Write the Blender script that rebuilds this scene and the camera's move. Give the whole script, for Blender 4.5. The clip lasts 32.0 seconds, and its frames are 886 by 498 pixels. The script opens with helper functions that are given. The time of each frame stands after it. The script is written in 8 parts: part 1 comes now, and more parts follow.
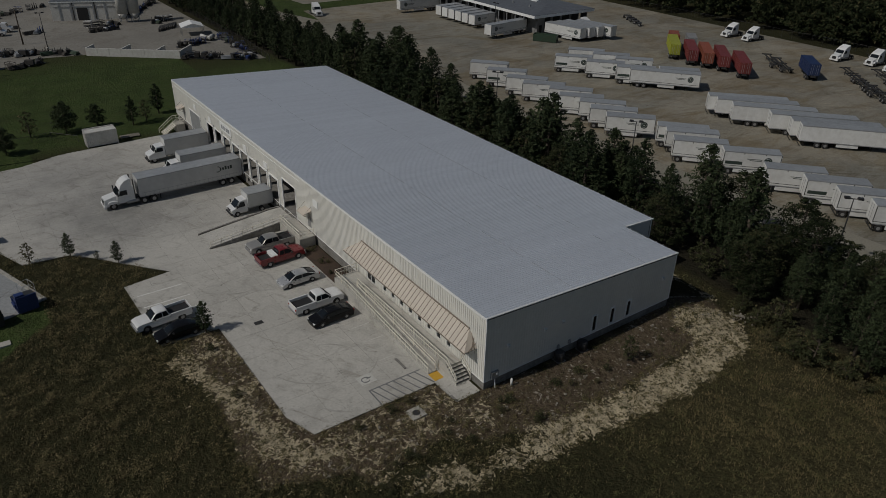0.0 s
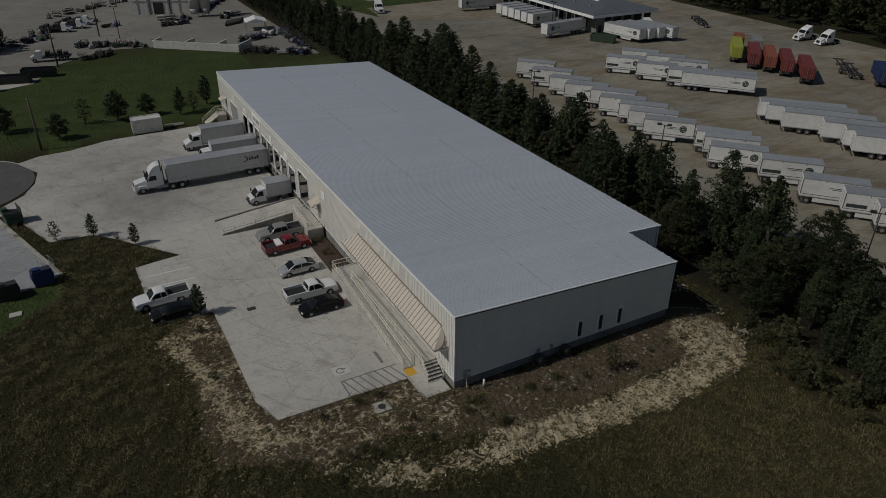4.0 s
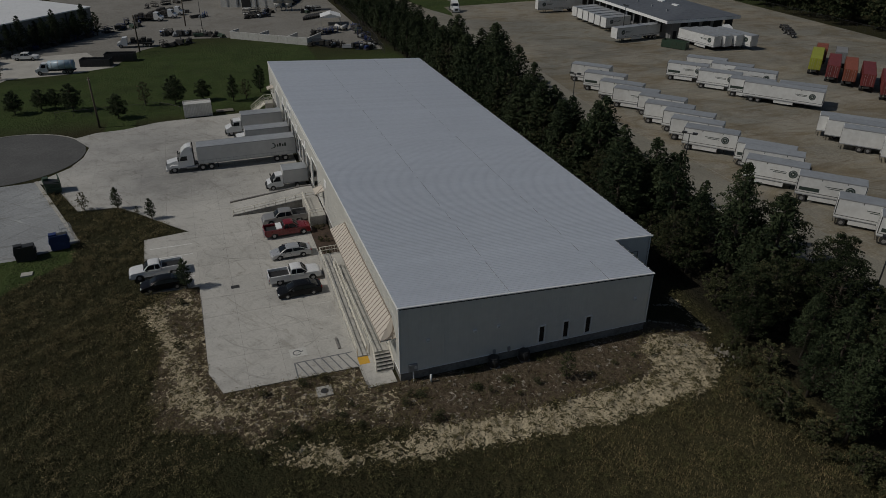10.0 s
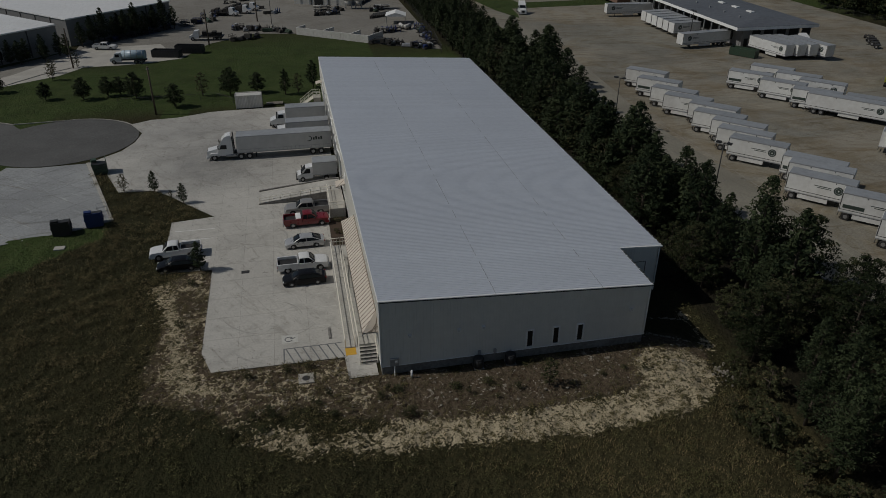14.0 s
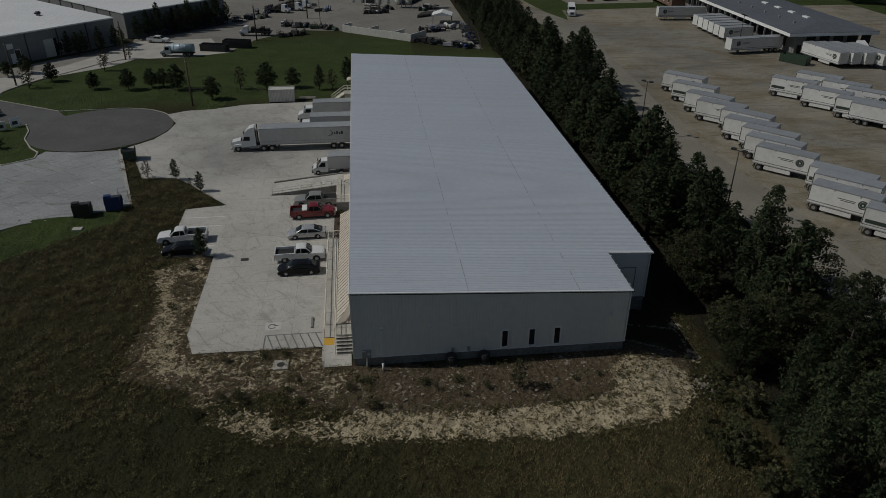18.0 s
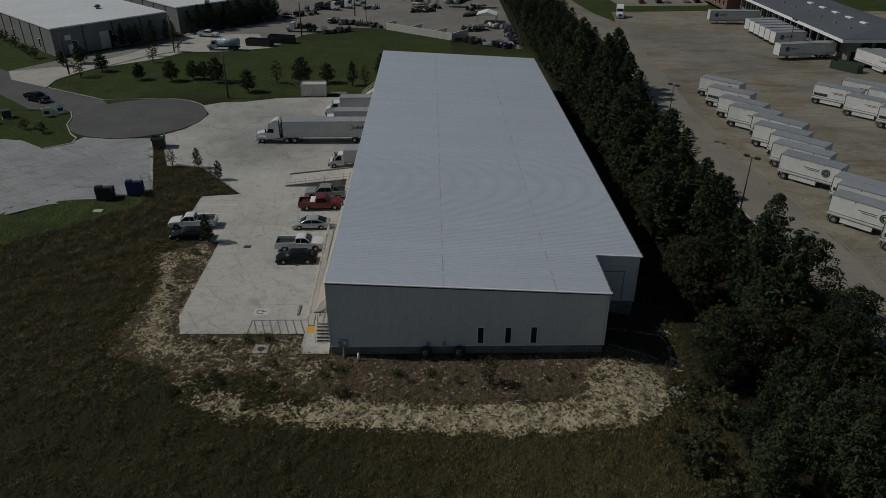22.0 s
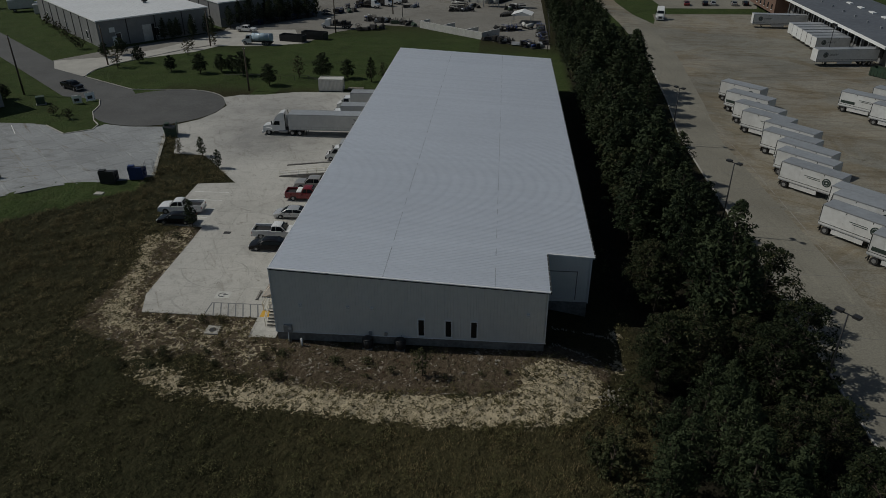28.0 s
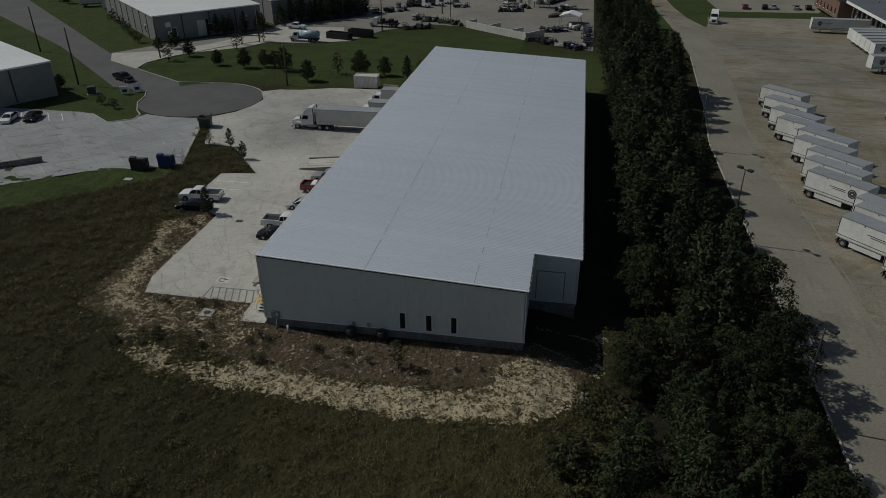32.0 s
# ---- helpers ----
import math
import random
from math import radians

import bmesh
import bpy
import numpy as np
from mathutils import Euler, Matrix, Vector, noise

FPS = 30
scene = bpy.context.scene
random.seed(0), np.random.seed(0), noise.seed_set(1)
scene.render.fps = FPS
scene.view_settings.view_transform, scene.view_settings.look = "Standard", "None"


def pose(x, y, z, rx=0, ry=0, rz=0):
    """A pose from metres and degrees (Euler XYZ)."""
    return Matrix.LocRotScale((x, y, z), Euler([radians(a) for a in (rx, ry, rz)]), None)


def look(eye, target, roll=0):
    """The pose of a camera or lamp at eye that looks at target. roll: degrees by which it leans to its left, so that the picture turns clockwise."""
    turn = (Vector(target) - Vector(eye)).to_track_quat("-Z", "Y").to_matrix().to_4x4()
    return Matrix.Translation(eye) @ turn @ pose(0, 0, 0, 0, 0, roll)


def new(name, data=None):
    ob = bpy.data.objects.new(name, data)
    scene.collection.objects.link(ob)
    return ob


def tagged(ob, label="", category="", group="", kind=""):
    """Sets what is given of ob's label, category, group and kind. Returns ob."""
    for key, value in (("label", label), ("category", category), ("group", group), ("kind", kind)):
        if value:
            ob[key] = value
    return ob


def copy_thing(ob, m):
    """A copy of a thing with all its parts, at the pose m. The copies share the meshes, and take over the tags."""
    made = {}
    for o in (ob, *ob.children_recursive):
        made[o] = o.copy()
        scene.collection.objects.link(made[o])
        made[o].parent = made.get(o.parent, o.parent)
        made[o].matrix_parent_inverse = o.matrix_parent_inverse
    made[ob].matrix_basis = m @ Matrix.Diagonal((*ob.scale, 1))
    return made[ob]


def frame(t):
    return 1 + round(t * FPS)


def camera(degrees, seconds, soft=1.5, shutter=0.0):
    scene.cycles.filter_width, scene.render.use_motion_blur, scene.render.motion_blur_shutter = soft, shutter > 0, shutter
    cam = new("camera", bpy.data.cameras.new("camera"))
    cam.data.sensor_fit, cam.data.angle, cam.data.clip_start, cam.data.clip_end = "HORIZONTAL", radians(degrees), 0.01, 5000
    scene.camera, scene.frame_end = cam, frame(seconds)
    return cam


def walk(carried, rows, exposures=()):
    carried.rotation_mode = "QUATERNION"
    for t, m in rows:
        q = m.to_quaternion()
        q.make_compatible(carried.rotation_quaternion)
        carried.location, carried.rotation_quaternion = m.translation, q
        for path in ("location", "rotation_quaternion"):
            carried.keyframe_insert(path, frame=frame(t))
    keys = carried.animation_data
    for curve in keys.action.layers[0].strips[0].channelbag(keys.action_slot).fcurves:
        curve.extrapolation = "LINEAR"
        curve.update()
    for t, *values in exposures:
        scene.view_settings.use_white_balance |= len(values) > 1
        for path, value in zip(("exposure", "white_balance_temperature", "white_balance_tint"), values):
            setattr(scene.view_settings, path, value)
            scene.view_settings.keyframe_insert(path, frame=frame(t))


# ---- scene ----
cam = camera(64.1, 32.0, soft=0.65)
PATH = [
    (0, (-32.801, -38.663, 42.84), (-31.778, -37.246, 41.868), 1.2),
    (0.5, (-31.701, -39.302, 42.826), (-30.705, -37.867, 41.853), 1.0),
    (1, (-30.661, -39.95, 42.809), (-29.689, -38.499, 41.835), 0.9),
    (1.5, (-29.709, -40.532, 42.775), (-28.759, -39.067, 41.799), 0.9),
    (2, (-28.809, -41.173, 42.729), (-27.882, -39.692, 41.754), 0.8),
    (2.5, (-27.85, -41.751, 42.675), (-26.946, -40.256, 41.701), 0.8),
    (3, (-26.869, -42.338, 42.629), (-25.989, -40.829, 41.655), 0.8),
    (3.5, (-25.875, -42.863, 42.581), (-25.018, -41.342, 41.606), 0.6),
    (5.5, (-22.059, -44.934, 42.235), (-21.286, -43.366, 41.262), 0.6),
    (6, (-21.078, -45.444, 42.172), (-20.325, -43.867, 41.2), 0.6),
    (6.5, (-20.111, -45.952, 42.142), (-19.378, -44.366, 41.17), 0.5),
    (7, (-19.181, -46.397, 42.104), (-18.466, -44.803, 41.131), 0.5),
    (7.5, (-18.232, -46.81, 42.051), (-17.534, -45.207, 41.079), 0.5),
    (8, (-17.267, -47.253, 41.993), (-16.588, -45.642, 41.021), 0.5),
    (8.5, (-16.284, -47.657, 41.934), (-15.626, -46.038, 40.962), 0.5),
    (9, (-15.279, -48.034, 41.886), (-14.642, -46.406, 40.914), 0.4),
    (9.5, (-14.295, -48.404, 41.84), (-13.683, -46.767, 40.868), 0.4),
    (10, (-13.324, -48.739, 41.779), (-12.739, -47.092, 40.808), 0.4),
    (10.5, (-12.314, -49.106, 41.718), (-11.759, -47.448, 40.748), 0.3),
    (11, (-11.34, -49.406, 41.656), (-10.814, -47.737, 40.687), 0.4),
    (11.5, (-10.358, -49.732, 41.604), (-9.861, -48.055, 40.635), 0.3),
    (12, (-9.402, -50.021, 41.536), (-8.934, -48.335, 40.568), 0.4),
    (12.5, (-8.451, -50.271, 41.474), (-8.011, -48.577, 40.506), 0.4),
    (13, (-7.426, -50.576, 41.423), (-7.013, -48.875, 40.456), 0.3),
    (13.5, (-6.461, -50.804, 41.391), (-6.072, -49.097, 40.423), 0.3),
    (14, (-5.536, -51.039, 41.359), (-5.162, -49.329, 40.392), 0.3),
    (14.5, (-4.581, -51.329, 41.308), (-4.225, -49.615, 40.341), 0.3),
    (16.5, (-0.806, -52.138, 41.165), (-0.522, -50.409, 40.199), 0.3),
    (17, (0.141, -52.345, 41.141), (0.398, -50.613, 40.176), 0.3),
    (17.5, (1.078, -52.517, 41.121), (1.307, -50.781, 40.155), 0.2),
    (18, (2.022, -52.702, 41.089), (2.225, -50.962, 40.124), 0.2),
    (18.5, (2.958, -52.879, 41.041), (3.135, -51.137, 40.076), 0.2),
    (19, (3.899, -53.037, 41.009), (4.053, -51.292, 40.044), 0.2),
    (19.5, (4.811, -53.199, 40.984), (4.943, -51.452, 40.019), 0.2),
    (20, (5.732, -53.368, 40.975), (5.842, -51.619, 40.009), 0.2),
    (20.5, (6.665, -53.515, 40.944), (6.757, -51.765, 39.979), 0.2),
    (21, (7.595, -53.635, 40.915), (7.667, -51.884, 39.95), 0.1),
    (21.5, (8.47, -53.751, 40.875), (8.524, -52.0, 39.91), 0.1),
    (22, (9.354, -53.858, 40.859), (9.39, -52.106, 39.895), 0.1),
    (22.5, (10.259, -53.952, 40.837), (10.277, -52.2, 39.872), 0.1),
    (23, (11.126, -54.018, 40.822), (11.127, -52.266, 39.857), 0.1),
    (23.5, (12.042, -54.133, 40.798), (12.025, -52.381, 39.834), 0.0),
    (24, (13.002, -54.206, 40.775), (12.969, -52.454, 39.811), 0.0),
    (24.5, (13.919, -54.285, 40.757), (13.874, -52.533, 39.793), -0.1),
    (25, (14.811, -54.333, 40.737), (14.754, -52.581, 39.774), -0.1),
    (25.5, (15.719, -54.407, 40.719), (15.65, -52.656, 39.755), -0.0),
    (27.5, (19.452, -54.553, 40.631), (19.327, -52.804, 39.668), -0.2),
    (28, (20.349, -54.55, 40.611), (20.211, -52.802, 39.648), -0.1),
    (28.5, (21.272, -54.572, 40.573), (21.118, -52.826, 39.61), -0.2),
    (29, (22.232, -54.619, 40.54), (22.055, -52.875, 39.579), -0.2),
    (29.5, (23.16, -54.643, 40.51), (22.96, -52.9, 39.549), -0.2),
    (30, (24.066, -54.659, 40.488), (23.845, -52.919, 39.528), -0.3),
    (30.5, (24.957, -54.634, 40.477), (24.715, -52.896, 39.518), -0.3),
    (31, (25.885, -54.582, 40.461), (25.62, -52.847, 39.501), -0.3),
    (31.5, (26.796, -54.498, 40.445), (26.508, -52.767, 39.485), -0.3),
    (32, (27.776, -54.45, 40.44), (27.464, -52.724, 39.48), -0.4),
]
EXPOSE, SKY_STRENGTH, SUN_STRENGTH = -1.0, 0.050, 3.35
walk(cam, [(t, look(eye, target, roll)) for t, eye, target, roll in PATH], exposures=[(0.0, EXPOSE - 0.08, 6450, 9), (10.0, EXPOSE - 0.08, 6430, 9), (20.0, EXPOSE - 0.02, 6380, 7), (28.0, EXPOSE + 0.08, 6360, 6), (32.0, EXPOSE + 0.15, 6390, 5)])

# ---- world, sun ----
SUN = Vector((-7.1, 1.0, 7.5)).normalized()          # towards the sun
world = bpy.data.worlds.new("sky")
scene.world = world
world.use_nodes = True
wn = world.node_tree.nodes
sky = wn.new("ShaderNodeTexSky")
sky.sky_type = "NISHITA"
sky.sun_disc = False
sky.sun_elevation = math.asin(SUN.z)
sky.sun_rotation = math.atan2(SUN.x, SUN.y)
sky.dust_density = 1.0
world.node_tree.links.new(sky.outputs[0], wn["Background"].inputs[0])
wn["Background"].inputs[1].default_value = SKY_STRENGTH
sun = new("sun", bpy.data.lights.new("sun", "SUN"))
sun.data.energy, sun.data.angle, sun.data.color = SUN_STRENGTH, radians(0.53), (1.0, 0.955, 0.89)
sun.matrix_world = look(SUN * 200, (0, 0, 0))


# ---- materials ----
def gz(y):
    """The ground falls gently to the north."""
    return -0.0115 * max(0.0, y)


def mat(name, a, b=None, rough=0.7, metal=0.0, fine=8.0, coarse=0.4, bump=0.2, dirt=0.35, spec=0.5, vary=0.0, coat=0.0, world_space=True):
    """Two-scale procedural surface: colours a and b (linear) mixed by coarse and fine noise, with relief."""
    b = b or tuple(c * 0.75 for c in a)
    m = bpy.data.materials.new(name)
    m.use_nodes = True
    n, l = m.node_tree.nodes, m.node_tree.links
    p = n["Principled BSDF"]
    p.inputs["Metallic"].default_value = metal
    p.inputs["Specular IOR Level"].default_value = spec
    p.inputs["Coat Weight"].default_value = coat
    if world_space:
        geo = n.new("ShaderNodeNewGeometry").outputs["Position"]
    else:
        geo = n.new("ShaderNodeTexCoord").outputs["Object"]
    tex = []
    for scale, detail in ((coarse, 4.0), (fine, 3.0)):
        t = n.new("ShaderNodeTexNoise")
        t.inputs["Scale"].default_value, t.inputs["Detail"].default_value = scale, detail
        l.new(geo, t.inputs["Vector"])
        tex.append(t.outputs[0])
    add = n.new("ShaderNodeMath")
    add.operation = "ADD"
    l.new(tex[0], add.inputs[0]), l.new(tex[1], add.inputs[1])
    half = n.new("ShaderNodeMapRange")
    half.inputs["From Min"].default_value, half.inputs["From Max"].default_value = 0.75, 1.25
    half.inputs["To Max"].default_value = min(1.0, dirt * 2)
    l.new(add.outputs[0], half.inputs[0])
    mix = n.new("ShaderNodeMix")
    mix.data_type = "RGBA"
    mix.inputs[6].default_value, mix.inputs[7].default_value = (*a, 1), (*b, 1)
    l.new(half.outputs[0], mix.inputs[0])
    colour = mix.outputs[2]
    if vary:
        info = n.new("ShaderNodeObjectInfo")
        hsv = n.new("ShaderNodeHueSaturation")
        rng = n.new("ShaderNodeMapRange")
        rng.inputs["To Min"].default_value, rng.inputs["To Max"].default_value = 1 - vary, 1 + vary
        l.new(info.outputs["Random"], rng.inputs[0])
        l.new(rng.outputs[0], hsv.inputs["Value"])
        l.new(colour, hsv.inputs["Color"])
        colour = hsv.outputs[0]
    l.new(colour, p.inputs["Base Color"])
    rr = n.new("ShaderNodeMapRange")
    rr.inputs["To Min"].default_value, rr.inputs["To Max"].default_value = max(0.02, rough - 0.12), min(1, rough + 0.12)
    l.new(tex[1], rr.inputs[0])
    l.new(rr.outputs[0], p.inputs["Roughness"])
    if bump:
        bn = n.new("ShaderNodeBump")
        bn.inputs["Strength"].default_value, bn.inputs["Distance"].default_value = bump, 0.03
        l.new(tex[1], bn.inputs["Height"])
        l.new(bn.outputs[0], p.inputs["Normal"])
    return m


def stain(m, scale, lo, hi, tint, stretch=(1, 1, 1), turn=0.0):
    """Adds dark smudges with a shape of their own to a material's colour."""
    n, l = m.node_tree.nodes, m.node_tree.links
    p = n["Principled BSDF"]
    was = p.inputs["Base Color"].links[0].from_socket
    mp = n.new("ShaderNodeMapping")
    mp.inputs["Scale"].default_value = stretch
    rt = n.new("ShaderNodeMapping")
    rt.inputs["Rotation"].default_value = (0, 0, radians(turn))
    l.new(n.new("ShaderNodeNewGeometry").outputs["Position"], rt.inputs["Vector"])
    l.new(rt.outputs[0], mp.inputs["Vector"])
    t = n.new("ShaderNodeTexNoise")
    t.inputs["Scale"].default_value, t.inputs["Detail"].default_value, t.inputs["Roughness"].default_value, t.inputs["Distortion"].default_value = scale, 6.0, 0.7, 1.5
    l.new(mp.outputs[0], t.inputs["Vector"])
    r = n.new("ShaderNodeMapRange")
    r.inputs[1].default_value, r.inputs[2].default_value = lo, hi
    l.new(t.outputs[0], r.inputs[0])
    x = n.new("ShaderNodeMix")
    x.data_type = "RGBA"
    x.blend_type = "MULTIPLY"
    x.inputs[7].default_value = (*tint, 1)
    l.new(r.outputs[0], x.inputs[0])
    l.new(was, x.inputs[6])
    l.new(x.outputs[2], p.inputs["Base Color"])


def traffic_film(m, spots, tint):
    """Grey tyre film worn into the concrete round the given places (x, y, radius)."""
    n, l = m.node_tree.nodes, m.node_tree.links
    p = n["Principled BSDF"]
    pos = n.new("ShaderNodeNewGeometry").outputs["Position"]
    t = n.new("ShaderNodeTexNoise")
    t.inputs["Scale"].default_value, t.inputs["Detail"].default_value, t.inputs["Roughness"].default_value = 0.3, 6.0, 0.7
    l.new(pos, t.inputs["Vector"])
    for x, y, r in spots:
        d = n.new("ShaderNodeVectorMath"); d.operation = "DISTANCE"
        l.new(pos, d.inputs[0]); d.inputs[1].default_value = (x, y, gz(y))
        k = n.new("ShaderNodeMapRange")
        k.inputs[1].default_value, k.inputs[2].default_value, k.inputs[3].default_value, k.inputs[4].default_value = 0, r, 1.25, 0
        l.new(d.outputs["Value"], k.inputs[0])
        f = n.new("ShaderNodeMath"); f.operation = "MULTIPLY"; f.use_clamp = True
        l.new(k.outputs[0], f.inputs[0]); l.new(t.outputs[0], f.inputs[1])
        x2 = n.new("ShaderNodeMix"); x2.data_type = "RGBA"; x2.blend_type = "MULTIPLY"
        x2.inputs[7].default_value = (*tint, 1)
        l.new(f.outputs[0], x2.inputs[0])
        l.new(p.inputs["Base Color"].links[0].from_socket, x2.inputs[6])
        l.new(x2.outputs[2], p.inputs["Base Color"])


def glass(name, tint):
    m = bpy.data.materials.new(name)
    m.use_nodes = True
    p = m.node_tree.nodes["Principled BSDF"]
    p.inputs["Base Color"].default_value = (*tint, 1)
    p.inputs["Roughness"].default_value = 0.06
    p.inputs["Specular IOR Level"].default_value = 0.35
    return m


def foliage(name, a, b, dry=None):
    """Leaf colours that vary leaf by leaf, tree by tree and in clumps."""
    m = bpy.data.materials.new(name)
    m.use_nodes = True
    n, l = m.node_tree.nodes, m.node_tree.links
    p = n["Principled BSDF"]
    geo = n.new("ShaderNodeNewGeometry")
    obj = n.new("ShaderNodeObjectInfo")
    noi = n.new("ShaderNodeTexNoise")
    noi.inputs["Scale"].default_value = 0.5
    l.new(geo.outputs["Position"], noi.inputs["Vector"])
    s1 = n.new("ShaderNodeMath"); s1.operation = "MULTIPLY_ADD"
    l.new(geo.outputs["Random Per Island"], s1.inputs[0]); s1.inputs[1].default_value = 0.85
    l.new(noi.outputs[0], s1.inputs[2])
    s2 = n.new("ShaderNodeMath"); s2.operation = "MULTIPLY_ADD"
    l.new(obj.outputs["Random"], s2.inputs[0]); s2.inputs[1].default_value = 0.5
    l.new(s1.outputs[0], s2.inputs[2])
    ramp = n.new("ShaderNodeValToRGB")
    e = ramp.color_ramp.elements
    e[0].position, e[0].color = 0.45, (*a, 1)
    e[1].position, e[1].color = 1.25 if dry is None else 1.0, (*b, 1)
    if dry:
        d = ramp.color_ramp.elements.new(0.97)
        d.color = (*b, 1)
        ramp.color_ramp.elements[-1].color = (*dry, 1)
    mp = n.new("ShaderNodeMath"); mp.operation = "MULTIPLY_ADD"; mp.inputs[1].default_value, mp.inputs[2].default_value = 0.75, -0.13
    l.new(s2.outputs[0], mp.inputs[0])
    l.new(mp.outputs[0], ramp.inputs[0])
    l.new(ramp.outputs[0], p.inputs["Base Color"])
    p.inputs["Roughness"].default_value = 0.7
    p.inputs["Specular IOR Level"].default_value = 0.1
    return m


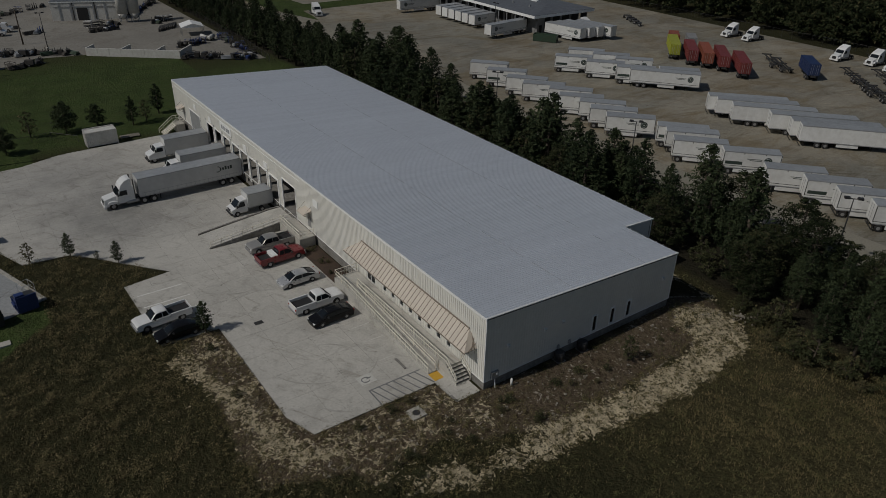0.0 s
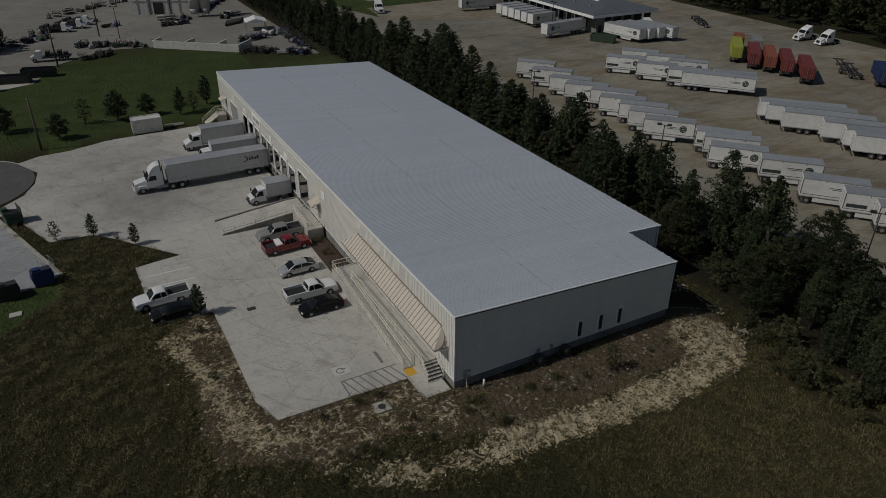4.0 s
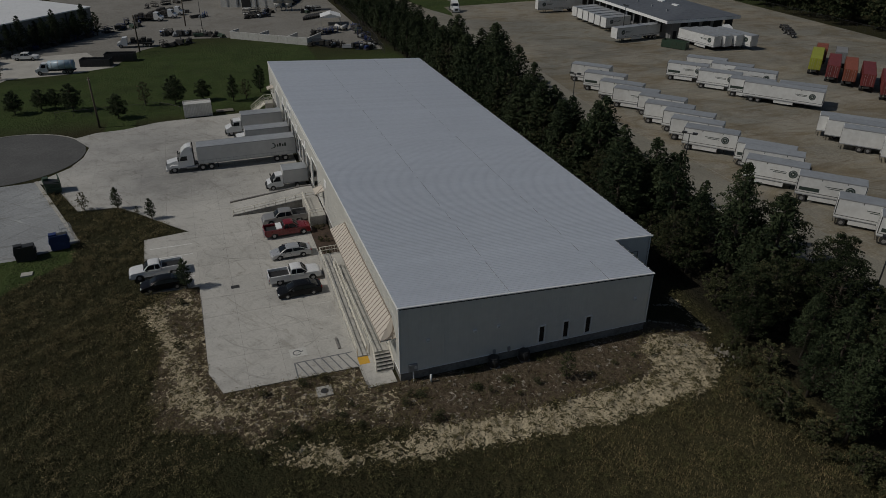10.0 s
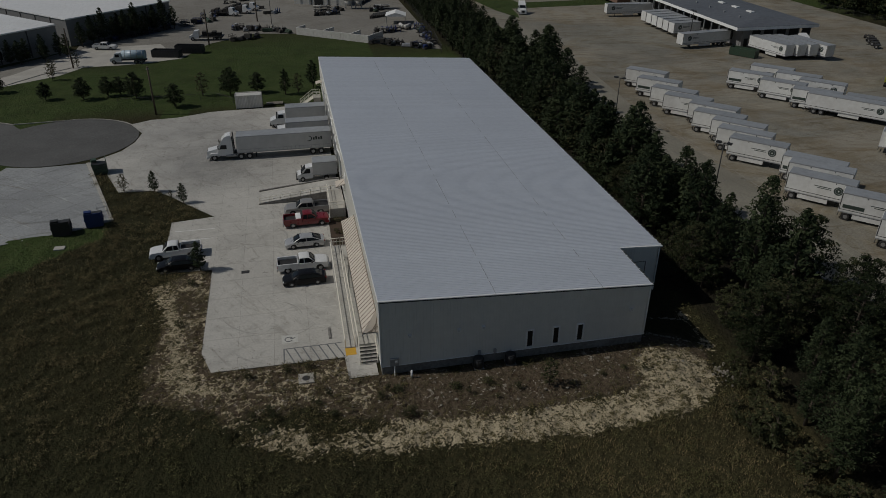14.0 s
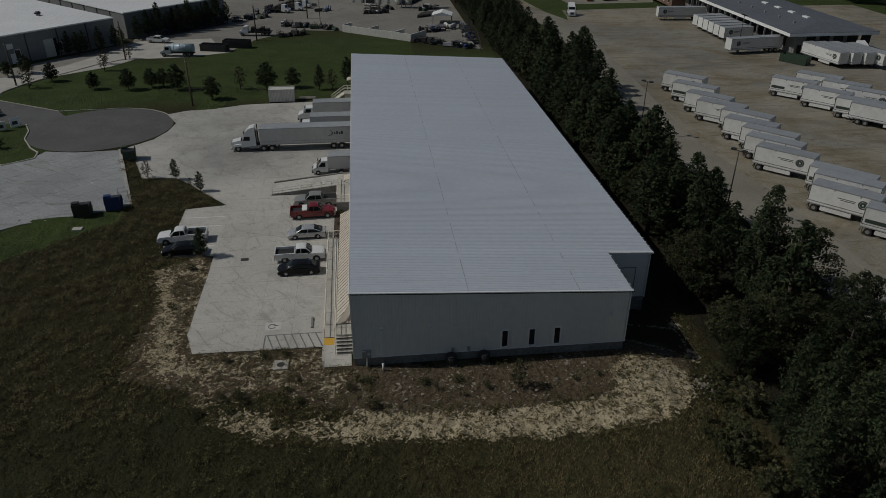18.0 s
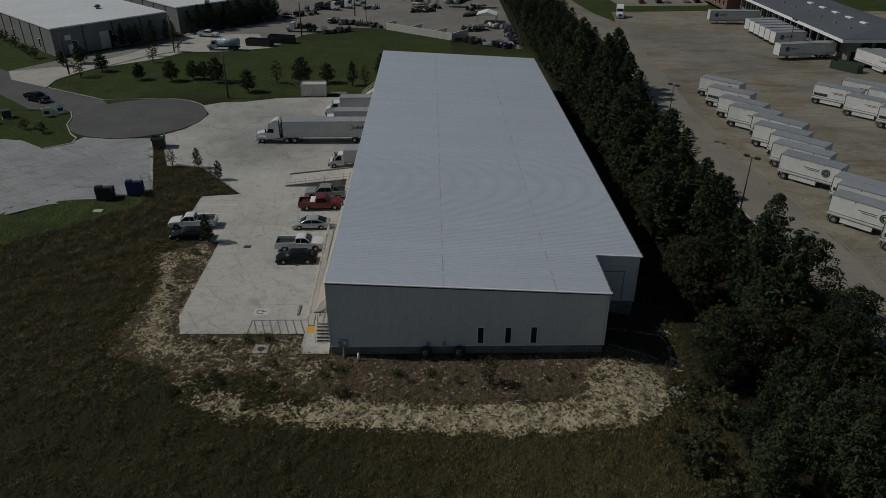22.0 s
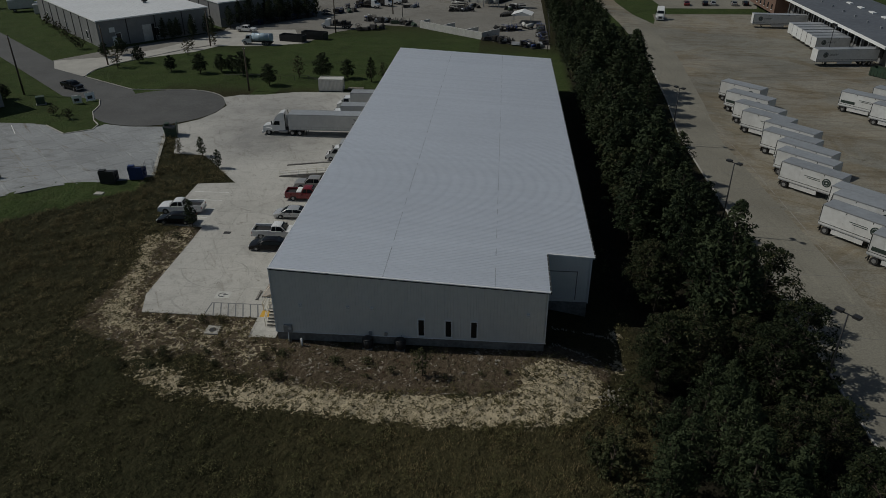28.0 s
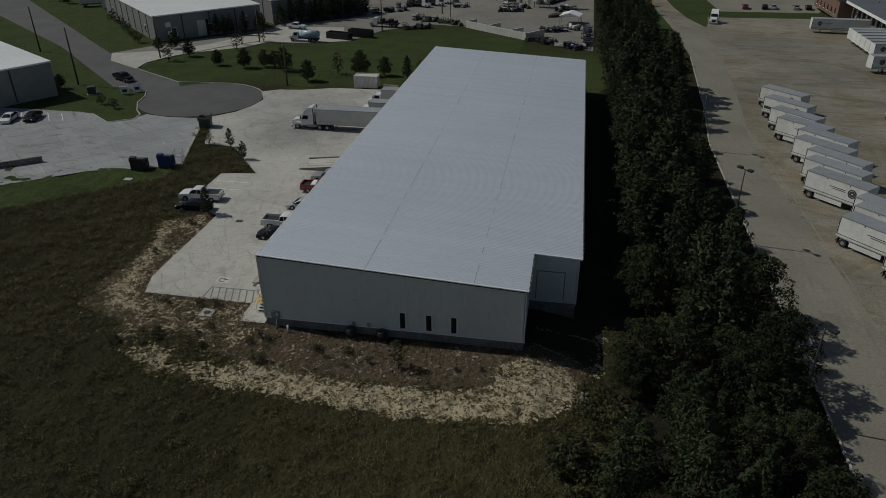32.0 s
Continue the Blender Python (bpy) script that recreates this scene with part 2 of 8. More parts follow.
M = dict(
    concrete=mat("concrete_paving", (0.52, 0.50, 0.455), (0.36, 0.345, 0.31), rough=0.85, fine=5.0, coarse=0.12, dirt=0.3, vary=0.03),
    yard=mat("yard_concrete", (0.290, 0.266, 0.212), (0.190, 0.171, 0.133), rough=0.9, fine=4.0, coarse=0.05, dirt=0.5),
    gravel=mat("gravel_yard", (0.245, 0.232, 0.204), (0.163, 0.151, 0.129), rough=0.95, fine=2.0, coarse=0.06, dirt=0.5),
    asphalt=mat("asphalt", (0.108, 0.107, 0.103), (0.074, 0.073, 0.070), rough=0.9, fine=4.0, coarse=0.15, dirt=0.5),
    kerb=mat("kerb_concrete", (0.46, 0.44, 0.39), (0.30, 0.28, 0.25), rough=0.85, fine=6.0),
    stem=mat("foundation_concrete", (0.27, 0.26, 0.24), (0.15, 0.14, 0.125), rough=0.9, fine=3.0, coarse=0.5, dirt=0.5),
    mulch=mat("mulch", (0.07, 0.044, 0.028), (0.038, 0.025, 0.017), rough=0.95, fine=9.0, coarse=0.8, bump=0.8, dirt=0.5),
    roof=mat("galvalume_roof", (0.775, 0.805, 0.848), (0.69, 0.718, 0.76), rough=0.42, metal=0.45, fine=1.5, coarse=0.05, bump=0.03, vary=0.025),
    roof_lap=mat("roof_lap_sealant", (0.48, 0.50, 0.52), (0.20, 0.21, 0.22), rough=0.6, metal=0.2, fine=2.2, coarse=0.6, bump=0.05, dirt=0.5),
    siding=mat("cream_steel_siding", (0.77, 0.755, 0.70), (0.69, 0.68, 0.63), rough=0.5, fine=1.2, coarse=0.15, bump=0.05, vary=0.02),
    trim=mat("white_trim", (0.86, 0.86, 0.84), (0.78, 0.78, 0.76), rough=0.45, fine=3.0, bump=0.05),
    awning_rib=mat("brown_awning_seam", (0.22, 0.18, 0.14), (0.28, 0.23, 0.18), rough=0.6, fine=3.0, bump=0.05),
    awning=mat("tan_awning_steel", (0.60, 0.53, 0.45), (0.53, 0.47, 0.40), rough=0.5, fine=2.0, bump=0.05, vary=0.03),
    rail=mat("cream_painted_rail", (0.80, 0.76, 0.66), (0.70, 0.66, 0.57), rough=0.5, metal=0.0, fine=8.0, bump=0.05),
    yellow=mat("yellow_tactile", (0.62, 0.36, 0.04), (0.5, 0.28, 0.03), rough=0.7, fine=8.0),
    white_line=mat("white_road_paint", (0.78, 0.78, 0.75), (0.62, 0.61, 0.57), rough=0.7, fine=5.0, coarse=0.7, dirt=0.5),
    dark_line=mat("dark_road_paint", (0.12, 0.125, 0.13), (0.2, 0.2, 0.2), rough=0.8, fine=5.0, dirt=0.5),
    # near-black: stands for unlit insides, also colours bed lining and doors
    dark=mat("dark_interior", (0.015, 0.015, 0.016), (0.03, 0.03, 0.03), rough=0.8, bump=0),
    black=mat("black_plastic", (0.02, 0.02, 0.021), (0.035, 0.035, 0.035), rough=0.55, fine=5.0, bump=0.05),
    rubber=mat("tyre_rubber", (0.02, 0.02, 0.02), (0.045, 0.042, 0.04), rough=0.85, fine=10.0, bump=0.1),
    steel=mat("wheel_steel", (0.42, 0.42, 0.43), (0.28, 0.28, 0.28), rough=0.35, metal=0.6, fine=10.0, bump=0.03),
    frame_steel=mat("chassis_steel", (0.04, 0.042, 0.045), (0.08, 0.07, 0.06), rough=0.6, metal=0.3, fine=4.0),
    galv=mat("galvanised_steel", (0.42, 0.43, 0.44), (0.32, 0.33, 0.34), rough=0.5, metal=0.5, fine=6.0),
    van_white=mat("white_trailer_panel", (0.74, 0.74, 0.72), (0.58, 0.57, 0.54), rough=0.45, fine=1.5, coarse=0.3, bump=0.04, vary=0.05),
    van_roof=mat("trailer_roof_sheet", (0.36, 0.375, 0.39), (0.27, 0.28, 0.29), rough=0.5, metal=0.2, fine=1.5, coarse=0.3, bump=0.04, vary=0.08),
    van_grey=mat("grey_box_body", (0.58, 0.58, 0.57), (0.48, 0.48, 0.47), rough=0.45, fine=1.5, coarse=0.3, bump=0.04),
    silver=mat("silver_car_paint", (0.55, 0.55, 0.55), (0.46, 0.46, 0.46), rough=0.3, metal=0.4, fine=3.0, bump=0, coat=0.5),
    grey=mat("grey_car_paint", (0.36, 0.35, 0.33), (0.29, 0.28, 0.265), rough=0.32, metal=0.3, fine=3.0, bump=0, coat=0.5),
    white=mat("white_car_paint", (0.78, 0.78, 0.77), (0.66, 0.66, 0.65), rough=0.3, fine=3.0, bump=0, coat=0.5),
    red=mat("red_car_paint", (0.19, 0.013, 0.017), (0.14, 0.011, 0.014), rough=0.3, fine=3.0, bump=0, coat=0.5),
    car_black=mat("black_car_paint", (0.008, 0.008, 0.009), (0.012, 0.012, 0.012), rough=0.2, fine=3.0, bump=0, spec=0.25, coat=0.0),
    navy=mat("navy_dumpster_paint", (0.016, 0.038, 0.15), (0.022, 0.036, 0.10), rough=0.5, fine=3.0, bump=0.1),
    green_bin=mat("green_bin_paint", (0.03, 0.065, 0.04), (0.04, 0.05, 0.03), rough=0.55, fine=3.0, bump=0.1),
    cont_red=mat("red_container", (0.19, 0.035, 0.032), (0.13, 0.03, 0.028), rough=0.55, fine=2.0, coarse=0.5, bump=0.1, vary=0.15),
    cont_orange=mat("rust_orange_container", (0.26, 0.075, 0.04), (0.17, 0.05, 0.03), rough=0.6, fine=2.0, coarse=0.5, bump=0.1, vary=0.15),
    cont_green=mat("lime_container", (0.34, 0.36, 0.04), (0.25, 0.26, 0.035), rough=0.5, fine=2.0, coarse=0.5, bump=0.1),
    cont_blue=mat("blue_container", (0.016, 0.032, 0.10), (0.014, 0.026, 0.07), rough=0.5, fine=2.0, coarse=0.5, bump=0.1),
    cont_white=mat("white_container", (0.62, 0.61, 0.57), (0.48, 0.46, 0.42), rough=0.55, fine=2.0, coarse=0.5, bump=0.1),
    glass=glass("dark_glass", (0.012, 0.015, 0.018)),
    light=mat("lamp_lens", (0.7, 0.7, 0.68), (0.6, 0.6, 0.58), rough=0.15, bump=0),
    tail=mat("tail_lens", (0.3, 0.01, 0.01), (0.2, 0.01, 0.01), rough=0.2, bump=0),
    far_wall=mat("grey_far_wall", (0.25, 0.25, 0.245), (0.19, 0.19, 0.19), rough=0.6, fine=1.0, coarse=0.2),
    far_roof=mat("pale_far_roof", (0.82, 0.82, 0.81), (0.70, 0.70, 0.69), rough=0.45, metal=0.1, fine=1.0, coarse=0.1, bump=0.03),
    blue_roof=mat("slate_terminal_roof", (0.135, 0.145, 0.16), (0.095, 0.103, 0.118), rough=0.6, metal=0.1, fine=1.0, coarse=0.1, bump=0.05),
    wood=mat("weathered_pole", (0.11, 0.085, 0.06), (0.06, 0.05, 0.04), rough=0.9, fine=6.0),
    bark=mat("bark", (0.10, 0.08, 0.06), (0.06, 0.045, 0.035), rough=0.95, fine=8.0, bump=0.6),
    rust=mat("rusty_machinery", (0.058, 0.052, 0.045), (0.03, 0.028, 0.026), rough=0.8, fine=2.0, coarse=0.6, vary=0.5),
    logo=mat("dark_logo_paint", (0.03, 0.05, 0.04), (0.05, 0.06, 0.055), rough=0.5, bump=0),
    tank_blue=mat("pale_blue_tank", (0.46, 0.56, 0.62), (0.36, 0.47, 0.55), rough=0.35, fine=2.0, bump=0.03),
    lane=mat("grey_lane_concrete", (0.250, 0.234, 0.187), (0.172, 0.159, 0.126), rough=0.9, fine=5.0, coarse=0.08, dirt=0.5),
    stone=mat("pale_rock", (0.25, 0.225, 0.185), (0.15, 0.135, 0.11), rough=0.9, fine=4.0, bump=0.5, vary=0.2),
    brick=mat("brown_brick", (0.20, 0.12, 0.085), (0.14, 0.09, 0.07), rough=0.9, fine=4.0),
    weed_dry=foliage("olive_weed", (0.090, 0.081, 0.036), (0.205, 0.166, 0.081), dry=(0.28, 0.216, 0.117)),
    weed_brown=foliage("brown_weed", (0.076, 0.070, 0.031), (0.165, 0.143, 0.070), dry=(0.23, 0.184, 0.101)),
    tyre_mark=mat("tyre_mark", (0.41, 0.395, 0.36), (0.31, 0.30, 0.27), rough=0.85, fine=3.0, dirt=0.5),
    cool_concrete=mat("cool_stained_concrete", (0.325, 0.334, 0.334), (0.225, 0.231, 0.232), rough=0.85, fine=4.0, coarse=0.15, dirt=0.45, vary=0.05),
    damp=mat("damp_joint_stain", (0.20, 0.175, 0.14), (0.30, 0.285, 0.25), rough=0.9, fine=6.0, coarse=1.2, dirt=0.5),
    faded_line=mat("faded_road_paint", (0.58, 0.57, 0.53), (0.45, 0.44, 0.40), rough=0.8, fine=5.0, dirt=0.5),
    leaf=foliage("broad_leaf", (0.009, 0.014, 0.006), (0.036, 0.045, 0.019), dry=(0.066, 0.062, 0.030)),
    leaf2=foliage("pine_needle", (0.011, 0.019, 0.009), (0.050, 0.064, 0.030)),
    leaf3=foliage("shrub_leaf", (0.028, 0.034, 0.015), (0.078, 0.080, 0.037), dry=(0.13, 0.105, 0.056)),
    weed=foliage("dry_weed", (0.034, 0.036, 0.015), (0.080, 0.070, 0.034), dry=(0.14, 0.11, 0.058)),
    bush=foliage("field_bush", (0.072, 0.073, 0.030), (0.170, 0.152, 0.070), dry=(0.24, 0.194, 0.103)),
)


stain(M["concrete"], 0.35, 0.57, 0.75, (0.62, 0.61, 0.59))
stain(M["concrete"], 0.9, 0.62, 0.72, (0.55, 0.54, 0.52), (0.35, 1.6, 1))
stain(M["concrete"], 2.6, 0.60, 0.69, (0.50, 0.50, 0.49))
stain(M["concrete"], 1.3, 0.655, 0.70, (0.42, 0.42, 0.42))
stain(M["concrete"], 5.5, 0.665, 0.71, (0.42, 0.41, 0.40))
stain(M["concrete"], 0.55, 0.56, 0.66, (0.80, 0.79, 0.77), (0.3, 1.5, 1), 62)
stain(M["concrete"], 0.22, 0.48, 0.7, (0.78, 0.775, 0.77))
traffic_film(M["concrete"], ((-24, 74, 20), (-14, 60, 15), (-20, 55, 12)), (0.50, 0.51, 0.53))
stain(M["yard"], 0.12, 0.5, 0.75, (0.68, 0.64, 0.58))
stain(M["yard"], 0.5, 0.58, 0.72, (1.25, 1.25, 1.22), (0.25, 1.2, 1))
stain(M["yard"], 0.022, 0.44, 0.58, (0.80, 0.84, 0.88))
stain(M["yard"], 0.16, 0.5, 0.66, (0.72, 0.66, 0.58), (0.3, 1.6, 1))
stain(M["gravel"], 0.12, 0.5, 0.75, (0.7, 0.66, 0.6))
stain(M["cool_concrete"], 0.3, 0.52, 0.7, (0.62, 0.61, 0.58), (0.5, 1.2, 1))
stain(M["cool_concrete"], 0.22, 0.60, 0.70, (0.62, 0.52, 0.40), (0.25, 1.4, 1), 40)
stain(M["cool_concrete"], 0.5, 0.58, 0.66, (1.25, 1.25, 1.22), (0.2, 1.3, 1), 40)
stain(M["lane"], 1.8, 0.60, 0.70, (0.6, 0.59, 0.57))
stain(M["yard"], 1.5, 0.62, 0.72, (0.62, 0.6, 0.56))
stain(M["lane"], 0.3, 0.55, 0.75, (0.7, 0.7, 0.68), (1.5, 0.3, 1))
stain(M["yard"], 0.35, 0.56, 0.68, (1.22, 1.2, 1.15), (0.16, 1.3, 1), 47)
stain(M["yard"], 0.06, 0.48, 0.60, (0.86, 0.80, 0.70))
stain(M["yard"], 0.7, 0.58, 0.66, (0.66, 0.62, 0.55), (0.12, 1.4, 1), 40)
stain(M["lane"], 0.5, 0.56, 0.68, (1.2, 1.2, 1.18), (0.9, 0.12, 1))
stain(M["asphalt"], 0.3, 0.55, 0.75, (1.35, 1.33, 1.3))


# ---- mesh helpers ----
def box(bm, x0, y0, z0, x1, y1, z1, m=None):
    vs = [bm.verts.new((x, y, z)) for z in (z0, z1) for x, y in ((x0, y0), (x1, y0), (x1, y1), (x0, y1))]
    if m is not None:
        for v in vs:
            v.co = m @ v.co
    for f in ((3, 2, 1, 0), (4, 5, 6, 7), (0, 1, 5, 4), (1, 2, 6, 5), (2, 3, 7, 6), (3, 0, 4, 7)):
        bm.faces.new([vs[i] for i in f])
    return vs


def prism(bm, outline, z0, z1):
    """A flat outline in x, y with thickness."""
    if sum(a[0] * b[1] - b[0] * a[1] for a, b in zip(outline, outline[1:] + outline[:1])) < 0:
        outline = outline[::-1]
    lo = [bm.verts.new((x, y, z0)) for x, y in outline]
    hi = [bm.verts.new((x, y, z1)) for x, y in outline]
    bm.faces.new(hi)
    n = len(lo)
    for i in range(n):
        bm.faces.new((lo[i], lo[(i + 1) % n], hi[(i + 1) % n], hi[i]))
    bm.faces.new(lo[::-1])


def side(bm, outline, y0, y1, taper=0.0, split=None):
    """An outline in x, z carried from y0 to y1; taper narrows the points above the height split."""
    if sum(a[0] * b[1] - b[0] * a[1] for a, b in zip(outline, outline[1:] + outline[:1])) < 0:
        outline = outline[::-1]
    def inset(z):
        return taper * max(0.0, z - split) if split is not None else 0.0
    a = [bm.verts.new((x, y0 + inset(z), z)) for x, z in outline]
    b = [bm.verts.new((x, y1 - inset(z), z)) for x, z in outline]
    n = len(a)
    bm.faces.new(a)
    bm.faces.new(b[::-1])
    for i in range(n):
        bm.faces.new((a[(i + 1) % n], a[i], b[i], b[(i + 1) % n]))


def tube(bm, p, q, r, r2=None, n=6, caps=True):
    p, q = Vector(p), Vector(q)
    d = (q - p)
    rot = d.to_track_quat("Z", "Y").to_matrix()
    r2 = r if r2 is None else r2
    a = [bm.verts.new(p + rot @ Vector((r * math.cos(2 * math.pi * i / n), r * math.sin(2 * math.pi * i / n), 0))) for i in range(n)]
    b = [bm.verts.new(q + rot @ Vector((r2 * math.cos(2 * math.pi * i / n), r2 * math.sin(2 * math.pi * i / n), 0))) for i in range(n)]
    for i in range(n):
        f = bm.faces.new((a[i], a[(i + 1) % n], b[(i + 1) % n], b[i]))
        f.smooth = n > 6
    if caps:
        bm.faces.new(a[::-1]), bm.faces.new(b)


def soften(bm, width, angle=40):
    edges = [e for e in bm.edges if len(e.link_faces) == 2 and e.calc_face_angle(0) > radians(angle)]
    bmesh.ops.bevel(bm, geom=edges, offset=width, segments=2, affect="EDGES", profile=0.6)


def mesh_of(bm, name, material):
    bm.normal_update()
    me = bpy.data.meshes.new(name)
    bm.to_mesh(me)
    bm.free()
    me.materials.append(material)
    return me


def part(name, bm, material, parent=None, label=""):
    """Links a bmesh (or a finished mesh) as one mesh object under a thing or a part."""
    me = bm if isinstance(bm, bpy.types.Mesh) else mesh_of(bm, name, material)
    ob = new(name, me)
    ob.parent = parent
    if label:
        ob["label"] = label
    return ob


def thing(name, label, category, group="", kind="", at=None):
    ob = new(name)
    ob.empty_display_size = 0.2
    if at is not None:
        ob.matrix_basis = at
    return tagged(ob, label, category, group, kind)


def bulk(name, verts, faces, material):
    """A large mesh of loose quads or triangles from numpy arrays; faces share one size."""
    me = bpy.data.meshes.new(name)
    k = faces.shape[1]
    me.vertices.add(len(verts)), me.loops.add(faces.size), me.polygons.add(len(faces))
    me.vertices.foreach_set("co", np.ascontiguousarray(verts, dtype=np.float32).ravel())
    me.loops.foreach_set("vertex_index", faces.astype(np.int32).ravel())
    me.polygons.foreach_set("loop_start", np.arange(0, faces.size, k, dtype=np.int32))
    me.polygons.foreach_set("loop_total", np.full(len(faces), k, dtype=np.int32))
    me.update(calc_edges=True)
    me.materials.append(material)
    return me


def dip(x, y):
    """The ground sinks under the tree strip east of the building."""
    return np.clip((x - 26.5) / 5.5, 0, 1) * np.clip((49 - x) / 6, 0, 1) * np.clip((88 - y) / 14, 0, 1)


def B():
    return bmesh.new()


def boxed(*args, bevel=0.0, m=None):
    bm = B()
    box(bm, *args, m)
    if bevel:
        soften(bm, bevel)
    return bm


# ---- ground ----
def seg_dist(px, py, line):
    best = np.full(px.shape, 1e9)
    for (ax, ay), (bx, by) in zip(line[:-1], line[1:]):
        dx, dy = bx - ax, by - ay
        t = np.clip(((px - ax) * dx + (py - ay) * dy) / (dx * dx + dy * dy), 0, 1)
        best = np.minimum(best, np.hypot(px - ax - t * dx, py - ay - t * dy))
    return best


def inside(px, py, poly):
    r = np.zeros(px.shape, bool)
    for (ax, ay), (bx, by) in zip(poly, poly[1:] + poly[:1]):
        if ay != by:
            r ^= ((ay > py) != (by > py)) & (px < (bx - ax) * (py - ay) / (by - ay) + ax)
    return r


LAWN = [(-86.9, 103.6), (-70.4, 94.2), (-55.0, 85.8), (-34.7, 83.9), (-26.5, 82.9), (-11.2, 86.3), (0.0, 89.7), (35.0, 92.2), (34.4, 131.2), (15.7, 137.5), (-14.5, 158.0), (-27.0, 145.7), (-54.6, 127.7), (-92.6, 130.5)]
SAND_FRONT = [(23.3, -3.6), (25.6, -1.3), (29.7, -1.9), (30.5, -4.5), (29.7, -7), (26.7, -9.5), (21.1, -10.3), (13.6, -10.5), (6.2, -9.8), (-1.8, -9.6), (-7.6, -8.9), (-12.7, -6.2), (-9.8, -4.0), (-5.6, -6.5), (0.4, -5.9), (5.4, -7), (11.5, -7.4), (16.2, -7), (19.7, -7.2), (22.9, -6.7)]
SAND_SIDE = [(-23.0, 21.4), (-19.9, 20.7), (-19, 13.6), (-17.2, 5.2), (-15.6, 2.6), (-12.9, 0.5), (-10.8, -3), (-12.7, -6.2), (-15.1, -2.3), (-16.6, 0.1), (-19.8, 3), (-20.3, 10.1), (-22.2, 18.2)]
SAND_EAST = [(32.2, 6.0), (33.3, 5.0), (33.3, -2.5), (32.3, -2.2)]
BARE = [(-17, 20), (-18.0, 3), (-13, 0.3), (-5, 0.3), (-1, -2.5), (4, -4), (14, -4), (23, -3), (28, -2)]


def sand_level(px, py):
    """How sandy the soil is: 1 well inside the sandy strips, 0 a few metres off."""
    best = np.zeros(np.shape(px))
    for poly, full in ((SAND_FRONT, 1.0), (SAND_SIDE, 0.80), (SAND_EAST, 0.75)):
        d = seg_dist(px, py, poly + poly[:1])
        best = np.maximum(best, full * np.where(inside(px, py, poly), np.clip(0.64 + d / 2.6, 0, 1), np.clip(0.62 - d / 2.4, 0, 1)))
    best = best - 0.36 * best * np.clip((5 - px) / 8, 0, 1) * (py < 0.5)
    return np.maximum(best, 0.54 * np.clip(1.2 - seg_dist(px, py, BARE) / 7.0, 0, 1) * np.clip((6 - px) / 8, 0, 1))


def axis(lo, hi, step):
    fine = list(np.arange(lo, hi + 0.01, step))
    out, d = [], step
    while d < 900:
        d *= 1.35
        out.append(d)
    a = np.cumsum(out)
    return np.array(sorted([lo - v for v in a if v < 2500] + fine + [hi + v for v in a if v < 2500]))


gx, gy = axis(-62, 52, 0.55), axis(-62, 62, 0.55)
X, Y = np.meshgrid(gx, gy, indexing="ij")
rough = np.vectorize(lambda x, y: noise.noise((x * 0.12, y * 0.12, 0.3)))(X, Y)
open_field = np.clip((np.hypot(np.maximum(np.maximum(-17 - X, X - 27), 0), np.maximum(1 - Y, 0)) - 1.5) / 8, 0, 1) * (Y < 36) * (X < 34)
lumps = np.vectorize(lambda x, y: noise.noise((x * 0.75, y * 0.75, 4.0)) + 0.6 * noise.noise((x * 0.33, y * 0.33, 7.0)))(X, Y)
Z = -0.04 + open_field * (rough * 0.22 - 0.05 + 0.24 * lumps) - 0.0115 * np.maximum(0, Y) - dip(X, Y)
nx, ny = len(gx), len(gy)


def ground_h(px, py):
    """The height of the ground sheet at given places."""
    i = np.clip(np.searchsorted(gx, px) - 1, 0, nx - 2)
    j = np.clip(np.searchsorted(gy, py) - 1, 0, ny - 2)
    u, w = (px - gx[i]) / (gx[i + 1] - gx[i]), (py - gy[j]) / (gy[j + 1] - gy[j])
    return (Z[i, j] * (1 - u) + Z[i + 1, j] * u) * (1 - w) + (Z[i, j + 1] * (1 - u) + Z[i + 1, j + 1] * u) * w


idx = np.arange(nx * ny).reshape(nx, ny)
quads = np.stack([idx[:-1, :-1], idx[1:, :-1], idx[1:, 1:], idx[:-1, 1:]], -1).reshape(-1, 4)
field = bulk("ground", np.stack([X, Y, Z], -1).reshape(-1, 3), quads, M["concrete"])
sand_v = sand_level(X, Y)
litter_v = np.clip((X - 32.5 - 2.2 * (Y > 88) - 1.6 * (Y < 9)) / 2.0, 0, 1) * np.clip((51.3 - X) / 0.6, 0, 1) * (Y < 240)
bare_v = np.clip(1.3 - seg_dist(X, Y, BARE) / 4.5, 0, 1)
lawn_v = np.where(inside(X, Y, LAWN) | (X < -30.5) & (Y < 39) & (Y - 0.91 * X > 62) | (X > 52) & (Y > 162) | (X < -60) | (X > 30) & (X < 36) & (Y > 90) & (Y < 128) | (X < -49) & (Y > 54) & (Y < 90), 1.0, 0.0)
dry_v = np.clip((X - 2) / 14, 0, 0.85) * np.clip((-6 - Y) / 4, 0, 1)
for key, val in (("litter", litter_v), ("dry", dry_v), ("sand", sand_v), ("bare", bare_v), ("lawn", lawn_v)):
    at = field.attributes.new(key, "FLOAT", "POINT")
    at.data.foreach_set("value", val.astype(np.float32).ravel())


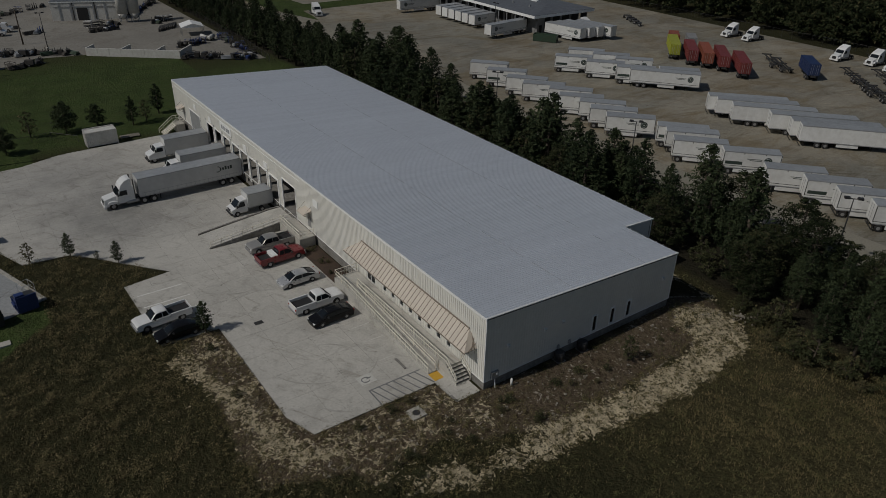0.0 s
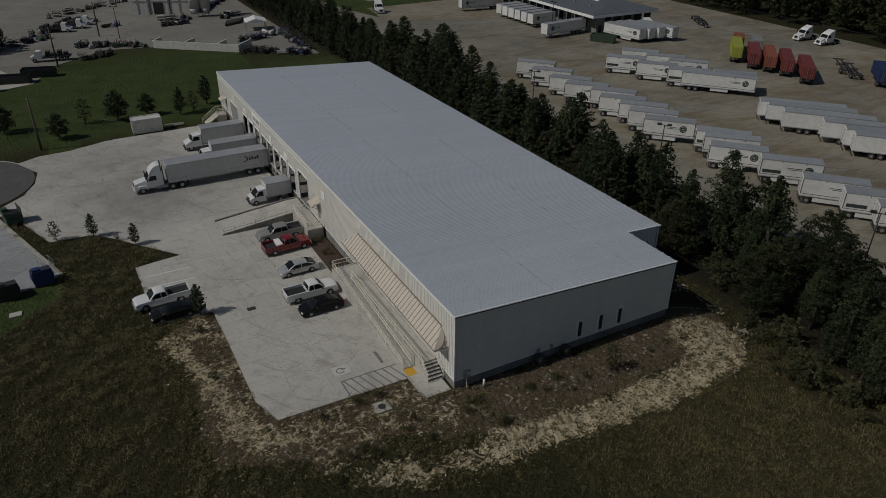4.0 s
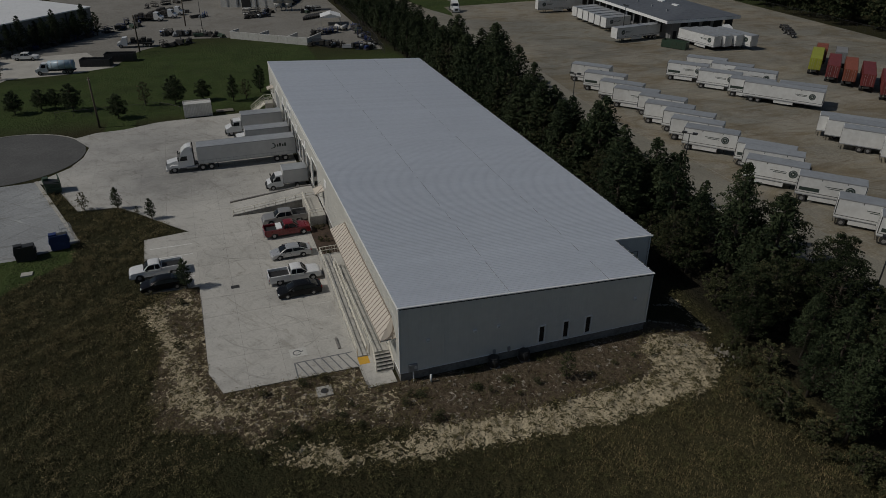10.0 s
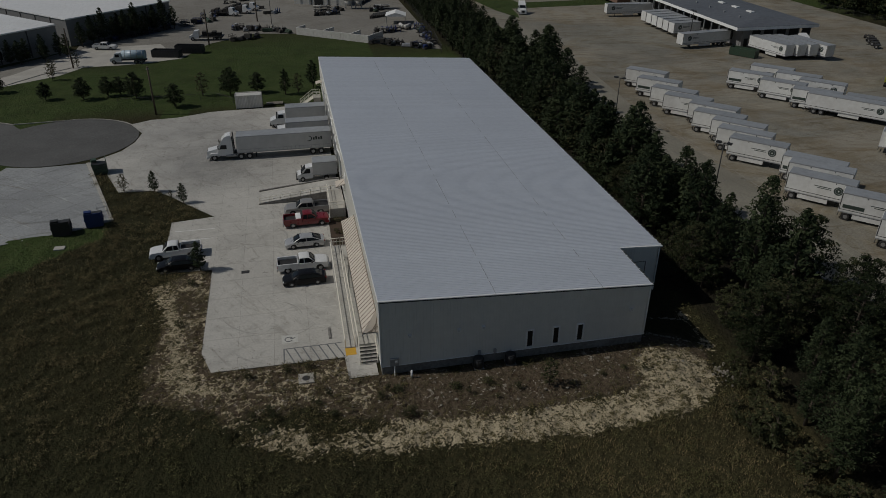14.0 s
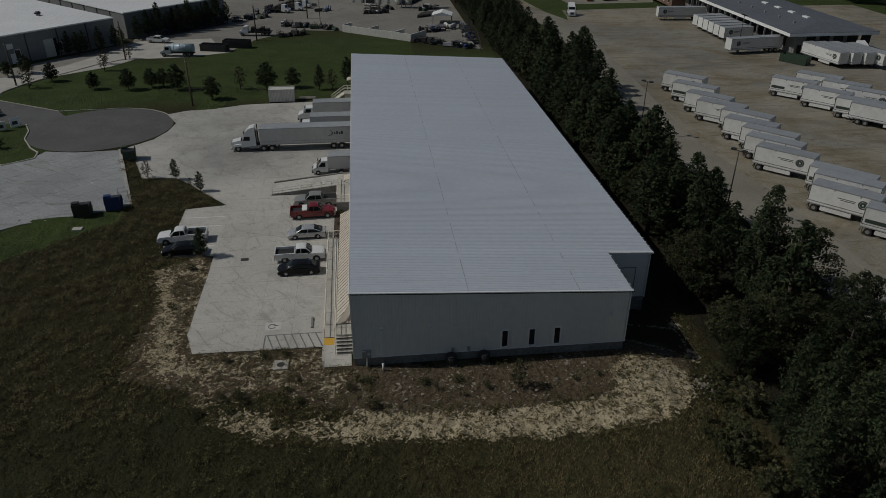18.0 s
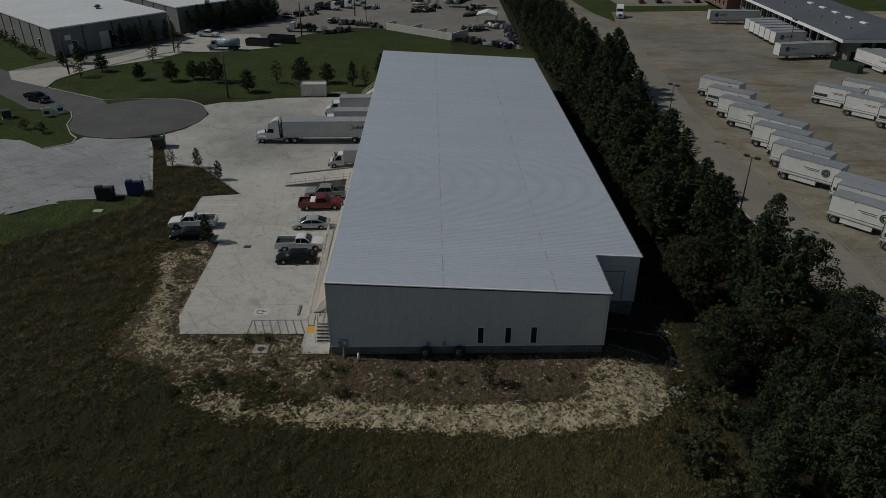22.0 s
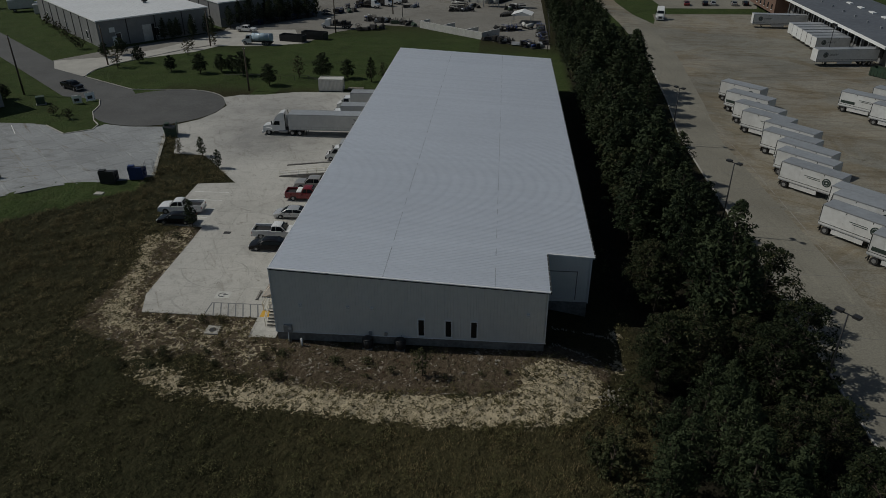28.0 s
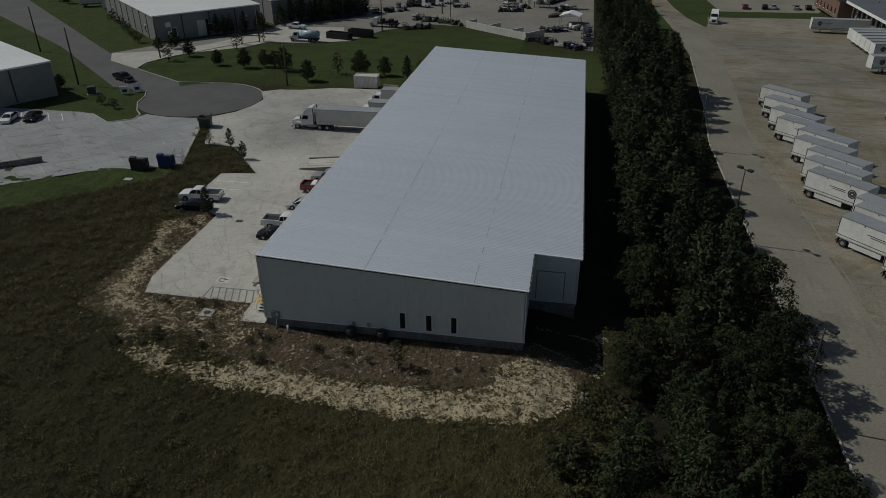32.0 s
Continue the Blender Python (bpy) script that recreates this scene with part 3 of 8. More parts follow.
def ground_material():
    m = bpy.data.materials.new("field_ground")
    m.use_nodes = True
    n, l = m.node_tree.nodes, m.node_tree.links
    p = n["Principled BSDF"]
    pos = n.new("ShaderNodeNewGeometry").outputs["Position"]

    def noi(scale, detail=4.0, rough=0.6, twist=0.0):
        t = n.new("ShaderNodeTexNoise")
        t.inputs["Scale"].default_value, t.inputs["Detail"].default_value, t.inputs["Roughness"].default_value = scale, detail, rough
        t.inputs["Distortion"].default_value = twist
        l.new(pos, t.inputs["Vector"])
        return t.outputs[0]

    def attr(key):
        a = n.new("ShaderNodeAttribute")
        a.attribute_name = key
        return a.outputs["Fac"]

    def ramp(fac, lo, hi, a=0.0, b=1.0):
        r = n.new("ShaderNodeMapRange")
        r.inputs[1].default_value, r.inputs[2].default_value, r.inputs[3].default_value, r.inputs[4].default_value = lo, hi, a, b
        l.new(fac, r.inputs[0])
        return r.outputs[0]

    def math2(op, a, b):
        t = n.new("ShaderNodeMath")
        t.operation = op
        for i, v in enumerate((a, b)):
            if isinstance(v, (int, float)):
                t.inputs[i].default_value = v
            else:
                l.new(v, t.inputs[i])
        return t.outputs[0]

    def mix(fac, a, b):
        t = n.new("ShaderNodeMix")
        t.data_type = "RGBA"
        l.new(fac, t.inputs[0])
        for i, v in ((6, a), (7, b)):
            if isinstance(v, tuple):
                t.inputs[i].default_value = (*v, 1)
            else:
                l.new(v, t.inputs[i])
        return t.outputs[2]

    big, mid, fine, grit = noi(0.045), noi(0.35), noi(2.2), noi(9.0, 3.0)
    wild = mix(ramp(big, 0.40, 0.6), (0.034, 0.034, 0.016), (0.046, 0.040, 0.019))
    wild = mix(ramp(fine, 0.35, 0.7), wild, (0.026, 0.027, 0.012))
    wild = mix(ramp(grit, 0.58, 0.75, 0, 0.4), wild, (0.11, 0.09, 0.05))
    olive = mix(ramp(fine, 0.35, 0.7), (0.078, 0.067, 0.032), (0.045, 0.041, 0.020))
    wild = mix(attr("dry"), wild, olive)
    wild = mix(ramp(noi(4.2, 6.0, 0.75), 0.50, 0.62, 0, 0.55), wild, (0.020, 0.021, 0.009))
    wild = mix(ramp(noi(6.5, 5.0, 0.75), 0.54, 0.66, 0, 0.5), wild, (0.10, 0.088, 0.045))
    lawn = mix(ramp(fine, 0.35, 0.7), (0.054, 0.080, 0.024), (0.040, 0.060, 0.018))
    lawn = mix(ramp(mid, 0.4, 0.75, 0, 0.7), lawn, (0.072, 0.088, 0.032))
    lawn = mix(ramp(noi(0.16, 5.0, 0.7), 0.48, 0.64, 0, 0.7), lawn, (0.034, 0.047, 0.016))
    lawn = mix(ramp(noi(0.9, 5.0, 0.75), 0.56, 0.70, 0, 0.6), lawn, (0.085, 0.078, 0.038))
    col = mix(attr("lawn"), wild, lawn)
    soil = mix(ramp(fine, 0.35, 0.65), (0.080, 0.059, 0.039), (0.132, 0.104, 0.071))
    soil = mix(ramp(noi(0.9, 6.0, 0.75), 0.54, 0.66, 0, 0.8), soil, (0.055, 0.032, 0.020))
    soil = mix(ramp(noi(1.1, 6.0, 0.7, 1.6), 0.585, 0.625), soil, (0.36, 0.32, 0.265))
    soil = mix(ramp(grit, 0.62, 0.72), soil, (0.34, 0.30, 0.235))
    bare = math2("SUBTRACT", math2("ADD", attr("bare"), math2("MULTIPLY", mid, 1.2)), 1.05)
    col = mix(ramp(bare, 0.0, 0.2), col, soil)
    sandc = mix(ramp(grit, 0.3, 0.7), (0.56, 0.48, 0.335), (0.45, 0.378, 0.25))
    edge = math2("ADD", math2("MULTIPLY", mid, 1.0), math2("MULTIPLY", noi(1.2, 5.0, 0.7, 1.3), 1.5))
    edge = math2("ADD", edge, math2("MULTIPLY", noi(2.3, 4.0, 0.65, 1.0), 1.1))
    sand = math2("SUBTRACT", math2("ADD", attr("sand"), edge), 2.36)
    sandc = mix(ramp(noi(2.0, 4.0, 0.6, 1.4), 0.54, 0.58, 0, 0.9), sandc, mix(ramp(grit, 0.4, 0.6), (0.075, 0.062, 0.034), (0.045, 0.043, 0.020)))
    col = mix(ramp(sand, 0.0, 0.10), col, sandc)
    col = mix(ramp(noi(5.5, 5.0, 0.7), 0.60, 0.68, 0, 0.75), col, (0.024, 0.023, 0.011))
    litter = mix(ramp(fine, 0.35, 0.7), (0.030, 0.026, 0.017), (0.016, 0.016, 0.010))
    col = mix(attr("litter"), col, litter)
    l.new(col, p.inputs["Base Color"])
    p.inputs["Roughness"].default_value = 0.95
    p.inputs["Specular IOR Level"].default_value = 0.1
    bn = n.new("ShaderNodeBump")
    bn.inputs["Strength"].default_value, bn.inputs["Distance"].default_value = 0.9, 0.28
    l.new(math2("ADD", math2("ADD", fine, math2("MULTIPLY", grit, 0.5)), math2("MULTIPLY", noi(1.1, 3.0), 1.2)), bn.inputs["Height"])
    l.new(bn.outputs[0], p.inputs["Normal"])
    return m


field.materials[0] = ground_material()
tagged(new("ground", field), "dry weedy field with sandy patches and mown lawns", "ground", kind="structure")


def sheet(name, outline, z, material, label, category, depth=0.2):
    bm = B()
    prism(bm, outline, z - depth, z)
    for w in bm.verts:
        w.co.z += gz(w.co.y)
    return tagged(part(name, bm, material), label, category, kind="structure")


# ---- pavements and roads ----
from mathutils.geometry import tessellate_polygon
LOT = [(-0.3, 0.03), (-3.0, 0.03), (-3.1, 3.3), (-15.3, 3.5), (-16.4, 6.8), (-16.5, 23.1), (-22.2, 23.4), (-22.5, 36.9), (-17.2, 37.6), (-20.8, 42.0), (-23.7, 45.8),
       (-26.1, 48.3), (-31.1, 48.7), (-34.5, 57.5), (-37.8, 61.6), (-33.8, 66.1), (-32.2, 70.2), (-31.7, 74.9), (-34.4, 80.4), (-31.2, 82.4), (-26.7, 82.8), (-20.7, 85.3), (-11.2, 85.7), (-0.3, 86.2)]
LOT_C = [(-38.1, 61.6), (-30.3, 39.1), (-33.1, 37.5), (-42.7, 34.5), (-52.3, 27.1), (-62.0, 19.0), (-95.1, 30.1), (-95.7, 52.8), (-80.3, 61.6), (-62.4, 61.5), (-59.6, 60.8), (-54.0, 56.7), (-51.0, 58.2), (-49.6, 62.2), (-44.6, 61.2)]


def clip_cell(poly, x0, y0, x1, y1):
    for ax, lim, sign in ((0, x0, 1), (0, x1, -1), (1, y0, 1), (1, y1, -1)):
        out = []
        for a, b in zip(poly, poly[1:] + poly[:1]):
            ia, ib = sign * (a[ax] - lim) >= 0, sign * (b[ax] - lim) >= 0
            if ia:
                out.append(a)
            if ia != ib:
                t = (lim - a[ax]) / (b[ax] - a[ax])
                out.append((a[0] + t * (b[0] - a[0]), a[1] + t * (b[1] - a[1])))
        poly = out
        if len(poly) < 3:
            return []
    return poly


def area(poly):
    return abs(sum(a[0] * b[1] - b[0] * a[1] for a, b in zip(poly, poly[1:] + poly[:1]))) / 2


def slabs(name, outline, z, step, label, ox=0.0, oy=0.0, gap=0.02, material="concrete", turn=0.0, step_y=None):
    step_y = step_y or step
    spin = Matrix.Rotation(radians(turn), 3, "Z")
    base = sheet(name, outline, z - 0.012, M["stem"], label, "pavement", 0.15)
    outline = [tuple((spin.transposed() @ Vector((*p, 0)))[:2]) for p in outline]
    xs, ys = [p[0] for p in outline], [p[1] for p in outline]
    tris = [[outline[i] for i in f] for f in tessellate_polygon([[Vector((*p, 0)) for p in outline]])]
    x = min(xs) - (min(xs) - ox) % step - step
    while x < max(xs):
        y = min(ys) - (min(ys) - oy) % step_y - step_y
        while y < max(ys):
            c = clip_cell(outline, x + gap, y + gap, x + step - gap, y + step_y - gap)
            keep = []
            for q in c:
                if not keep or math.hypot(q[0] - keep[-1][0], q[1] - keep[-1][1]) > 0.01:
                    keep.append(q)
            if len(keep) > 2 and area(keep) > 0.3:
                bm = B()
                if area(keep) > (step - 2 * gap) * (step_y - 2 * gap) * 0.999:
                    prism(bm, keep, z - 0.1, z)
                else:
                    # a cell cut by the edge is laid in triangles
                    for tri3 in tris:
                        c3 = clip_cell(tri3, x + gap, y + gap, x + step - gap, y + step_y - gap)
                        k3 = [q for i, q in enumerate(c3) if math.hypot(q[0] - c3[i - 1][0], q[1] - c3[i - 1][1]) > 0.005]
                        if len(k3) > 2 and area(k3) > 0.002:
                            prism(bm, k3, z - 0.1, z)
                    bmesh.ops.remove_doubles(bm, verts=bm.verts, dist=0.002)
                    if not bm.faces:
                        bm.free()
                        y += step_y
                        continue
                for w in bm.verts:
                    w.co = spin @ w.co
                    w.co.z += gz(w.co.y)
                part("slab", bm, M[material], base)
            y += step_y
        x += step
    return base


road = sheet("road", [(-55.2, 84.6), (-70.6, 93.7), (-87.9, 109.3), (-158.6, 175.0), (-225.5, 236.9), (-224.4, 216.6), (-153.0, 151.4), (-103.1, 112.5), (-67.0, 78.9), (-58.3, 77.1), (-55.2, 70.2), (-46.7, 72.1)], 0.0, M["asphalt"], "dark asphalt street", "road")
circle = [(-44.2 + 12.1 * math.cos(a * math.pi / 24), 73.5 + 11.8 * math.sin(a * math.pi / 24)) for a in range(48)]
sheet("road_turning_circle", circle, 0.006, M["asphalt"], "dark asphalt turning circle at the end of the street", "road")
sheet("yard_east", [(51.2, 0), (51.6, 62.6), (53.7, 83.9), (56.5, 126.1), (55.7, 166), (51, 245), (58, 245), (60.1, 199), (62.0, 180), (65.6, 165), (67.2, 172), (68.3, 181.7), (99.2, 183.3), (170, 182), (160, 0)], 0.0, M["yard"], "tan worn concrete truck yard", "pavement")
sheet("yard_east_front", [(51.2, -70), (51.2, 0), (160, 0), (160, -70)], 0.0, M["yard"], "tan worn concrete truck yard", "pavement")
sheet("yard_lane", [(51.3, 0.05), (60.0, 0.05), (58.0, 62), (60.5, 84), (64, 126), (64, 160), (56, 160), (56.6, 126), (53.8, 83.9), (51.7, 62.6)], 0.006, M["lane"], "grey concrete drive lane along the trees", "pavement")
sheet("car_park_north", [(74, 193), (104, 194), (120, 240), (72, 240)], 0.0, M["lane"], "grey car park beyond the lawn", "pavement")
sheet("yard_lane_front", [(51.3, -70), (51.3, 0.0), (60.0, 0.0), (63.0, -70)], 0.006, M["lane"], "grey concrete drive lane along the trees", "pavement")
sheet("yard_north", [(-70.6, 93.7), (-71.4, 99.3), (-69.3, 105.7), (-59.7, 121.1), (-54.6, 126.6), (-43.8, 126.8), (-31.0, 130.8), (-25.6, 146.5), (-14.1, 157.6), (-2.4, 155.4), (15.7, 139.3), (30.2, 129.3), (33.3, 129.0), (35.3, 286.5), (-42.9, 284.4), (-63.2, 214.3), (-58.0, 146.2), (-79.0, 118.7), (-86.0, 107.9), (-81.7, 100.4)], -0.005, M["gravel"], "pale gravel equipment yard with driveway", "pavement")

sheet("driveway", [(-70.6, 93.9), (-71.5, 102.0), (-67.7, 110.0), (-55.8, 119.5), (-52.0, 126.5), (-39.0, 127.6), (-31.5, 131.2), (-38.0, 149.0), (-56.5, 147.0), (-60.0, 136.0), (-66.4, 121.7), (-74.5, 112.5), (-85.6, 107.6), (-81.5, 100.6)], 0.004, M["kerb"], "pale concrete driveway to the grey warehouse", "pavement")

# ---- warehouse ----
HI, LO, DEEP, WIDE, FRONT = 7.9, 6.25, 91.0, 30.44, 25.7
WALL_F, WALL_E = 25.55, 30.2      # wall lines under the east eaves
FALL = 0.0097          # the roof falls to the north with the ground
def roof_z(x):
    return HI + (LO - HI) * x / WIDE


warehouse = thing("warehouse", "long cream metal warehouse with pale low-slope steel roof", "warehouse", at=pose(0, 0, 0, 0, 0, -0.2))
SKIRT = 0.9


def wall_panels(name, length, openings, place, top, z0=SKIRT, pitch=0.92, ribs=3, label="", depth=0.012):
    """A ribbed steel wall along local x, with openings (x0, x1, z0, z1) cut through. top(x) gives its height."""
    holder = part(name, boxed(0, 0.12, 0, length, 0.14, 0.02), M["siding"], warehouse, label)
    holder.matrix_basis = place
    cuts = sorted({0.0, length, *[o[0] for o in openings], *[o[1] for o in openings], *[round(i * pitch, 3) for i in range(1, int(length / pitch) + 1)]})
    cuts = [c for i, c in enumerate(cuts) if i == 0 or c - cuts[i - 1] > 0.04]
    shared = {}
    for a, b in zip(cuts[:-1], cuts[1:]):
        mid = (a + b) / 2
        spans, lo = [], z0
        for o in sorted((o for o in openings if o[0] < mid < o[1]), key=lambda o: o[2]):
            if o[2] > lo + 0.02:
                spans.append((lo, o[2], o[2]))
            lo = o[3]
        spans.append((lo, top(a), top(b)))
        for s0, sa, sb in spans:
            key = (round(b - a, 2), round(s0, 2), round(sa, 2), round(sb, 2))
            if key not in shared:
                w = b - a
                bm = B()
                prof = []
                k = max(1, round(ribs * w / pitch))
                for i in range(k):
                    c = w * (i + 0.5) / k
                    prof += [(c - 0.06, 0.0), (c - 0.035, -depth), (c + 0.035, -depth), (c + 0.06, 0.0)]
                prof = [(0.0, 0.0)] + [q for q in prof if 0 < q[0] < w] + [(w, 0.0)]
                rows = []
                for x, y in prof:
                    t = x / w
                    rows.append((bm.verts.new((x, y, s0)), bm.verts.new((x, y, sa + (sb - sa) * t)), bm.verts.new((x, 0.1, sa + (sb - sa) * t)), bm.verts.new((x, 0.1, s0))))
                for r, s in zip(rows[:-1], rows[1:]):
                    for i in range(4):
                        bm.faces.new((r[i], s[i], s[(i + 1) % 4], r[(i + 1) % 4]))
                bm.faces.new(rows[0]), bm.faces.new(rows[-1][::-1])
                shared[key] = mesh_of(bm, "panel", M["siding"])
            ob = part("panel", shared[key], None, holder)
            ob.location.x = a
    return holder


DOCKS = [46.6, 50.35, 53.9, 57.3, 60.6, 64.4, 68.2, 71.9]
west_open = [(c - 1.35, c + 1.35, 0.9, 4.25) for c in DOCKS] + [(39.5, 43.8, 0.9, 5.35), (76.9, 82.6, 0.9, 4.0), (85.6, 86.6, 0.92, 3.02), (35.4, 36.4, 1.25, 3.35)]
west_open += [(y, y + 0.55, 1.6, 3.0) for y in (5.2, 6.9, 8.6, 10.3, 12.0, 13.7, 15.4, 17.1)] + [(19.4, 21.3, 1.25, 3.5)]
flip = [(DEEP - b, DEEP - a, z0, z1) for a, b, z0, z1 in west_open]
wall_panels("wall_west", DEEP, flip, pose(0, DEEP, 0, 0, 0, -90), lambda x: HI - 0.05 - FALL * (DEEP - x), label="sunlit cream ribbed wall", depth=0.05)
south_open = [(x, x + 0.52, 1.15, 2.95) for x in (13.72, 16.28, 18.68)]
wall_panels("wall_south", WALL_F, south_open, pose(0, 0, 0), lambda x: roof_z(x) - 0.05)
wall_panels("wall_notch", WALL_E - WALL_F, [(0.65, 3.35, 1.2, 4.45)], pose(WALL_F, 7.4, 0), lambda x: roof_z(WALL_F + x) - 0.05 - FALL * 7.4)
wall_panels("wall_notch_side", 7.4, [], pose(WALL_F, 0, 0, 0, 0, 90), lambda x: roof_z(WALL_F) - 0.05 - FALL * x)
wall_panels("wall_east", DEEP - 7.4, [], pose(WALL_E, 7.4, 0, 0, 0, 90), lambda x: LO - 0.05 - FALL * (7.4 + x))
wall_panels("wall_north", WALL_E, [], pose(WALL_E, DEEP, 0, 0, 0, 180), lambda x: roof_z(WALL_E - x) - 0.05 - FALL * DEEP)
bm = B()
prism(bm, [(0.02, 0.02), (WALL_F - 0.02, 0.02), (WALL_F - 0.02, 7.34), (WALL_E - 0.02, 7.34), (WALL_E - 0.02, DEEP - 0.02), (0.02, DEEP - 0.02)], -1.4, SKIRT + 0.02)
part("foundation", bm, M["stem"], warehouse, "grey concrete foundation wall")
bm = B()
box(bm, 0.4, 0.4, SKIRT + 0.03, FRONT - 0.4, DEEP - 0.4, SKIRT + 0.08)
part("floor_slab", bm, M["stem"], warehouse)
# added wall with the shade of the unlit inside put into its colour
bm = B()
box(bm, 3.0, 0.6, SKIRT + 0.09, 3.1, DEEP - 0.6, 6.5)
part("inner_partition", bm, M["dark"], warehouse, "near-black wall standing in for the unlit inside behind the dock doors")

# roof panels, ribs down the slope
roof_holder = part("roof", boxed(0.05, 7.4, LO - 0.35, 0.25, DEEP - 0.1, LO - 0.3), M["roof"], warehouse, "pale galvanised standing-seam roof")
def roof_strip(length_x, w):
    bm = B()
    prof = [(0.0, 0.0)]
    for k in range(3):
        e = w * (k + 1) / 3
        prof += [(e - 0.09, 0.0), (e - 0.065, 0.028), (e - 0.02, 0.028), (e, 0.0)]
    cols = []
    for x in (-0.06, length_x):
        z = roof_z(x)
        cols.append([bm.verts.new((x, y, z + h)) for y, h in prof] + [bm.verts.new((x, w, z - 0.06)), bm.verts.new((x, 0, z - 0.06))])
    n = len(cols[0])
    for i in range(n):
        bm.faces.new((cols[0][i], cols[1][i], cols[1][(i + 1) % n], cols[0][(i + 1) % n]))
    bm.faces.new(cols[0]), bm.faces.new(cols[1][::-1])
    bmesh.ops.recalc_face_normals(bm, faces=bm.faces)
    return mesh_of(bm, "roof_panel", M["roof"])


n_short, n_long = 8, 91
w_short, w_long = 7.32 / n_short, (DEEP - 7.2) / n_long
tip = -math.degrees(math.atan(FALL))
short_mesh, long_mesh = roof_strip(FRONT + 0.05, w_short), roof_strip(WIDE + 0.05, w_long)
for i in range(n_short):
    part("roof_panel", short_mesh, None, roof_holder).matrix_basis = pose(0, -0.02 + i * w_short, -FALL * i * w_short, tip)
for i in range(n_long):
    part("roof_panel", long_mesh, None, roof_holder).matrix_basis = pose(0, 7.3 + i * w_long, -FALL * (7.3 + i * w_long), tip)
slope = math.degrees(math.atan2(HI - LO, WIDE))
for x in (10.5, 20.75):
    lap = random.Random(int(x))
    v = 0.0
    while v < DEEP:
        e, w = min(DEEP, v + lap.uniform(0.6, 4.0)), lap.uniform(0.016, 0.034)
        ob = part("lap_seam", boxed(-w, v, 0.0, w, e, 0.02), M["roof_lap"], roof_holder, "dark end-lap seam across the roof")
        ob.matrix_basis = pose(x, 0, roof_z(x) + 0.004, tip) @ pose(0, 0, 0, 0, slope)
        v = e + (lap.uniform(0.1, 0.5) if lap.random() < 0.6 else lap.uniform(1.0, 2.5))
def trim_bar(name, p, q, w, h, material, parent, label=""):
    p, q = Vector(p), Vector(q)
    d = q - p
    ob = part(name, boxed(0, -w / 2, -h, d.length, w / 2, 0), material, parent, label)
    ob.matrix_basis = Matrix.Translation(p) @ d.to_track_quat("X", "Z").to_matrix().to_4x4()
    return ob


def eave(x, y, h=0.0):
    """A point over the roof's plane."""
    return (x, y, roof_z(x) - FALL * y + h)


trim_bar("rake_trim", eave(-0.08, -0.05, 0.04), eave(FRONT + 0.08, -0.05, 0.04), 0.06, 0.08, M["trim"], warehouse, "white rake trim")
trim_bar("rake_trim", eave(FRONT + 0.08, 7.28, 0.04), eave(WIDE + 0.08, 7.28, 0.04), 0.06, 0.14, M["trim"], warehouse)
trim_bar("eave_trim", eave(-0.09, DEEP, 0.03), eave(-0.09, -0.05, 0.03), 0.06, 0.24, M["trim"], warehouse, "white eave trim")
trim_bar("gutter", eave(FRONT + 0.12, -0.02), eave(FRONT + 0.12, 7.2), 0.11, 0.16, M["frame_steel"], warehouse, "dark eave gutter")
trim_bar("gutter", eave(WIDE + 0.12, 7.3), eave(WIDE + 0.12, DEEP), 0.11, 0.16, M["frame_steel"], warehouse, "dark eave gutter")
strap = mesh_of(boxed(-0.07, -0.03, -0.02, 0.05, 0.03, 0.012), "gutter_strap", M["trim"])
for gx0, yy, yb in ((FRONT + 0.12, 0.2, 7.0), (WIDE + 0.12, 7.8, DEEP)):
    while yy < yb:
        part("gutter_strap", strap, None, warehouse).location = eave(gx0, yy, 0.022)
        yy += 0.92
for a, b in ((eave(-0.08, 0.0, 0.065), eave(FRONT + 0.08, 0.0, 0.065)), (eave(FRONT + 0.08, 7.36, 0.065), eave(WIDE + 0.08, 7.36, 0.065))):
    trim_bar("rake_cap", a, b, 0.1, 0.02, M["trim"], warehouse, "white flashing along the roof's front edge")
for x, y in ((-0.03, -0.03), (WALL_F + 0.03, -0.03), (WALL_E + 0.03, 7.29), (-0.03, DEEP + 0.03)):
    part("corner_trim", boxed(x - 0.05, y - 0.05, SKIRT, x + 0.05, y + 0.05, roof_z(max(0, x)) - FALL * y - 0.12), M["trim"], warehouse)
trim_bar("rake_reveal", (0.0, -0.035, HI - 0.06), (FRONT, -0.035, roof_z(FRONT) - 0.06), 0.03, 0.1, M["black"], warehouse, "thin black strip under the rake")
trim_bar("eave_band", eave(-0.06, DEEP, -0.72), eave(-0.06, 38.0, -0.72), 0.05, 0.07, M["trim"], warehouse, "narrow ledge below the eave")
part("base_trim", boxed(0.0, -0.06, SKIRT - 0.05, FRONT, -0.01, SKIRT + 0.03), M["trim"], warehouse)
part("base_trim", boxed(-0.06, 0.0, SKIRT - 0.05, -0.01, DEEP, SKIRT + 0.03), M["trim"], warehouse)

# windows and doors
def south_window(x):
    w = part("window", boxed(x, 0.02, 1.15, x + 0.52, 0.06, 2.95), M["glass"], warehouse, "narrow dark window with white frame")
    for a in ((x - 0.12, 1.03, x, 3.07), (x + 0.52, 1.03, x + 0.64, 3.07), (x, 1.03, x + 0.52, 1.15), (x, 2.95, x + 0.52, 3.07)):
        part("window_frame", boxed(a[0], -0.1, a[1], a[2], 0.05, a[3]), M["trim"], w)


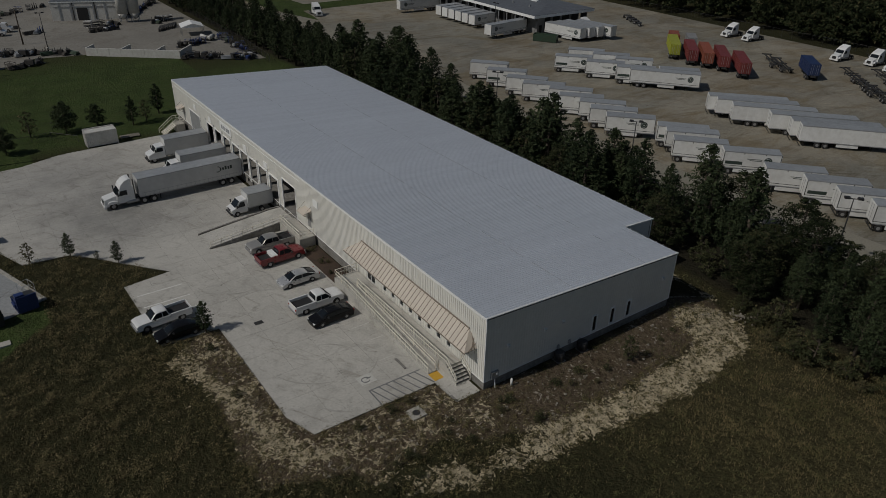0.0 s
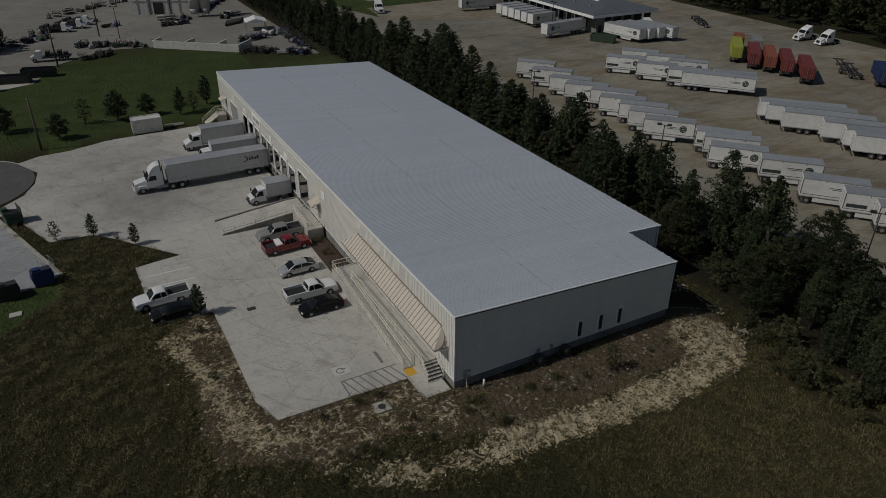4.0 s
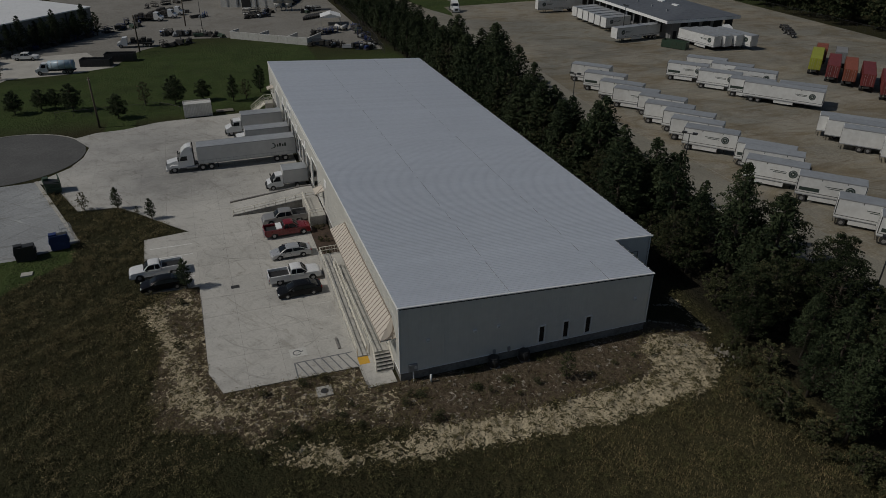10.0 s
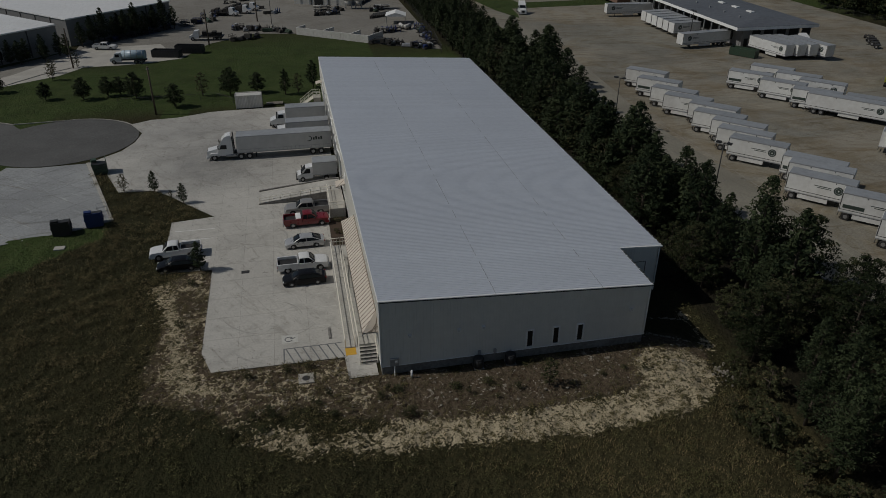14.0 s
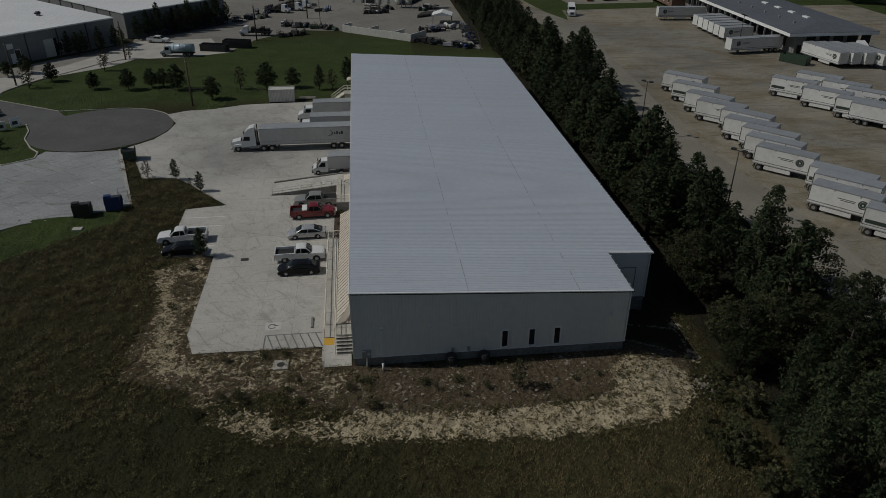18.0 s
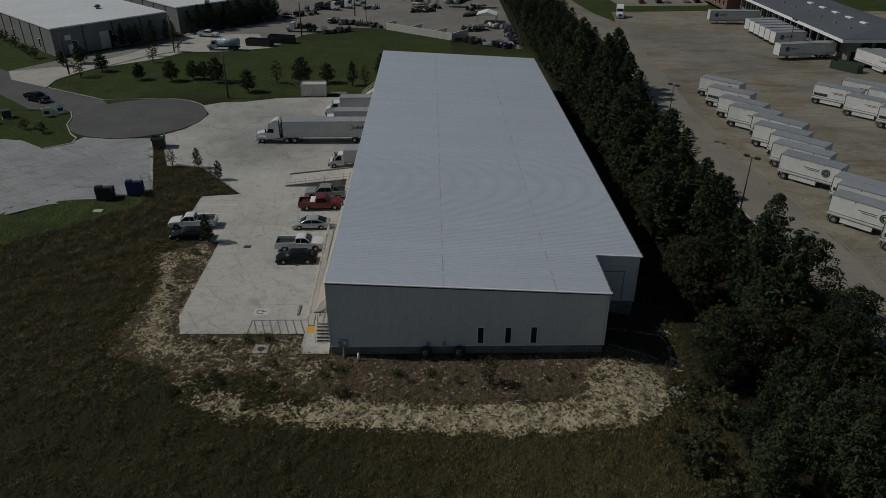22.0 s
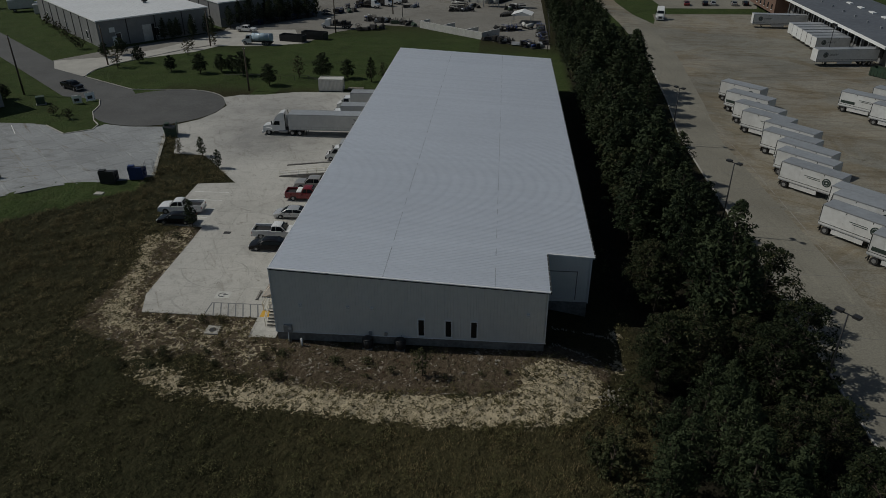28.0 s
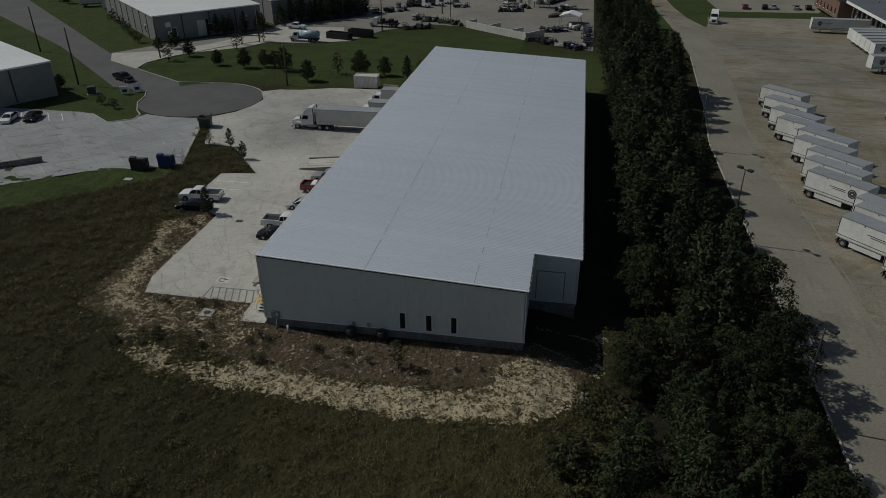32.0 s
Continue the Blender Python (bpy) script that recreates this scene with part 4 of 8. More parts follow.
for x in (13.72, 16.28, 18.68):
    south_window(x)
for y in (5.2, 6.9, 8.6, 10.3, 12.0, 13.7, 15.4, 17.1):
    w = part("window", boxed(0.04, y, 1.6, 0.07, y + 0.55, 3.0), M["glass"], warehouse, "dark office window under the awning")
    for a in ((y - 0.06, 1.54, y, 3.06), (y + 0.55, 1.54, y + 0.61, 3.06), (y, 1.54, y + 0.55, 1.6), (y, 3.0, y + 0.55, 3.06)):
        part("window_frame", boxed(-0.05, a[0], a[1], 0.05, a[2], a[3]), M["trim"], w)
d = part("entrance_door", boxed(0.04, 19.45, 1.22, 0.09, 21.25, 3.45), M["glass"], warehouse, "glazed double entrance door")
for y in (19.45, 20.32, 21.17):
    part("door_frame", boxed(-0.02, y, 1.22, 0.04, y + 0.08, 3.45), M["trim"], d)
for i, c in enumerate(DOCKS):
    f = part("dock_frame", boxed(-0.1, c - 1.55, 0.4, 0.02, c - 1.35, 4.45), M["trim"], warehouse, "white dock door jamb")
    part("jamb", boxed(-0.1, c + 1.35, 0.4, 0.02, c + 1.55, 4.45), M["trim"], f)
    part("head", boxed(-0.1, c - 1.35, 4.25, 0.02, c + 1.35, 4.45), M["trim"], f)
    for s in (-0.9, 0.75):
        part("dock_bumper", boxed(-0.17, c + s, 0.1, -0.01, c + s + 0.2, 0.5), M["black"], f)
    part("door_light", boxed(-0.16, c + 1.75, 4.6, -0.04, c + 2.05, 4.85), M["light"], f)
d = part("roll_up_door", boxed(-0.03, 76.9, -0.9, 0.02, 82.6, 4.0), M["far_wall"], warehouse, "grey roll-up grade door")
for i in range(8):
    part("door_slat", boxed(-0.06, 77.1, -0.88 + i * 0.62, -0.03, 82.3, -0.3 + i * 0.62), M["galv"], d)
for y in (76.95, 82.3, 39.45, 43.6):
    part("door_jamb", boxed(-0.1, y, -0.9 if y > 50 else 0.5, 0.05, y + 0.15, 4.2 if y > 50 else 5.3), M["trim"], warehouse)
part("door_head", boxed(-0.1, 39.6, 5.2, 0.05, 43.6, 5.35), M["trim"], warehouse)
part("door_head", boxed(-0.1, 76.9, 4.0, 0.05, 82.6, 4.15), M["trim"], warehouse)
d = part("notch_roll_door", boxed(WALL_F + 0.65, 7.5, 1.2, WALL_F + 3.35, 7.55, 4.45), M["far_wall"], warehouse, "pale roll-up door facing the field")
for i in range(7):
    part("door_slat", boxed(WALL_F + 0.65, 7.45, 1.22 + i * 0.462, WALL_F + 3.35, 7.5, 1.675 + i * 0.462), M["siding"], d)
for x0, x1, z0, z1 in ((0.57, 0.65, 1.2, 4.53), (3.35, 3.43, 1.2, 4.53), (0.65, 3.35, 4.45, 4.53)):
    part("door_jamb", boxed(WALL_F + x0, 7.36, z0, WALL_F + x1, 7.4, z1), M["stem"], d)
for y, drop in ((35.4, 0.0), (85.6, 0.33)):
    d = part("side_door", boxed(0.03, y, 1.22 - drop, 0.08, y + 1.0, 3.35 - drop), M["far_wall"], warehouse, "grey steel side door")
    part("door_handle", boxed(-0.02, y + 0.08, 2.2 - drop, 0.03, y + 0.2, 2.26 - drop), M["steel"], d)
    bm = B()
    side(bm, [(0, 3.95 - drop), (0, 3.85 - drop), (-1.2, 3.5 - drop), (-1.2, 3.6 - drop)], y - 0.4, y + 1.5)
    cnp = part("door_canopy", bm, M["awning"], warehouse, "small tan canopy on brackets over a side door")
    for yy in (y - 0.35, y + 1.45):
        bm = B()
        tube(bm, (-0.03, yy, 2.9 - drop), (-1.15, yy, 3.5 - drop), 0.03, n=4)
        part("bracket", bm, M["awning_rib"], cnp)
        bm = B()
        tube(bm, (-0.03, yy, 4.5 - drop), (-1.1, yy, 3.6 - drop), 0.02, n=4)
        part("tie_rod", bm, M["awning_rib"], cnp)
sgn = part("wall_sign", boxed(-0.12, 61.9, 5.2, -0.03, 66.6, 6.4), M["trim"], warehouse, "white company sign board")
for i, w in enumerate((0.7, 0.5, 0.6, 0.55)):
    part("sign_bar", boxed(-0.15, 62.5 + i * 0.95, 5.5, -0.12, 62.5 + i * 0.95 + w, 6.1), M["galv"], sgn)
part("wall_sign", boxed(-0.1, 33.0, 4.95, -0.03, 34.3, 5.9), M["trim"], warehouse, "blank white wall sign")
for y in (48.5, 56.1, 71.0, 78.5):
    part("wall_sign", boxed(-0.1, y, 4.75, -0.03, y + 1.2, 5.6), M["trim"], warehouse, "blank white wall sign")
for x in (2.6, 7.1, 9.4, 23.9):
    wl = part("wall_lamp", boxed(x - 0.15, -0.24, 3.88, x + 0.15, -0.03, 4.16, bevel=0.04), M["trim"], warehouse, "small white wall lamp")
    part("lens", boxed(x - 0.12, -0.255, 3.92, x + 0.12, -0.24, 4.12), M["light"], wl)
for x in (9.1, 10.6):
    part("meter_box", boxed(x - 0.13, -0.2, 1.0, x + 0.13, -0.03, 1.4, bevel=0.02), M["galv"], warehouse, "grey electrical box")
mb = part("electric_meter", boxed(0.75, -0.25, 1.0, 1.55, -0.03, 1.75, bevel=0.02), M["galv"], warehouse, "grey meter cabinet with conduit")
bm = B()
tube(bm, (1.15, -0.15, 1.0), (1.15, -0.3, -0.1), 0.06)
part("conduit", bm, M["trim"], mb)
bm = B()
tube(bm, (1.35, -0.3, 1.45), (1.35, -0.25, 1.45), 0.15, n=12)
part("dial", bm, M["light"], mb)

# awning with standing ribs and hipped ends
EAVE = dict(x=-1.42, z=4.0)
awn = part("awning", boxed(-1.4, 1.4, 3.9, -1.3, 23.9, 4.0), M["awning"], warehouse, "long tan metal awning over the ramp")
n_awn = 38
for i in range(n_awn):
    y0, y1 = 1.2 + (24.0 - 1.2) * i / n_awn, 1.2 + (24.0 - 1.2) * (i + 1) / n_awn
    def top_at(y):
        return min(1.0, (y - 1.2) / 1.2, (24.0 - y) / 1.8)
    bm = B()
    ta, tb = max(0.0, top_at(y0)), max(0.0, top_at(y1))
    def up(t, y, h=0.0):
        return (EAVE["x"] * (1 - t), y, EAVE["z"] + 1.5 * t + h)
    pts = [up(0, y0), up(0, y1), up(tb, y1), up(ta, y0)]
    vs = [bm.verts.new(p) for p in (pts if ta > 0 else [pts[0], pts[1], pts[2]])]
    bm.faces.new(vs)
    r = bmesh.ops.extrude_face_region(bm, geom=bm.faces[:])
    bmesh.ops.translate(bm, verts=[v for v in r["geom"] if isinstance(v, bmesh.types.BMVert)], vec=(-0.03, 0, 0.03))
    bmesh.ops.recalc_face_normals(bm, faces=bm.faces)
    part("awning_panel", bm, M["awning"], awn)
    if tb > 0.05:
        bm = B()
        tube(bm, up(0, y1, 0.05), up(tb, y1, 0.05), 0.05, n=4)
        part("awning_rib", bm, M["awning_rib"], awn)
for y0, yt in ((1.2, 2.4), (24.0, 22.2)):
    bm = B()
    s = -0.03 if y0 < 5 else 0.03
    a = [bm.verts.new(p) for p in ((EAVE["x"], y0, 4.0), (0, y0, 4.0), (0, yt, 5.5))]
    b = [bm.verts.new(p) for p in ((EAVE["x"], y0 + s, 4.02), (0, y0 + s, 4.02), (0, yt + s, 5.52))]
    bm.faces.new(a), bm.faces.new(b[::-1])
    for i in range(3):
        bm.faces.new((a[i], a[(i + 1) % 3], b[(i + 1) % 3], b[i]))
    bmesh.ops.recalc_face_normals(bm, faces=bm.faces)
    part("awning_end", bm, M["awning"], awn, "hipped awning end")
part("fascia", boxed(-1.47, 1.15, 3.88, -1.42, 24.05, 4.03), M["awning_rib"], awn)
part("ridge_flashing", boxed(-0.12, 2.4, 5.5, -0.03, 22.2, 5.62), M["awning_rib"], awn)
part("soffit", boxed(-1.42, 1.2, 3.86, -0.02, 24.0, 3.9), M["siding"], awn)

for y0, yt in ((1.2, 2.4), (24.0, 22.2)):
    s = -0.045 if y0 < 5 else 0.045
    for k in (0.25, 0.5, 0.75):
        bm = B()
        tube(bm, (EAVE["x"] * k, y0 + s, 4.03), (EAVE["x"] * k * 0.02, y0 + (yt - y0) * (1 - k) + s, 4.03 + 1.5 * (1 - k)), 0.04, n=4)
        part("awning_rib", bm, M["awning_rib"], awn)


# ---- access ramp, platform, stairs ----
RAIL_R = 0.042


PICKET = {}


def railing(parent, points, posts=1.9, rails=(1.0, 0.55), pickets=0.0):
    for p, q in zip(points[:-1], points[1:]):
        p, q = Vector(p), Vector(q)
        for h in rails:
            bm = B()
            tube(bm, p + Vector((0, 0, h)), q + Vector((0, 0, h)), RAIL_R)
            part("rail", bm, M["rail"], parent)
        n = max(1, round((q - p).length / posts))
        for i in range(n + 1):
            c = p.lerp(q, i / n)
            bm = B()
            tube(bm, c, c + Vector((0, 0, rails[0])), RAIL_R)
            part("post", bm, M["rail"], parent)
        if pickets:
            if "mesh" not in PICKET:
                PICKET["mesh"] = mesh_of(boxed(-0.014, -0.014, 0.1, 0.014, 0.014, 0.98), "picket", M["rail"])
            k = int((q - p).length / pickets)
            for i in range(1, k):
                part("picket", PICKET["mesh"], None, parent).location = p.lerp(q, i / k)


ramp = thing("access_ramp", "concrete wheelchair ramp with pale pipe railings beside the wall", "ramp")
bm = B()
side(bm, [(4.7, 0.04), (20.4, 1.2), (23.4, 1.2), (23.4, -0.6), (4.7, -0.6)], -2.95, -1.75)
me = mesh_of(bm, "ramp_lane", M["concrete"])
me.transform(Matrix(((0, 1, 0, 0), (1, 0, 0, 0), (0, 0, 1, 0), (0, 0, 0, 1))))
me.flip_normals()
part("ramp_lane", me, None, ramp)
part("platform", boxed(-1.68, 3.4, -0.6, -0.08, 23.4, 1.2, bevel=0.02), M["concrete"], ramp, "raised concrete walkway along the wall")
part("kerb_edge", boxed(-1.75, 4.7, -0.1, -1.68, 20.4, 1.3), M["concrete"], ramp)
rl = part("outer_railing", boxed(-2.94, 4.7, 0.02, -2.9, 4.74, 1.0), M["rail"], ramp, "pale pipe railing on the ramp's outer edge")
railing(rl, [(-2.88, 4.8, 0.05), (-2.88, 20.4, 1.2), (-2.88, 23.3, 1.2), (-1.75, 23.3, 1.2), (-0.2, 23.3, 1.2)], pickets=0.3)
rl = part("inner_railing", boxed(-1.72, 4.7, 1.2, -1.68, 4.74, 2.2), M["rail"], ramp, "pale pipe railing between ramp and walkway")
railing(rl, [(-1.7, 20.3, 1.2), (-1.7, 3.45, 1.2), (-1.78, 1.8, 0.05)], pickets=0.3)
railing(rl, [(-1.95, 20.0, 1.15), (-1.95, 4.9, 0.05)], rails=(0.9, 0.5))
stairs = thing("stairs", "concrete stairs with dark nosings down from the walkway", "stairs")
for i in range(6):
    z = 1.2 - (i + 1) * 0.2 + 0.02
    if z < 0.1:
        break
    st = part("step", boxed(-1.68, 3.4 - (i + 1) * 0.3, -0.1, -0.1, 3.4 - i * 0.3, z), M["concrete"], stairs)
    part("nosing", boxed(-1.68, 3.4 - (i + 1) * 0.3 - 0.01, z - 0.08, -0.1, 3.4 - (i + 1) * 0.3 + 0.05, z + 0.006), M["black"], st)
railing(part("stair_railing", boxed(-0.16, 1.8, 0.04, -0.12, 1.84, 1.0), M["rail"], stairs), [(-0.14, 3.4, 1.2), (-0.14, 1.82, 0.05)])
tagged(part("tactile_pad", boxed(-2.95, 3.5, -0.03, -1.95, 4.65, 0.016), M["yellow"]), "yellow tactile warning pad at the ramp foot", "tactile pad")

# truck ramp up to the drive-in door
tr = thing("truck_ramp", "concrete drive-in ramp with low walls and railing", "ramp")
RY0, RY1, TOPZ = 40.2, 44.9, 0.62
bm = B()
side(bm, [(-11.3, gz(42) + 0.05), (-1.6, TOPZ), (-0.12, TOPZ), (-0.12, -0.9), (-11.3, -0.9)], RY0 + 0.25, RY1 - 0.25)
part("ramp_deck", bm, M["concrete"], tr)
for y, h in ((RY0, 0.14), (RY1 - 0.25, 0.14)):
    bm = B()
    side(bm, [(-11.5, gz(42) + 0.05), (-11.4, gz(42) + 0.22), (-1.6, TOPZ + h), (-0.12, TOPZ + h), (-0.12, -0.9), (-11.5, -0.9)], y, y + 0.25)
    part("side_wall", bm, M["stem"], tr)
rl = part("railing", boxed(-11.34, RY0 + 0.1, -0.4, -11.3, RY0 + 0.14, 0.5), M["rail"], tr, "pale pipe railing")
railing(rl, [(-11.3, RY0 + 0.12, -0.32), (-1.6, RY0 + 0.12, TOPZ + 0.14), (-0.3, RY0 + 0.12, TOPZ + 0.14)], posts=1.5, rails=(0.8, 0.4))
lnd = thing("side_landing", "raised concrete landing with railing below a side door", "landing")
part("landing_block", boxed(-2.2, 34.0, -0.7, -0.12, 40.1, 0.95, bevel=0.02), M["kerb"], lnd)
rl = part("railing", boxed(-2.14, 34.06, 0.95, -2.1, 34.1, 1.9), M["rail"], lnd)
railing(rl, [(-0.2, 34.1, 0.95), (-2.1, 34.1, 0.95), (-2.1, 40.0, 0.95)])
fs = thing("far_stairs", "white steel stairs up to the rear side door", "stairs", at=pose(0, 0, -0.33))
part("landing", boxed(-1.6, 85.4, 0.75, -0.12, 87.8, 0.9), M["kerb"], fs)
part("block", boxed(-1.5, 85.5, -1.2, -0.12, 87.7, 0.75), M["kerb"], fs)
for i in range(9):
    part("step", boxed(-1.6 - (i + 1) * 0.28, 85.6, 0.62 - i * 0.18, -1.6 - i * 0.28, 87.6, 0.72 - i * 0.18), M["rail"], fs)
for yy in (85.5, 87.7):
    railing(part("railing", boxed(-1.62, yy, 0.9, -1.58, yy + 0.04, 1.8), M["rail"], fs), [(-0.2, yy, 0.9), (-1.6, yy, 0.9), (-4.1, yy, -0.9)], posts=0.9)
sheet("mulch_bed", [(-2.5, 23.45), (-0.1, 23.45), (-0.1, 34.0), (-2.5, 34.0)], 0.075, M["mulch"], "brown mulch bed between lot and wall", "flower bed")

# ---- painted lines ----
def line(name, p, q, w, material, z=0.047, label="faded white parking line", cat="road marking"):
    p, q = Vector((*p, z + gz(p[1]))), Vector((*q, z + gz(q[1])))
    d = q - p
    bm = boxed(0, -w / 2, 0, d.length, w / 2, 0.006)
    ob = tagged(part(name, bm, material), label, cat, kind="structure")
    ob.matrix_basis = Matrix.Translation(p) @ d.to_track_quat("X", "Z").to_matrix().to_4x4()
    return ob


for y in (25.8, 28.6, 31.3, 34.0):
    line("parking_line", (-21.8, y), (-16.9, y), 0.15, M["white_line"])
for y in (9.1, 12.5, 15.3, 19.7, 23.0, 25.4, 28.7, 31.2, 34.4):
    line("parking_line", (-5.6, y), (-3.2, y), 0.11, M["faded_line"])
for a, b in (((-8.7, 5.75), (-3.2, 5.75)), ((-8.7, 5.75), (-8.7, 3.5))):
    line("hatch_border", a, b, 0.13, M["dark_line"], label="dark striped access aisle line")
for i in range(7):
    x = -8.5 + i * 0.78
    line("hatch_line", (x, 5.7), (x + 0.75, 3.4), 0.13, M["dark_line"], label="dark striped access aisle line")
wc = tagged(part("accessible_symbol", boxed(-8.9, 6.7, 0.046, -7.3, 8.0, 0.052), M["faded_line"]), "white square with a wheelchair symbol", "road marking", kind="structure")
bm = B()
for i in range(10):
    a0, a1 = math.pi * (0.1 + 0.17 * i), math.pi * (0.1 + 0.17 * (i + 1))
    tube(bm, (-8.2 + 0.38 * math.cos(a0), 7.3 + 0.36 * math.sin(a0), 0.054), (-8.2 + 0.38 * math.cos(a1), 7.3 + 0.36 * math.sin(a1), 0.054), 0.05, n=4)
tube(bm, (-8.1, 7.35, 0.054), (-7.6, 7.45, 0.054), 0.05, n=4)
part("symbol", bm, M["dark_line"], wc)
wc.location.z = gz(7.3)
ws = thing("wheel_stop", "grey concrete wheel stop at the accessible bay", "wheel stop")
bm = boxed(-4.35, 6.6, 0.045, -4.15, 8.4, 0.17)
soften(bm, 0.03)
part("stop", bm, M["stem"], ws)
ws.location.z = gz(7.5)
tagged(part("drain_grate", boxed(-13.2, 21.4, 0.046 + gz(21.7), -12.3, 22.05, 0.056 + gz(21.7)), M["frame_steel"]), "dark steel drain grate in the paving", "drain")
mh = thing("catch_basin", "square concrete catch basin with a round iron lid", "catch basin")
part("collar", boxed(-7.5, 0.15, -0.1, -6.1, 1.5, 0.1, bevel=0.02), M["kerb"], mh)
bm = B()
tube(bm, (-6.8, 0.82, 0.09), (-6.8, 0.82, 0.115), 0.36, n=20)
part("lid", bm, M["frame_steel"], mh, "dark round iron lid")
tagged(part("concrete_slab_cover", boxed(-35.6, 31.9, -0.45, -34.4, 32.8, -0.28, bevel=0.01), M["kerb"]), "small pale concrete utility cover in the grass", "utility cover")

def post_light(x, y, h, arms, yaw, label, group):
    t = thing("street_lamp", label, "street lamp", group, at=pose(x, y, gz(y), 0, 0, yaw))
    bm = B()
    tube(bm, (0, 0, -0.1), (0, 0, 0.7), 0.28, n=10)
    part("base", bm, M["kerb"], t)
    bm = B()
    tube(bm, (0, 0, 0.6), (0, 0, h), 0.1, 0.065, n=8)
    part("pole", bm, M["black"], t)
    for s in arms:
        arm = part("arm", boxed(-0.04, min(0, s * 0.7), h - 0.08, 0.04, max(0, s * 0.7), h), M["black"], t)
        part("lamp_head", boxed(-0.24, s * 0.7 - 0.3, h - 0.06, 0.24, s * 0.7 + 0.3, h + 0.16, bevel=0.03), M["black"], arm)
    return t


for x, y in ((49.2, 59.1), (48.6, 26.2), (48.3, -6.2)):
    post_light(x, y, 9.5, (-1, 1), 40, "dark twin-head lamp post along the yard kerb", "yard lamps")
post_light(-9.3, 166.2, 9.0, (-1.0, 1.0), 90, "twin-head lamp post in the equipment yard", "yard lamps")
post_light(96.6, 118.2, 9.0, (-1.0, 1.0), 0, "twin-head lamp post in the truck yard", "yard lamps")


def utility_pole(x, y, h):
    t = thing("utility_pole", "weathered brown wooden utility pole", "utility pole", "utility poles", at=pose(x, y, gz(y)))
    bm = B()
    tube(bm, (0, 0, -0.2), (0, 0, h), 0.19, 0.14, n=8)
    part("pole", bm, M["wood"], t)
    part("cap", boxed(-0.25, -0.08, h - 0.5, 0.25, 0.08, h - 0.35), M["galv"], t)


for x, y, h in ((-70.8, 104.8, 9), (-30.8, 85.7, 9), (-54.2, 126.2, 9), (-104.7, 106.4, 11), (-75.3, 79.2, 11.9), (-25.4, 145.2, 9), (-13.6, 175.9, 9)):
    utility_pole(x, y, h)

# kerbs
def kerb(points, h=0.14, w=0.18):
    for a, b in zip(points[:-1], points[1:]):
        p, q = Vector((*a, h + gz(a[1]))), Vector((*b, h + gz(b[1])))
        d = q - p
        ob = tagged(part("kerb", boxed(0, -w / 2, -h - 0.1, d.length + 0.02, w / 2, 0, bevel=0.03), M["kerb"]), "pale concrete kerb", "kerb", kind="structure")
        ob.matrix_basis = Matrix.Translation(p) @ d.to_track_quat("X", "Z").to_matrix().to_4x4()


kerb([(51.1, -70), (51.1, 0), (51.5, 62.6), (53.6, 83.9), (56.4, 126.1)])
kerb([(-58.3, 77.1), (-56.3, 73.1), (-55.4, 68.9), (-52.7, 64.2), (-50.6, 61.8), (-50.2, 59.1), (-54.0, 56.5), (-59.6, 60.7)])
kerb([(-44.2 + 12.2 * math.cos(radians(a)), 73.5 + 11.9 * math.sin(radians(a))) for a in (33, 45, 57, 69, 81, 93, 103)] + [(-55.2, 84.7), (-70.4, 93.9)], h=0.1, w=0.14)
kerb([(-70.7, 93.8), (-71.5, 99.4), (-69.4, 105.7), (-59.8, 121.2), (-54.6, 126.5)])
ob = sheet("island_edging", [(-38.1, 61.7), (-30.4, 39.0), (-30.0, 39.1), (-37.6, 61.8)], 0.12, M["kerb"], "pale concrete edge strip", "kerb")

# stains and lines on the next lot
crack = random.Random(31)
for c0, x0, x1, n in ((-4.36, 57.0, 84.0, 10), (-7.8, 57.0, 76.0, 24), (-11.6, 60.0, 82.0, 9)):
    # brown damp streaks that lie along and across the paving joints, which run at 45 degrees
    for k in range(n):
        along = crack.uniform(x0, x1)
        a = Vector((0.714 * c0 - 0.7 * along, 0.7 * c0 + 0.714 * along))
        across = k % 3 != 0
        d = Vector((0.93, 0.37)) if across else Vector((0.7, -0.714))
        ln = crack.uniform(0.8, 3.2) if across else crack.uniform(1.0, 2.6)
        line("damp_streak", a - d * ln * 0.7, a + d * ln * 0.3, crack.uniform(0.05, 0.16), M["damp"], z=0.0365, label="brown damp streak at a paving joint", cat="stain")
for i in range(6):
    line("parking_line", (-65.9 - i * 2.6, 60.3 - i * 0.3), (-62.4 - i * 2.6, 55.9 - i * 0.3), 0.12, M["white_line"], z=0.038)

def tyre_arc(cx, cy, r, a0, a1, w=0.2):
    bm = B()
    n = 18
    ring_pts = []
    for i in range(n + 1):
        a = radians(a0 + (a1 - a0) * i / n)
        ww = w * (0.35 + 0.65 * math.sin(math.pi * i / n))
        ring_pts.append([(cx + (r + s * ww / 2) * math.cos(a), cy + (r + s * ww / 2) * math.sin(a)) for s in (-1, 1)])
    vs = [[bm.verts.new((x, y, 0.0475 + gz(y))) for x, y in q] for q in ring_pts]
    for a, b in zip(vs[:-1], vs[1:]):
        bm.faces.new((a[0], a[1], b[1], b[0]))
    bmesh.ops.recalc_face_normals(bm, faces=bm.faces)
    if bm.faces[0].normal.z < 0:
        bmesh.ops.reverse_faces(bm, faces=bm.faces)
    tagged(part("tyre_mark", bm, M["tyre_mark"]), "faint dark curved tyre mark on the concrete", "tyre mark", kind="structure")


